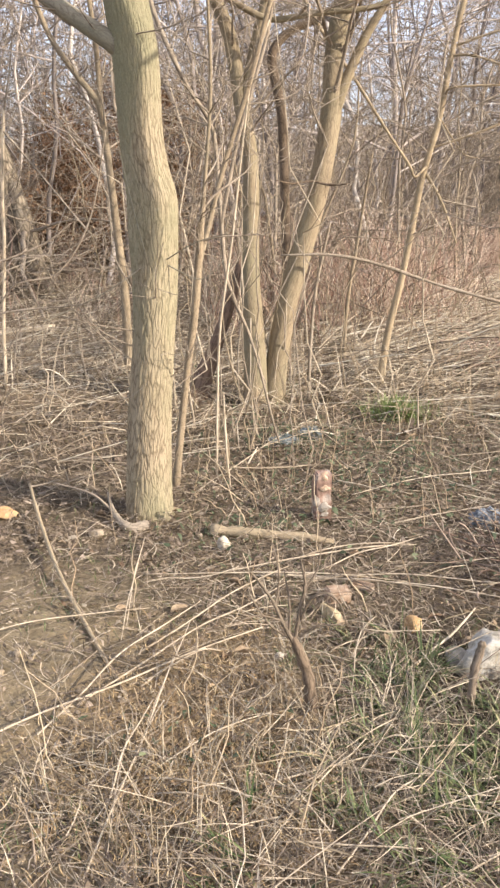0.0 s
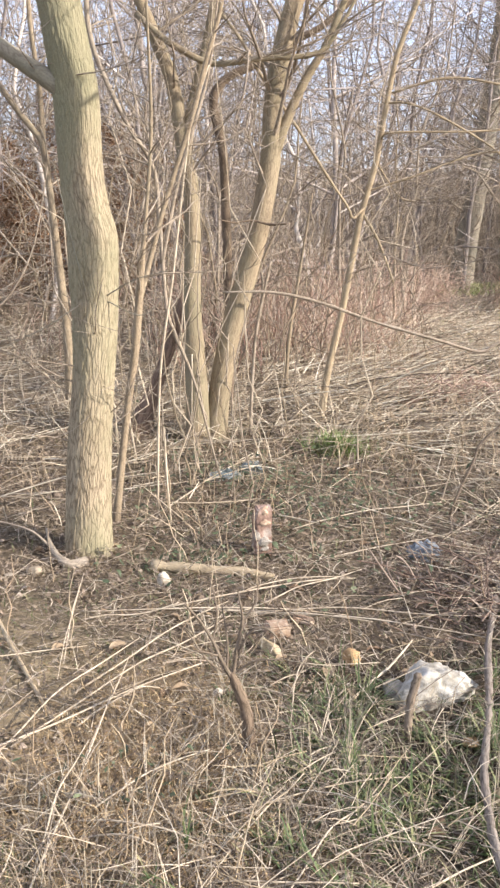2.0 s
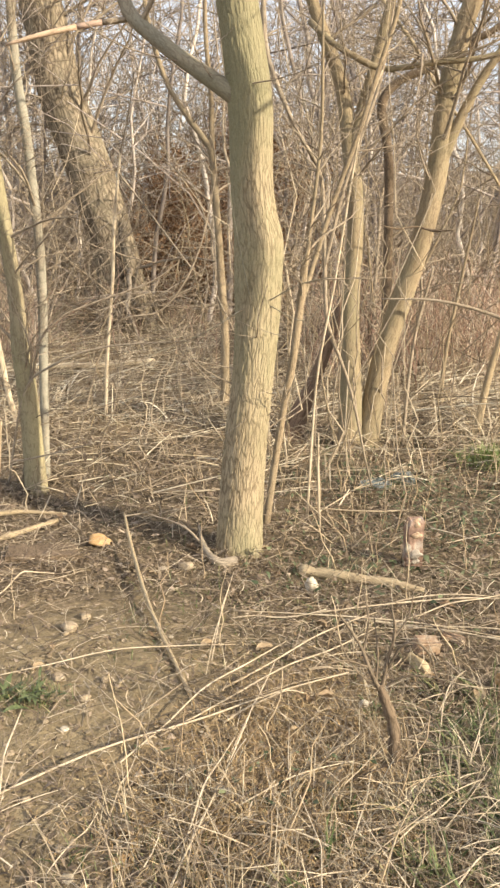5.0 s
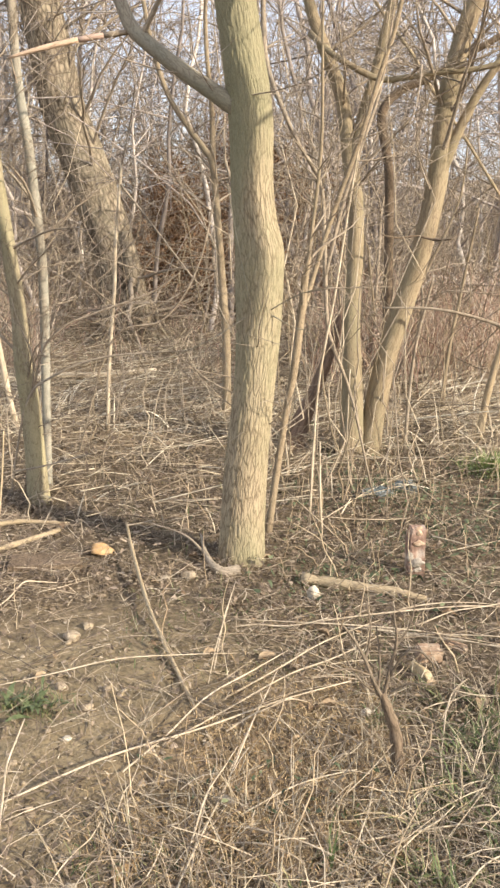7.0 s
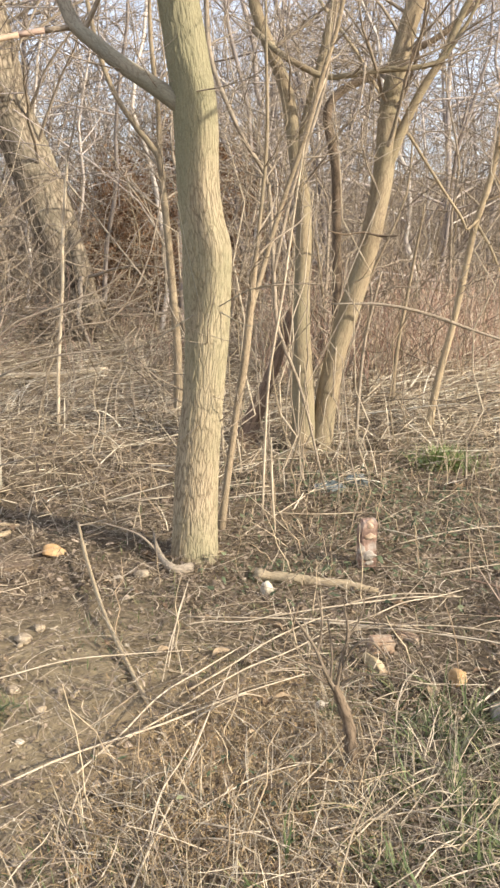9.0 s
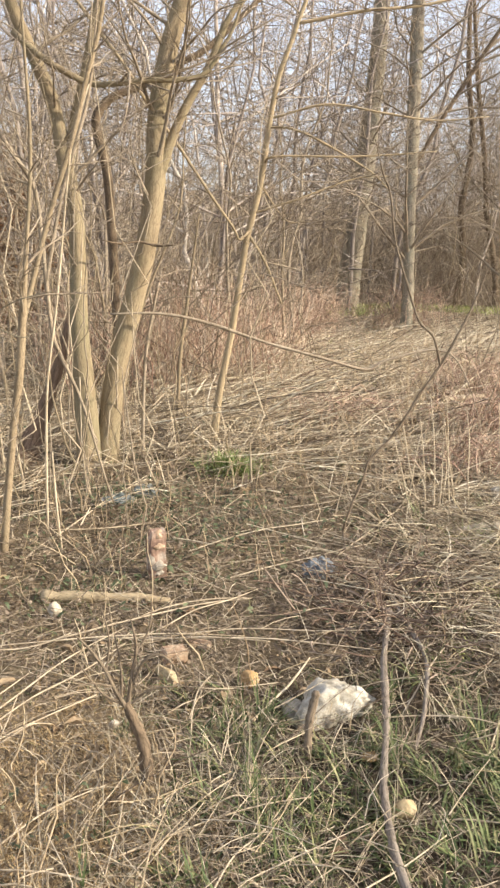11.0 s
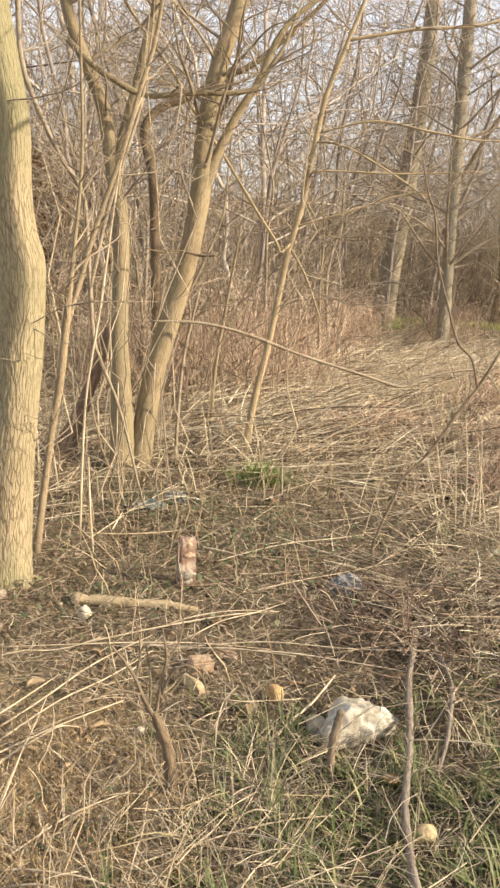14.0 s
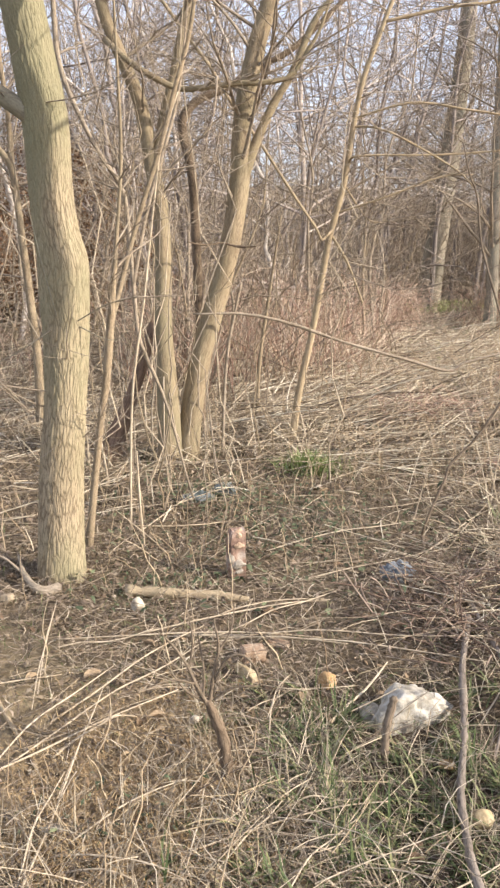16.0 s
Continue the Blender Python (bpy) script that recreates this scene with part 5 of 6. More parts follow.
def lumps(n, place, lo, hi, rng=rng):
    """Small faceted stones and clods, each a squashed eight-sided ring body."""
    xy = place(n)
    s = lo + (hi - lo) * rng.random(n) ** 3
    a = np.arange(6) * math.pi / 3
    ring = np.stack([np.cos(a), np.sin(a), np.zeros(6)], -1)
    rows = [ring * 0.02 + [0, 0, -0.5], ring * 0.85 + [0, 0, -0.25], ring + [0, 0, 0.1], ring * 0.6 + [0, 0, 0.42], ring * 0.02 + [0, 0, 0.5]]
    u = np.array(rows).reshape(-1, 3)
    v = u[None] * (1 + rng.normal(0, 0.13, (n, len(u), 1))) * s[:, None, None] * rng.uniform(0.6, 1.2, (n, 1, 3))
    v[..., 2] *= 0.6
    v += np.stack([xy[:, 0], xy[:, 1], height(xy[:, 0], xy[:, 1]) + 0.15 * s], -1)[:, None]
    i, j = np.meshgrid(np.arange(4), np.arange(6), indexing="ij")
    q = np.stack([i * 6 + j, i * 6 + (j + 1) % 6, (i + 1) * 6 + (j + 1) % 6, (i + 1) * 6 + j], -1).reshape(-1, 4)
    return v, (q[None] + (np.arange(n) * len(u))[:, None, None]).reshape(-1, 4)


pile = Pile()
pile.add(*lumps(2600, blobs([(-0.9, 2.3, 0.7, 1.0, 3), (-0.4, 1.7, 0.5, 0.3, 1.5), (-0.7, 3.4, 0.7, 0.4, 1), (0.0, 2.2, 0.5, 0.5, 1)]), 0.003, 0.015))
pile.add(*lumps(700, wedge(1.3, 6.0, -0.6, 0.6), 0.004, 0.018))
stuff("gravel", pile, GRAVEL, "scattered small stones and crumbs of earth", "gravel", False)


# ---- stones, bricks, cast-off things ----
def finish(bm, name, mat, smooth=True):
    me = bpy.data.meshes.new(name)
    bm.to_mesh(me)
    bm.free()
    me.materials.append(mat)
    me.polygons.foreach_set("use_smooth", [smooth] * len(me.polygons))
    return me


def floor_at(x, y):
    return float(height(x, y)) + 0.010 * noise.noise((x * 6, y * 6, 0)) + 0.007 * noise.noise((x * 17, y * 17, 4))


def stone_mesh(name, size, mat, seed, detail=3, jag=0.25, facets=0.35):
    """A broken stone: a ball cut by flat planes and roughened."""
    bm = bmesh.new()
    bmesh.ops.create_icosphere(bm, subdivisions=detail, radius=1.0)
    r = random.Random(seed)
    cuts = [(Vector((r.gauss(0, 1), r.gauss(0, 1), r.gauss(0, 1))).normalized(), r.uniform(0.55, 0.9)) for _ in range(9)]
    for v in bm.verts:
        for nrm, d in cuts:
            over = v.co.dot(nrm) - d
            if over > 0:
                v.co -= nrm * over * (1 - facets * 0.3)
        v.co *= 1 + jag * 0.5 * noise.noise(v.co * 1.7 + Vector((seed, 0, 0))) + jag * 0.2 * noise.noise(v.co * 5 + Vector((0, seed, 0)))
        v.co.x, v.co.y, v.co.z = v.co.x * size[0], v.co.y * size[1], v.co.z * size[2]
    return finish(bm, name, mat)


def stone(label, x, y, size, mat, seed, turn=0, sink=0.25, name="stone", category="stone", detail=3, group="", jag=0.25):
    ob = tagged(new(name, stone_mesh(name, size, mat, seed, detail, jag)), label, category, group)
    ob.matrix_basis = pose(x, y, floor_at(x, y) + size[2] * (1 - 2 * sink), 0, 0, turn)
    return ob


def brick_mesh(name, size, mat, seed, wear=0.006):
    """A worn brick with rounded arrises and a chipped face."""
    bm = bmesh.new()
    bmesh.ops.create_cube(bm, size=1.0)
    bmesh.ops.scale(bm, vec=size, verts=bm.verts)
    bmesh.ops.bevel(bm, geom=list(bm.edges), offset=0.006, segments=2, affect="EDGES")
    bmesh.ops.subdivide_edges(bm, edges=[e for e in bm.edges if e.calc_length() > 0.03], cuts=4, use_grid_fill=True)
    for v in bm.verts:
        v.co += v.co.normalized() * wear * (noise.noise(v.co * 30 + Vector((seed, 0, 0))) + 0.8 * min(0, noise.noise(v.co * 11 + Vector((0, seed, 3)))))
    return finish(bm, name, mat, False)


# ---- sticks, logs, long stalks ----
def stick(name, label, ctrl, mat, category="stick", sides=8, rings=26, group="", knots=0.08, seed=1):
    """A fallen or standing stick through a few points (x, y, height over the ground, radius)."""
    c = np.array(ctrl, float)
    o = np.array([c[0, 0], c[0, 1], floor_at(c[0, 0], c[0, 1])])
    for q in c:
        q[2] += floor_at(q[0], q[1]) - o[2]
    c[:, :2] -= o[:2]
    ln = spline(c, rings)
    rg = np.random.default_rng(seed)
    ln[:, 3] *= 1 + knots * rg.normal(0, 1, rings)
    ob = new(name, Pile().tubes(ln[None, :, :3], np.maximum(ln[None, :, 3], 0.0012), sides, True, seed).mesh(name, mat))
    ob.location = o
    return tagged(ob, label, category, group)


# a brick stuck upright, rounded at the head, with mortar still on it
up = tagged(new("brick"), "weathered reddish brick standing on end with old mortar", "brick")
up.matrix_basis = pose(0.34, 3.72, floor_at(0.34, 3.72) - 0.03, 5, -3, 10)
b1 = new("brick_body", brick_mesh("brick_body", (0.082, 0.07, 0.27), BRICK_RED, 3, 0.008))
for v in b1.data.vertices:
    k = max(0.0, v.co.z - 0.05) / 0.085
    v.co.x = v.co.x * (1 - 0.16 * k * k) + 0.012 * k
    v.co.y *= 1 - 0.2 * k * k
    w = math.exp(-((v.co.z - 0.03) / 0.02) ** 2)
    v.co.x *= 1 - 0.08 * w
b1.parent, b1.location = up, (0, 0, 0.135)
for name, size, place, mat, label in (
        ("mortar", (0.036, 0.014, 0.024), (0.002, -0.034, 0.105), MORTAR, "pale crust of mortar"), ("mortar", (0.03, 0.02, 0.016), (0.004, -0.028, 0.07), MORTAR, "pale crust of mortar"),
        ("mortar", (0.018, 0.012, 0.03), (-0.03, -0.03, 0.14), MORTAR, "pale crust of mortar"), ("chipped_head", (0.032, 0.022, 0.022), (0.012, -0.012, 0.252), BRICK_PALE, "paler chipped end of the brick"),
        ("fired_crust", (0.03, 0.01, 0.022), (0.006, -0.034, 0.2), BRICK_PALE, "pinkish fired skin")):
    m1 = tagged(new(name, stone_mesh(name, size, mat, int(size[2] * 1000 + place[2] * 100), 3, 0.6)), label)
    m1.parent, m1.location = up, place
half = tagged(new("broken_brick", brick_mesh("broken_brick", (0.092, 0.065, 0.052), BRICK_PALE, 5, 0.007)), "broken half of a reddish brick lying on straw", "brick")
half.matrix_basis = pose(0.335, 2.9, floor_at(0.335, 2.9) + 0.024, 4, 5, 14)
shard = tagged(new("brick_shard", brick_mesh("brick_shard", (0.09, 0.045, 0.026), BRICK_PALE, 6, 0.01)), "flat pinkish shard of brick", "brick")
shard.matrix_basis = pose(0.44, 2.99, floor_at(0.44, 2.99) + 0.012, 4, 5, -20)
rock = stone("pale limestone rock with grey lichen half sunk in grass", 0.8, 2.44, (0.155, 0.105, 0.13), CHALK, 9, 0, 0.42, "rock", "rock", 5, "", 0.25)
for v in rock.data.vertices:
    q = v.co.x / 0.155
    if v.co.z > 0:
        v.co.z *= 1.2 - 0.62 * max(0.0, q + 0.5)
    chip = abs(noise.noise(v.co * 13 + Vector((4, 0, 0)))) + 0.5 * abs(noise.noise(v.co * 29 + Vector((0, 2, 0))))
    v.co += (0.03 * (chip - 0.35) + 0.003 * noise.noise(v.co * 90)) * v.co.normalized()
stone("small grey limestone lump beside a bigger rock", 0.675, 2.46, (0.045, 0.04, 0.035), MORTAR, 7, 70)
stone("bright ochre stone on trodden soil", -1.15, 3.7, (0.07, 0.048, 0.04), OCHRE, 12, 10, 0.2)
stone("ochre stone among straw", 0.575, 2.66, (0.04, 0.034, 0.036), OCHRE, 13, 40, 0.15)
stone("long buff stone lying in straw", 0.295, 2.75, (0.026, 0.07, 0.03), OCHRE_PALE, 14, 28, 0.1)
stone("white pebble by a half-buried log", -0.11, 3.32, (0.03, 0.024, 0.034), CREAM, 15, 0, 0.0, "pebble")
stone("pale flat pebble on dark soil", -0.68, 3.48, (0.036, 0.026, 0.022), FLINT, 16, 20, 0.1, "pebble")
stone("round tan stone on trodden clay", -1.0, 2.82, (0.04, 0.03, 0.02), FLINT, 17, -30, 0.2)
stone("small pale stone touching a tan one", -0.97, 2.92, (0.022, 0.022, 0.018), FLINT, 18, 0, 0.2, "pebble")
stone("rounded buff stone among green grass", 0.85, 1.9, (0.034, 0.03, 0.03), OCHRE_PALE, 19, 15, 0.05)
stone("chip of reddish stone in straw", 0.845, 2.16, (0.03, 0.02, 0.02), OCHRE, 20, 15, 0.0, "chip")
stone("ochre stone sunk in clay", -0.49, 1.69, (0.034, 0.026, 0.018), OCHRE, 21, 35, 0.3)
stone("pale pebble on clay", -0.2, 1.63, (0.02, 0.018, 0.014), FLINT, 22, 0, 0.2, "pebble")
stone("grey-green flat stone on clay", -0.28, 1.98, (0.03, 0.026, 0.01), MORTAR, 23, 0, 0.2)
stone("white chalky stone in dry grass", 2.58, 4.6, (0.15, 0.07, 0.05), CHALK, 24, 0, 0.05, "rock", "rock")
stone("pale weathered slab of stone in dry grass", 2.05, 4.0, (0.1, 0.05, 0.045), MORTAR, 25, -12, 0.1, "rock", "rock")
stick("weed_stalk", "tall pale dead weed stalk on trodden clay", [(-1.33, 2.9, -0.01, 0.0045), (-1.34, 2.95, 0.25, 0.0045), (-1.32, 3.0, 0.56, 0.004), (-1.31, 3.02, 0.75, 0.003)], BARK_YOUNG, "stalk", 6, 20, "", 0.05, 40)
stick("dead_branch", "thin dead twig leaning across a young tree", [(-1.95, 4.5, -0.02, 0.006), (-1.8, 4.45, 0.58, 0.007), (-1.63, 4.42, 0.75, 0.007), (-1.31, 4.4, 0.88, 0.006), (-0.81, 4.35, 0.92, 0.003)], BARK_GREY, "branch", 7, 30, "", 0.08, 41)
stick("dead_branch", "forked dead twig reaching out from a young tree", [(-1.9, 4.6, -0.02, 0.006), (-1.72, 4.45, 0.8, 0.007), (-1.56, 4.4, 1.02, 0.006), (-1.37, 4.4, 1.11, 0.006), (-1.06, 4.4, 1.22, 0.005), (-0.9, 4.4, 1.32, 0.003)], BARK_GREY, "branch", 7, 34, "", 0.08, 42)
stick("dead_branch", "low dead twig lying against a young tree", [(-2.4, 4.2, -0.01, 0.006), (-2.01, 4.3, 0.18, 0.006), (-1.67, 4.3, 0.27, 0.005), (-1.35, 4.3, 0.36, 0.003)], BARK_GREY, "branch", 7, 26, "", 0.08, 43)
stone("big white stone at the foot of a bramble", 3.9, 6.44, (0.13, 0.09, 0.13), CHALK, 26, 8, 0.05, "rock", "rock")
stone("white flinty pebble at a shrub foot", 0.1, 2.47, (0.016, 0.014, 0.022), CREAM, 30, 10, 0.0, "pebble")
stone("small white stone pressed into clay", -0.8, 2.19, (0.014, 0.012, 0.01), CREAM, 31, 10, 0.1, "pebble")
stone("flat buff stone lying beside green leaves", -0.92, 2.47, (0.03, 0.024, 0.012), FLINT, 32, 50, 0.1)
stone("flat buff stone lying beside green leaves", -0.79, 2.36, (0.024, 0.015, 0.012), FLINT, 33, 20, 0.1)
stone("grey stone half sunk in straw", 1.2, 1.98, (0.03, 0.025, 0.02), MORTAR, 34, 20, 0.2)
r2 = random.Random(77)
for k in range(26):
    a, q = r2.uniform(0, 6.28), r2.random() ** 0.5
    sx = r2.uniform(0.008, 0.02)
    stone("small buff pebble on trodden clay", -0.95 + 0.55 * q * math.cos(a), 2.5 + 0.95 * q * math.sin(a), (sx, sx * 0.8, sx * 0.6), FLINT if k % 3 else GRAVEL, 200 + k, k * 40, 0.15, "pebble", "stone", 1, "pebbles on the clay")


def crumpled(name, label, x, y, size, mat, seed, turn):
    """A crushed piece of thin plastic: a folded, creased sheet with some body."""
    bm = bmesh.new()
    bmesh.ops.create_icosphere(bm, subdivisions=4, radius=1.0)
    for v in bm.verts:
        crease = abs(noise.noise(v.co * 2.3 + Vector((seed, 0, 0)))) + 0.6 * abs(noise.noise(v.co * 5.1 + Vector((0, seed, 0))))
        v.co *= 0.75 + 0.55 * crease
        v.co.x, v.co.y, v.co.z = v.co.x * size[0], v.co.y * size[1], v.co.z * size[2]
    ob = tagged(new(name, finish(bm, name, mat, False)), label, "litter")
    ob.matrix_basis = pose(x, y, floor_at(x, y) + size[2] * 0.35, 0, 0, turn)


crumpled("plastic_scrap", "crumpled slate-blue plastic scrap under dry stems", 1.09, 3.6, (0.085, 0.065, 0.062), CLOTH, 3, 10)
crumpled("plastic_sheet", "torn grey-white plastic sheet trodden into leaves", 0.2, 4.87, (0.11, 0.06, 0.045), FOIL, 5, 12)
crumpled("plastic_sheet", "small torn strip of grey plastic by a sapling foot", 0.37, 4.99, (0.08, 0.05, 0.05), FOIL, 6, -20)


stick("stick", "long bare grey stick lying across trodden clay", [(-1.08, 3.9, 0.1, 0.007), (-0.95, 3.55, 0.06, 0.0085), (-0.74, 3.02, 0.03, 0.0085), (-0.53, 2.58, 0.015, 0.0078), (-0.37, 2.26, 0.01, 0.006)], BARK_YOUNG, seed=2)
stick("stick", "forked twig end on a long stick", [(-1.07, 3.86, 0.1, 0.005), (-1.0, 3.88, 0.11, 0.004), (-0.93, 3.92, 0.12, 0.002)], BARK_GREY, seed=3)
stick("stick", "thick knotted grey stick pointing away through grass", [(1.225, 3.05, 0.07, 0.013), (1.205, 2.994, 0.06, 0.0135), (1.071, 2.68, 0.06, 0.0125), (0.972, 2.387, 0.06, 0.0125), (0.917, 2.232, 0.06, 0.0115), (0.862, 2.095, 0.06, 0.011), (0.807, 1.949, 0.06, 0.0125), (0.77, 1.798, 0.055, 0.012), (0.75, 1.7, 0.05, 0.012), (0.742, 1.5, 0.02, 0.011)], BARK_STICK, sides=10, rings=40, knots=0.12, seed=4)
stick("stick", "bent brown stick lying beside a thicker one", [(1.22, 3.62, 0.02, 0.012), (1.235, 3.537, 0.05, 0.013), (1.247, 3.322, 0.05, 0.013), (1.293, 3.228, 0.05, 0.012), (1.265, 3.009, 0.05, 0.012), (1.245, 2.769, 0.05, 0.01), (1.214, 2.622, 0.05, 0.0095), (1.125, 2.421, 0.05, 0.008), (1.063, 2.293, 0.04, 0.007), (0.982, 2.151, 0.03, 0.004)], BARK_STICK, seed=5)
stick("log", "half-buried pale log in front of the brick", [(-0.17, 3.5, 0.024, 0.026), (0.0, 3.47, 0.022, 0.024), (0.122, 3.45, 0.02, 0.022), (0.25, 3.43, 0.016, 0.021), (0.37, 3.41, 0.012, 0.015)], BARK_YOUNG, "log", 12, 24, seed=6)
stick("log", "long pale fallen pole on dark leaf litter", [(-3.9, 8.3, 0.03, 0.035), (-3.3, 8.7, 0.04, 0.035), (-2.7, 9.0, 0.04, 0.03), (-2.2, 9.3, 0.05, 0.025)], BARK_PALE, "log", 10, seed=7)
stick("log", "pale broken branch lying by a young tree", [(-2.2, 3.8, 0.01, 0.015), (-1.9, 3.92, 0.02, 0.015), (-1.72, 4.05, 0.02, 0.013), (-1.45, 4.1, 0.015, 0.007)], BARK_YOUNG, "log", 9, seed=8)
stick("log", "short pale branch lying by a young tree", [(-1.75, 3.52, 0.02, 0.012), (-1.6, 3.7, 0.02, 0.014), (-1.45, 3.95, 0.03, 0.012)], BARK_YOUNG, "log", 9, seed=9)
stick("log", "pale sawn log end in dry grass", [(2.1, 3.86, 0.1, 0.03), (2.22, 3.79, 0.11, 0.034), (2.38, 3.64, 0.11, 0.034), (2.8, 3.45, 0.09, 0.026)], BARK_PALE, "log", 12, seed=10)
stick("log", "tan broken branch resting on bramble", [(3.22, 7.08, 0.2, 0.03), (3.35, 7.09, 0.19, 0.034), (3.5, 7.08, 0.2, 0.03), (3.63, 7.1, 0.21, 0.026)], BARK_PALE, "log", 10, seed=11)
stick("root", "curved surface root with twiggy fibres at a trunk foot", [(-0.47, 3.6, 0.0, 0.03), (-0.55, 3.56, 0.02, 0.022), (-0.63, 3.66, 0.05, 0.013), (-0.68, 3.8, 0.09, 0.006)], BARK_GREY, "root", 10, seed=12)
stick("stick", "grey twig stuck up behind a surface root", [(-0.63, 3.68, 0.04, 0.006), (-0.75, 3.75, 0.1, 0.005), (-0.95, 3.85, 0.13, 0.003)], BARK_GREY, seed=13)
stick("stub", "short broken grey stub beside a pale rock", [(0.664, 2.2, -0.03, 0.012), (0.664, 2.21, 0.06, 0.012), (0.67, 2.22, 0.12, 0.0125), (0.69, 2.235, 0.19, 0.013), (0.694, 2.24, 0.205, 0.007)], BARK_STEM, "stub", 9, seed=14)
shrub = tagged(new("shrub_stump"), "forked dead grey shrub stem with bare prongs", "shrub")
shrub.location = (0.15, 2.18, floor_at(0.15, 2.18))
FORK = [("stem", [(0.037, 0, -0.04, 0.021), (0.034, 0, 0.06, 0.019), (0.024, 0.01, 0.13, 0.017), (0.0, 0.01, 0.2, 0.0155), (-0.02, 0.01, 0.25, 0.01)]),
        ("prong", [(-0.015, 0.01, 0.23, 0.007), (-0.045, 0.0, 0.29, 0.006), (-0.075, 0.01, 0.36, 0.0048), (-0.12, 0.01, 0.43, 0.0036), (-0.15, 0.0, 0.47, 0.002)]),
        ("prong", [(-0.015, 0.01, 0.23, 0.0065), (0.0, 0.02, 0.33, 0.0052), (0.012, 0.0, 0.42, 0.004), (0.0, 0.01, 0.5, 0.002)]),
        ("prong", [(0.002, 0.02, 0.3, 0.004), (0.03, 0.0, 0.375, 0.0038), (0.07, -0.01, 0.4, 0.0034), (0.11, -0.02, 0.37, 0.0028), (0.13, -0.03, 0.31, 0.002)]),
        ("prong", [(-0.055, 0.0, 0.31, 0.0034), (-0.12, -0.03, 0.34, 0.0026), (-0.19, -0.05, 0.33, 0.0018)]),
        ("prong", [(-0.07, 0.01, 0.35, 0.003), (-0.06, 0.03, 0.44, 0.0025), (-0.08, 0.05, 0.53, 0.0015)]),
        ("prong", [(-0.03, 0.01, 0.26, 0.0038), (-0.03, 0.02, 0.35, 0.003), (-0.045, 0.03, 0.45, 0.0018)]),
        ("prong", [(-0.02, 0.01, 0.24, 0.0035), (-0.085, -0.01, 0.3, 0.003), (-0.15, -0.02, 0.41, 0.0018)]),
        ("prong", [(0.0, 0.01, 0.25, 0.0035), (0.05, 0.0, 0.29, 0.003), (0.12, -0.01, 0.3, 0.002)]),
        ("prong", [(0.01, 0.0, 0.4, 0.003), (0.05, 0.03, 0.46, 0.0025), (0.06, 0.04, 0.53, 0.0015)])]
for nm, ctrl in FORK:
    ln = spline(ctrl, 20)
    part(nm, Pile().tubes(ln[None, :, :3], ln[None, :, 3] * (1 + 0.1 * np.sin(np.arange(20) * 1.7)), 8, True), BARK_BROWN if nm == "stem" else BARK_STEM, shrub)
cane = [(1.25, 3.64, -0.02, 0.006), (1.33, 4.0, 0.053, 0.007), (1.332, 4.0, 0.11, 0.007), (1.366, 4.0, 0.21, 0.007), (1.427, 4.0, 0.368, 0.0075), (1.452, 4.0, 0.447, 0.0075), (1.565, 4.0, 0.564, 0.0075), (1.657, 4.0, 0.701, 0.007), (1.711, 4.0, 0.799, 0.007), (1.812, 4.0, 0.936, 0.007), (1.91, 4.0, 1.111, 0.006), (1.978, 4.0, 1.265, 0.005), (2.026, 4.0, 1.417, 0.003)]
zigzag = stick("bramble_cane", "dark zigzag bramble cane rising from a twig heap", cane, BARK_STEM, "shrub", 7, 60, "", 0.12, 15)
side = spline([(1.805, 4.0, 0.925, 0.006), (1.76, 4.0, 1.069, 0.006), (1.678, 4.0, 1.15, 0.0055), (1.609, 4.0, 1.32, 0.0055), (1.533, 4.0, 1.536, 0.005), (1.498, 4.0, 1.747, 0.0045), (1.453, 4.0, 1.85, 0.0035), (1.41, 4.0, 2.0, 0.002)], 40)
side[:, :3] -= np.array(zigzag.location)
part("side_cane", Pile().tubes(side[None, :, :3], side[None, :, 3] * (1 + 0.12 * np.sin(np.arange(40) * 1.9)), 7, True), BARK_STEM, zigzag)
stick("bramble_cane", "long brown cane arching low over dry grass", [(2.95, 5.6, -0.02, 0.004), (2.8, 5.7, 0.55, 0.005), (2.599, 5.75, 0.8, 0.007), (2.165, 5.75, 0.732, 0.0095), (2.018, 5.75, 0.661, 0.01), (1.689, 5.75, 0.759, 0.011), (1.267, 5.75, 0.867, 0.011), (0.859, 5.72, 0.99, 0.011), (0.545, 5.7, 1.054, 0.01), (0.204, 5.69, 1.058, 0.006)], BARK_GREY, "shrub", 8, 44, seed=17)
stick("sapling", "thin pale upright stem beside bramble", [(4.84, 8.55, -0.02, 0.016), (4.88, 8.55, 0.3, 0.015), (4.92, 8.55, 0.72, 0.015), (4.88, 8.55, 1.3, 0.014), (4.9, 8.55, 1.914, 0.013), (4.85, 8.55, 2.93, 0.011), (4.8, 8.5, 4.2, 0.006)], BARK_PALE, "tree", 7, 44, "", 0.1, 18)
stick("sapling", "thin tan upright stem beside bramble", [(4.94, 8.48, -0.02, 0.015), (4.87, 8.48, 0.34, 0.014), (4.86, 8.48, 0.9, 0.014), (4.82, 8.48, 1.467, 0.013), (4.79, 8.48, 2.268, 0.012), (4.76, 8.48, 3.09, 0.01), (4.7, 8.5, 4.2, 0.006)], BARK_YOUNG, "tree", 7, 44, "", 0.1, 19)
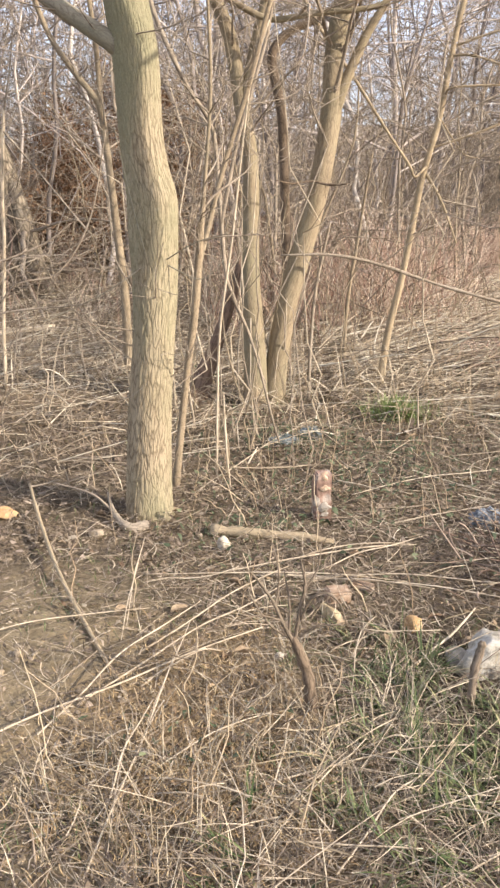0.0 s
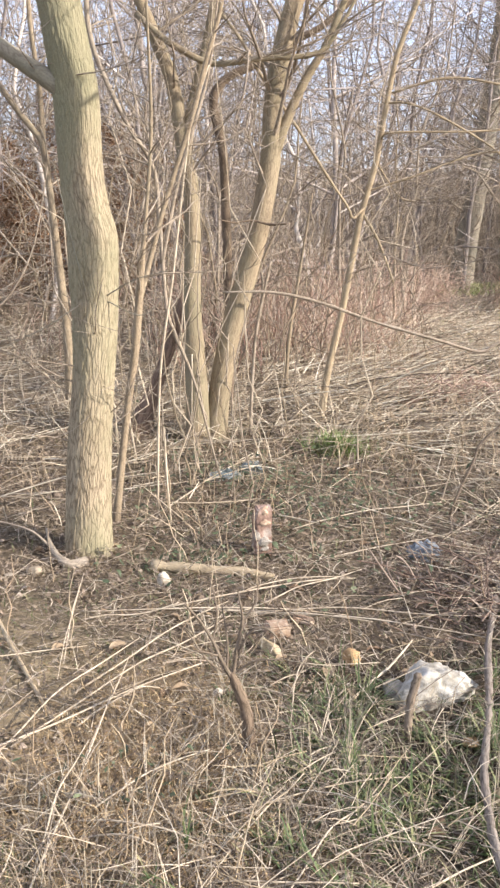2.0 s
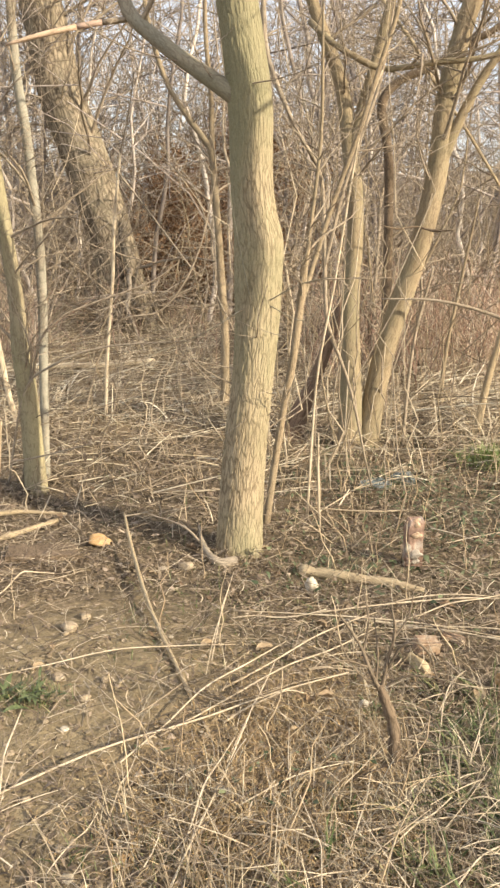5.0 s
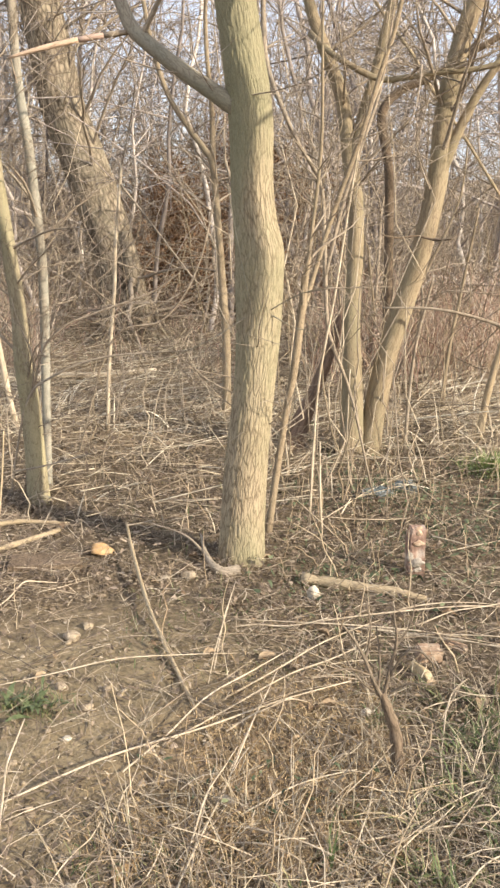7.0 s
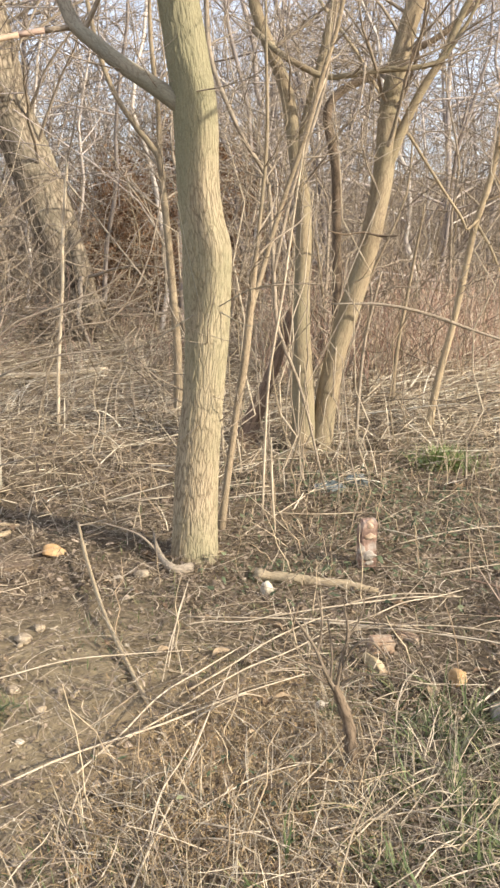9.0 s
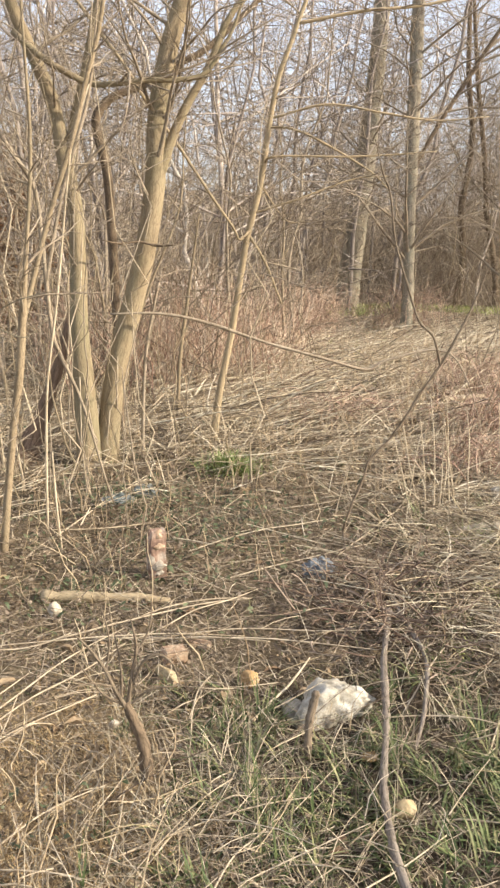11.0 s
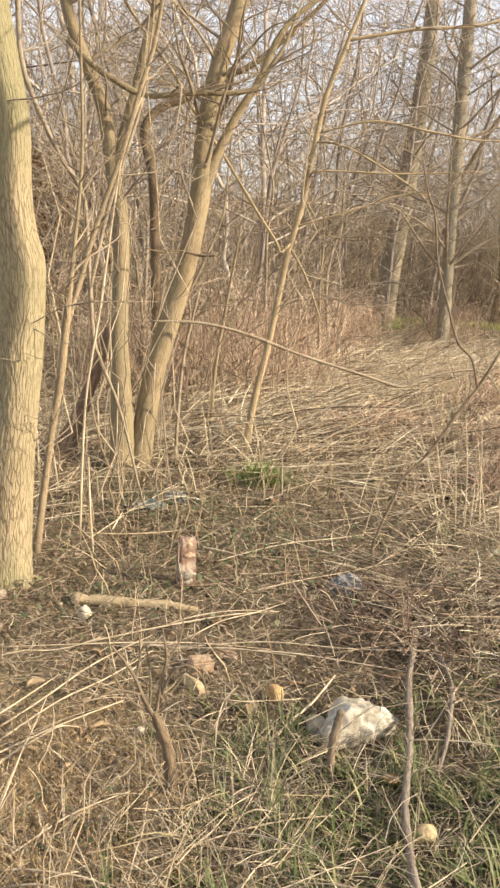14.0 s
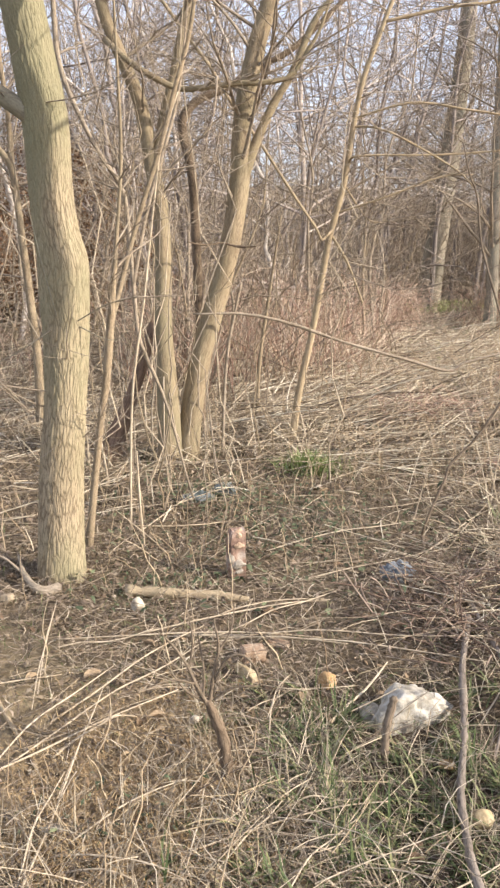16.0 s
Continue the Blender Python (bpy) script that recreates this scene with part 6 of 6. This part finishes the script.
stick("sapling", "slender brown whip beside the twin trees", [(0.42, 5.95, -0.02, 0.014), (0.43, 5.95, 0.4, 0.013), (0.46, 5.95, 0.8, 0.012), (0.55, 5.95, 1.25, 0.01)], BARK_GREY, "tree", 7, 30, seed=20)
stick("sapling", "short pale whip behind the twin trees", [(0.85, 7.6, -0.02, 0.02), (0.87, 7.6, 0.5, 0.018), (0.95, 7.6, 1.1, 0.014), (1.05, 7.6, 1.8, 0.008)], BARK_SAP, "tree", 7, 30, seed=21)
stick("sapling", "pale straight dry stem leaning past a trunk", [(-0.1, 4.1, -0.02, 0.006), (-0.12, 4.1, 0.25, 0.006), (-0.13, 4.1, 0.52, 0.004)], BARK_PALE, "tree", 7, 20, seed=22)
stick("dead_branch", "dark dead twig caught across a leaning trunk", [(0.17, 5.6, 1.53, 0.003), (0.28, 5.66, 1.51, 0.006), (0.4, 5.7, 1.52, 0.007), (0.52, 5.68, 1.5, 0.009), (0.62, 5.6, 1.5, 0.004)], BARK_BROWN, "branch", 7, 20, "", 0.15, 44)
stick("dead_branch", "slim dead branch propped against undergrowth", [(-1.9, 5.6, -0.02, 0.006), (-1.6, 5.5, 0.83, 0.006), (-1.24, 5.5, 0.99, 0.006), (-1.01, 5.5, 1.33, 0.006), (-0.88, 5.5, 1.85, 0.003)], BARK_GREY, "branch", 7, 36, seed=24)

STALKS = [(-0.9, 1.86, 0.05, 2.62, 0.0055), (-0.51, 2.2, 0.16, 2.98, 0.005), (-1.16, 2.42, -0.36, 2.77, 0.004), (-0.43, 3.07, 0.62, 3.02, 0.0045), (0.1, 3.09, 1.25, 2.72, 0.005),
          (0.04, 3.08, 1.24, 2.88, 0.0045), (-0.09, 3.1, 0.72, 3.36, 0.0055), (0.51, 3.96, 1.37, 4.3, 0.005), (0.95, 3.44, 1.97, 4.6, 0.005), (-0.36, 1.54, -0.24, 2.4, 0.005),
          (-0.27, 1.87, 0.05, 1.75, 0.004), (-0.59, 2.05, -0.18, 2.82, 0.0045), (-0.84, 1.78, -0.94, 2.21, 0.005), (-0.24, 1.91, 0.07, 2.13, 0.004), (-0.43, 2.67, -0.45, 3.36, 0.004),
          (1.19, 2.1, 1.56, 2.5, 0.005), (1.02, 2.37, 1.42, 2.83, 0.0045), (0.93, 2.36, 1.3, 2.2, 0.004), (0.53, 2.4, 0.8, 2.7, 0.008), (1.36, 5.0, 3.39, 5.6, 0.006), (0.03, 1.65, 0.4, 1.6, 0.004),
          (0.2, 1.55, 0.55, 1.95, 0.004), (0.4, 1.5, 0.9, 1.75, 0.004), (0.05, 1.85, 0.62, 2.0, 0.004), (-0.14, 4.31, 0.45, 5.33, 0.006), (1.8, 3.0, 2.6, 4.1, 0.006), (1.5, 3.3, 2.7, 3.2, 0.005),
          (2.1, 4.9, 3.5, 4.5, 0.006), (-2.3, 5.1, -1.3, 5.3, 0.006), (-2.0, 5.7, -1.0, 5.4, 0.006), (1.6, 6.9, 3.4, 7.1, 0.008), (2.0, 7.6, 3.9, 7.3, 0.008), (1.3, 7.2, 2.6, 6.6, 0.007), (-3.0, 7.2, -1.5, 7.6, 0.008), (0.6, 3.6, 1.6, 3.9, 0.004), (0.15, 3.2, 0.7, 3.38, 0.0045),
          (-0.36, 2.5, 0.16, 3.11, 0.005), (-0.33, 2.3, -0.09, 2.51, 0.005), (-0.29, 2.1, -0.2, 2.6, 0.004), (-0.13, 2.34, -0.09, 1.86, 0.003), (-0.05, 2.32, -0.04, 2.0, 0.003), (-0.03, 2.39, 0.08, 2.23, 0.0035),
          (-0.03, 2.17, 0.08, 2.2, 0.0035), (0.12, 2.13, 0.06, 1.76, 0.004), (0.12, 1.77, 0.32, 1.98, 0.0038), (0.31, 2.0, 0.5, 2.0, 0.004), (0.42, 2.68, 0.31, 2.22, 0.0038), (0.46, 2.75, 0.33, 2.4, 0.004),
          (0.48, 2.64, 0.27, 2.46, 0.0035), (-0.25, 1.81, -0.06, 1.74, 0.004), (0.2, 2.01, 0.42, 2.13, 0.0035), (-0.41, 2.99, -0.04, 3.02, 0.005), (0.2, 3.07, 0.75, 3.38, 0.005), (0.19, 3.06, 0.7, 2.9, 0.005),
          (-0.46, 3.43, -0.43, 2.55, 0.0035), (-0.35, 1.68, -0.28, 2.19, 0.0045), (-0.56, 1.78, -0.54, 2.04, 0.003), (-0.4, 2.04, -0.26, 1.77, 0.003), (-0.65, 1.63, -0.57, 1.78, 0.003), (-1.39, 3.0, -1.22, 3.27, 0.005),
          (1.37, 2.8, 1.53, 2.77, 0.005), (1.23, 2.66, 1.35, 2.54, 0.004), (1.12, 2.19, 1.36, 2.09, 0.004), (0.95, 1.92, 0.94, 1.74, 0.004), (0.92, 1.86, 1.13, 1.75, 0.004), (1.46, 3.97, 2.25, 5.13, 0.005),
          (1.07, 4.55, 1.53, 4.59, 0.004), (1.68, 4.64, 2.24, 5.2, 0.005), (0.89, 2.76, 1.4, 3.45, 0.004)]
for k, (x0, y0, x1, y1, r) in enumerate(STALKS):
    rg = random.Random(500 + k)
    r *= 0.6
    bow = 0.035 * math.hypot(x1 - x0, y1 - y0)
    mx, my = (x0 + x1) / 2 + rg.uniform(-bow, bow), (y0 + y1) / 2 + rg.uniform(-bow, bow)
    stick("dry_stalk", "long pale dry stalk lying over the litter", [(x0, y0, 0.015, r), ((x0 + mx) / 2, (y0 + my) / 2 + rg.uniform(-bow, bow) * 0.2, 0.035, r), (mx, my, rg.uniform(0.03, 0.07), r * 0.95), ((x1 + mx) / 2, (y1 + my) / 2 + rg.uniform(-bow, bow) * 0.2, 0.05, r * 0.85), (x1, y1, rg.uniform(0.02, 0.08), r * 0.6)],
          BARK_PALE, "stalk", 6, 18, "long stalks on the ground", 0.05, 600 + k)



def fallen_leaf(x, y, L, turn, seed, mat):
    """One withered leaf: ribbed blade rolled up at the edges, with its stalk."""
    rg = random.Random(seed)
    roll, arch = rg.uniform(0.5, 1.3), rg.uniform(0.1, 0.5)
    v, f = [], []
    for i in range(8):
        u = i / 7
        half = L * 0.32 * math.sin(math.pi * min(1.0, u * 0.92 + 0.06)) ** 0.8
        for j in range(5):
            a = (j - 2) / 2
            v.append(((u - 0.5) * L, half * a * (1 - 0.25 * roll * a * a), 0.004 + L * arch * u * (1 - u) + roll * abs(half * a) * 0.7 + 0.004 * rg.uniform(-1, 1)))
    for i in range(7):
        for j in range(4):
            k = i * 5 + j
            f.append((k, k + 1, k + 6, k + 5))
    pile = Pile()
    pile.add(v, f)
    stem = np.array([(-0.5 * L, 0, 0.005), (-0.62 * L, 0.01 * rg.uniform(-1, 1), 0.006), (-0.8 * L, 0.02 * rg.uniform(-1, 1), 0.004)])
    leaf = new("fallen_leaf", pile.mesh("fallen_leaf", mat))
    part("leaf_stalk", Pile().tubes(stem[None], np.full((1, 3), 0.0009), 5), BARK_PALE, leaf)
    leaf.matrix_basis = pose(x, y, floor_at(x, y) + 0.016, rg.uniform(-18, 18), rg.uniform(-18, 18), turn)
    return tagged(leaf, "curled withered tan leaf lying on litter", "leaf", "fallen leaves")


for k, (x, y, L) in enumerate(((-0.02, 2.49, 0.07), (-1.0, 2.5, 0.06), (-0.06, 3.0, 0.06), (-0.46, 2.75, 0.07), (0.95, 4.95, 0.12), (0.98, 4.9, 0.1), (0.05, 2.3, 0.05), (1.42, 3.45, 0.08), (0.48, 2.58, 0.08), (-0.5, 1.78, 0.06), (-0.3, 1.8, 0.05))):
    fallen_leaf(x, y, L, k * 77, k, LEAF_TAN)
rg = random.Random(12)
for k in range(60):
    x, y = (rg.gauss(0.2, 0.7), rg.uniform(1.7, 4.2)) if k < 40 else (rg.gauss(-1.2, 0.7), rg.uniform(3.6, 6.0))
    fallen_leaf(x, y, rg.uniform(0.035, 0.065), rg.uniform(0, 360), 40 + k, (LEAF_TAN, LEAF_BROWN)[k % 2])

# upright dead weed stalks in the open strip
pile = Pile()
pile.tubes(*canes(520, wedge(4.6, 9.5, -0.1, 0.5), 0.2, 0.8, 0.0013, 0.0028, 0.3, 0.7), 3)
pile.tubes(*canes(260, wedge(4.2, 9.0, -0.45, -0.1), 0.15, 0.6, 0.0012, 0.0025, 0.35, 0.8), 3)
pile.tubes(*canes(120, blobs([(0.2, 3.4, 1.2, 1.0, 1), (-0.1, 4.3, 0.8, 0.6, 1), (0.9, 4.5, 1.2, 0.8, 1), (-0.1, 2.0, 0.5, 0.4, 0.5)]), 0.15, 0.5, 0.0015, 0.003, 0.3, 0.4), 4)
pile.tubes(*canes(260, blobs([(3.4, 7.4, 1.2, 1.2, 2), (2.6, 6.0, 1.5, 1.5, 1), (4.5, 9.5, 2.5, 2.0, 1)]), 0.5, 1.4, 0.002, 0.004, 0.5, 1.0), 4)
thin = [canes(34, blobs([(0.15, 5.6, 0.9, 0.9, 2), (-0.25, 4.7, 0.4, 0.5, 1), (0.9, 6.6, 0.8, 0.7, 1)]), 1.2, 3.4, 0.003, 0.0065, 0.13, 0.45, 12),
        canes(26, blobs([(-1.7, 5.2, 0.7, 0.8, 2), (-1.0, 6.8, 0.6, 0.6, 1)]), 0.8, 2.6, 0.0025, 0.005, 0.25, 0.6, 12),
        canes(30, blobs([(2.4, 8.5, 1.6, 1.2, 2), (3.0, 6.3, 0.6, 0.8, 1)]), 0.8, 2.6, 0.003, 0.006, 0.3, 0.7, 12)]
for lines, radii in thin:
    singles(lines, radii, "shoot", (BARK_SAP, BARK_GREY, BARK_PALE), "thin bare upright shoot rising from dry litter", "sapling", "thin shoots among the trees")


def bramble(label, x, y, rx, ry, h, n, seed, red=BRAMBLE):
    """A low bush of canes that spring up, arch over and droop to the ground."""
    rg = np.random.default_rng(seed)
    root = tagged(new("bramble_bush"), label, "shrub", "dry brambles on the open strip")
    base = np.array([x, y, float(height(x, y))])
    root.location = base
    fine = Pile()
    for k in range(n):
        a, reach, top = rg.uniform(0, 6.28), rg.uniform(0.35, 1.1), h * rg.uniform(0.45, 1.15)
        q = rg.normal(0, 0.35, 2) * (rx, ry)
        d = np.array([math.cos(a) * rx, math.sin(a) * ry]) * reach
        u = np.linspace(0, 1, 9)
        xy = q + d * u[:, None] + rg.normal(0, 0.012, (9, 2))
        z = height(base[0] + xy[:, 0], base[1] + xy[:, 1]) - base[2] + top * (2.6 * u - 2.5 * u * u) * np.exp(0.3 * (0.5 - u)) + rg.normal(0, 0.01, 9)
        ln = np.column_stack([xy, z, rg.uniform(0.0034, 0.0075) * np.linspace(1, 0.45, 9)])
        ln[0, 2] -= 0.02
        if k < 16:
            part("cane", Pile().tubes(ln[None, :, :3], ln[None, :, 3], 5, False, k), (red, BARK_GREY)[k % 4 == 3], root)
        else:
            fine.tubes(ln[None, :, :3], ln[None, :, 3] * 0.8, 4)
        side = grow(rg, ln, 5, 0.15, 0.95, h * 0.55, rise=0.2, k=5, wobble=0.2)
        fine.tubes(side[..., :3], np.maximum(side[..., 3], 0.0012), 3)
    tagged(part("cane_tangle", fine, red, root), kind="stuff")


bramble("low reddish bramble tangle over bleached straw", 2.75, 5.25, 0.55, 0.45, 0.35, 60, 301)
bramble("reddish arching bramble over a pale fallen branch", 3.35, 6.3, 0.7, 0.6, 0.5, 80, 302)
bramble("tall arching reddish bramble bush in dry grass", 3.95, 7.4, 0.8, 0.7, 0.75, 90, 303)
bramble("low reddish bramble tangle over bleached straw", 2.3, 6.9, 0.6, 0.5, 0.4, 45, 304)
bramble("big hump of russet bramble in front of tall trees", 3.98, 14.6, 0.6, 0.6, 1.3, 130, 305, CANE)
bramble("grey-brown bramble at the edge of the wood", 6.2, 15.8, 0.9, 0.8, 1.2, 80, 306)
for k, (x0, z0, x1, z1) in enumerate(((1.86, 0, 1.68, 0.66), (1.92, 0, 1.73, 0.76), (2.0, 0, 1.97, 0.7), (2.1, 0, 2.07, 0.67), (2.14, 0, 2.06, 0.56), (1.95, 0, 1.915, 0.56), (2.03, 0, 2.06, 0.5), (1.83, 0, 1.93, 0.48), (2.22, 0, 2.2, 0.6), (2.42, 0, 2.4, 0.64))):
    rg = random.Random(k)
    stick("weed_stalk", "tall pale upright weed stalk in dry grass", [(x0, 4.4, -0.01, 0.0035), ((x0 * 2 + x1) / 3 + rg.uniform(-0.01, 0.01), 4.42, z1 * 0.35, 0.0033), ((x0 + 2 * x1) / 3 + rg.uniform(-0.01, 0.01), 4.45, z1 * 0.7, 0.003), (x1, 4.48, z1, 0.002)], BARK_PALE, "stalk", 6, 16, "upright weed stalks", 0.05, 700 + k)
stuff("dead_weeds", pile, STALK, "pale upright dead weed stalks", "undergrowth")
pile = Pile()
pile.tubes(*lying(420, blobs([(1.13, 3.08, 0.3, 0.3, 1.6), (1.28, 3.3, 0.32, 0.3, 2), (1.5, 3.4, 0.4, 0.3, 1), (1.3, 2.75, 0.3, 0.35, 0.8)]), 0.08, 0.34, 0.0015, 0.005, 0.09, 0.4, curve=1.2), 4)
pile.tubes(*lying(110, blobs([(3.8, 7.7, 0.7, 0.5, 1)]), 0.3, 1.0, 0.002, 0.006, 0.25, 0.5, curve=0.8), 4)
stuff("twig_heap", pile, DARK_TWIG, "heap of dark broken twigs and bramble", "brushwood")
# a broad-leaved weed on the clay
weed = tagged(new("weed"), "fresh green leafy weed growing flat on trodden clay", "plant")
weed.location = (-1.0, 2.34, floor_at(-1.0, 2.34))
rg = np.random.default_rng(91)
for k in range(46):
    a, L = k * 2.4 + rg.normal(0, 0.2), rg.uniform(0.04, 0.1)
    s = np.linspace(0, 1, 6)
    ox, oy = rg.normal(0, 0.05), rg.normal(0, 0.03)
    p = np.column_stack([ox + np.cos(a) * L * s, oy + np.sin(a) * L * s, 0.004 + L * (0.95 * s - 0.6 * s * s) * rg.uniform(0.4, 1.5)])
    w = L * np.array([0.03, 0.05, 0.075, 0.08, 0.05, 0.005])
    part("leaf", Pile().strips(p[None], w[None], np.array([[-math.sin(a), math.cos(a), rg.normal(0, 0.25)]])), WEED, weed)
board = Pile()
bx = np.array([(-0.16, -0.07), (0.17, -0.06), (0.15, 0.07), (-0.15, 0.08)])
board.add([(x, y, z) for z in (-0.01, 0.012) for x, y in bx], [(0, 3, 2, 1), (4, 5, 6, 7), (0, 1, 5, 4), (1, 2, 6, 5), (2, 3, 7, 6), (3, 0, 4, 7)])
bo = tagged(new("board", board.mesh("board", BARK_BROWN, False)), "weathered grey scrap of board flat on soil", "board")
bo.matrix_basis = pose(-1.37, 3.52, floor_at(-1.37, 3.52) + 0.014, 2, 2, 18)
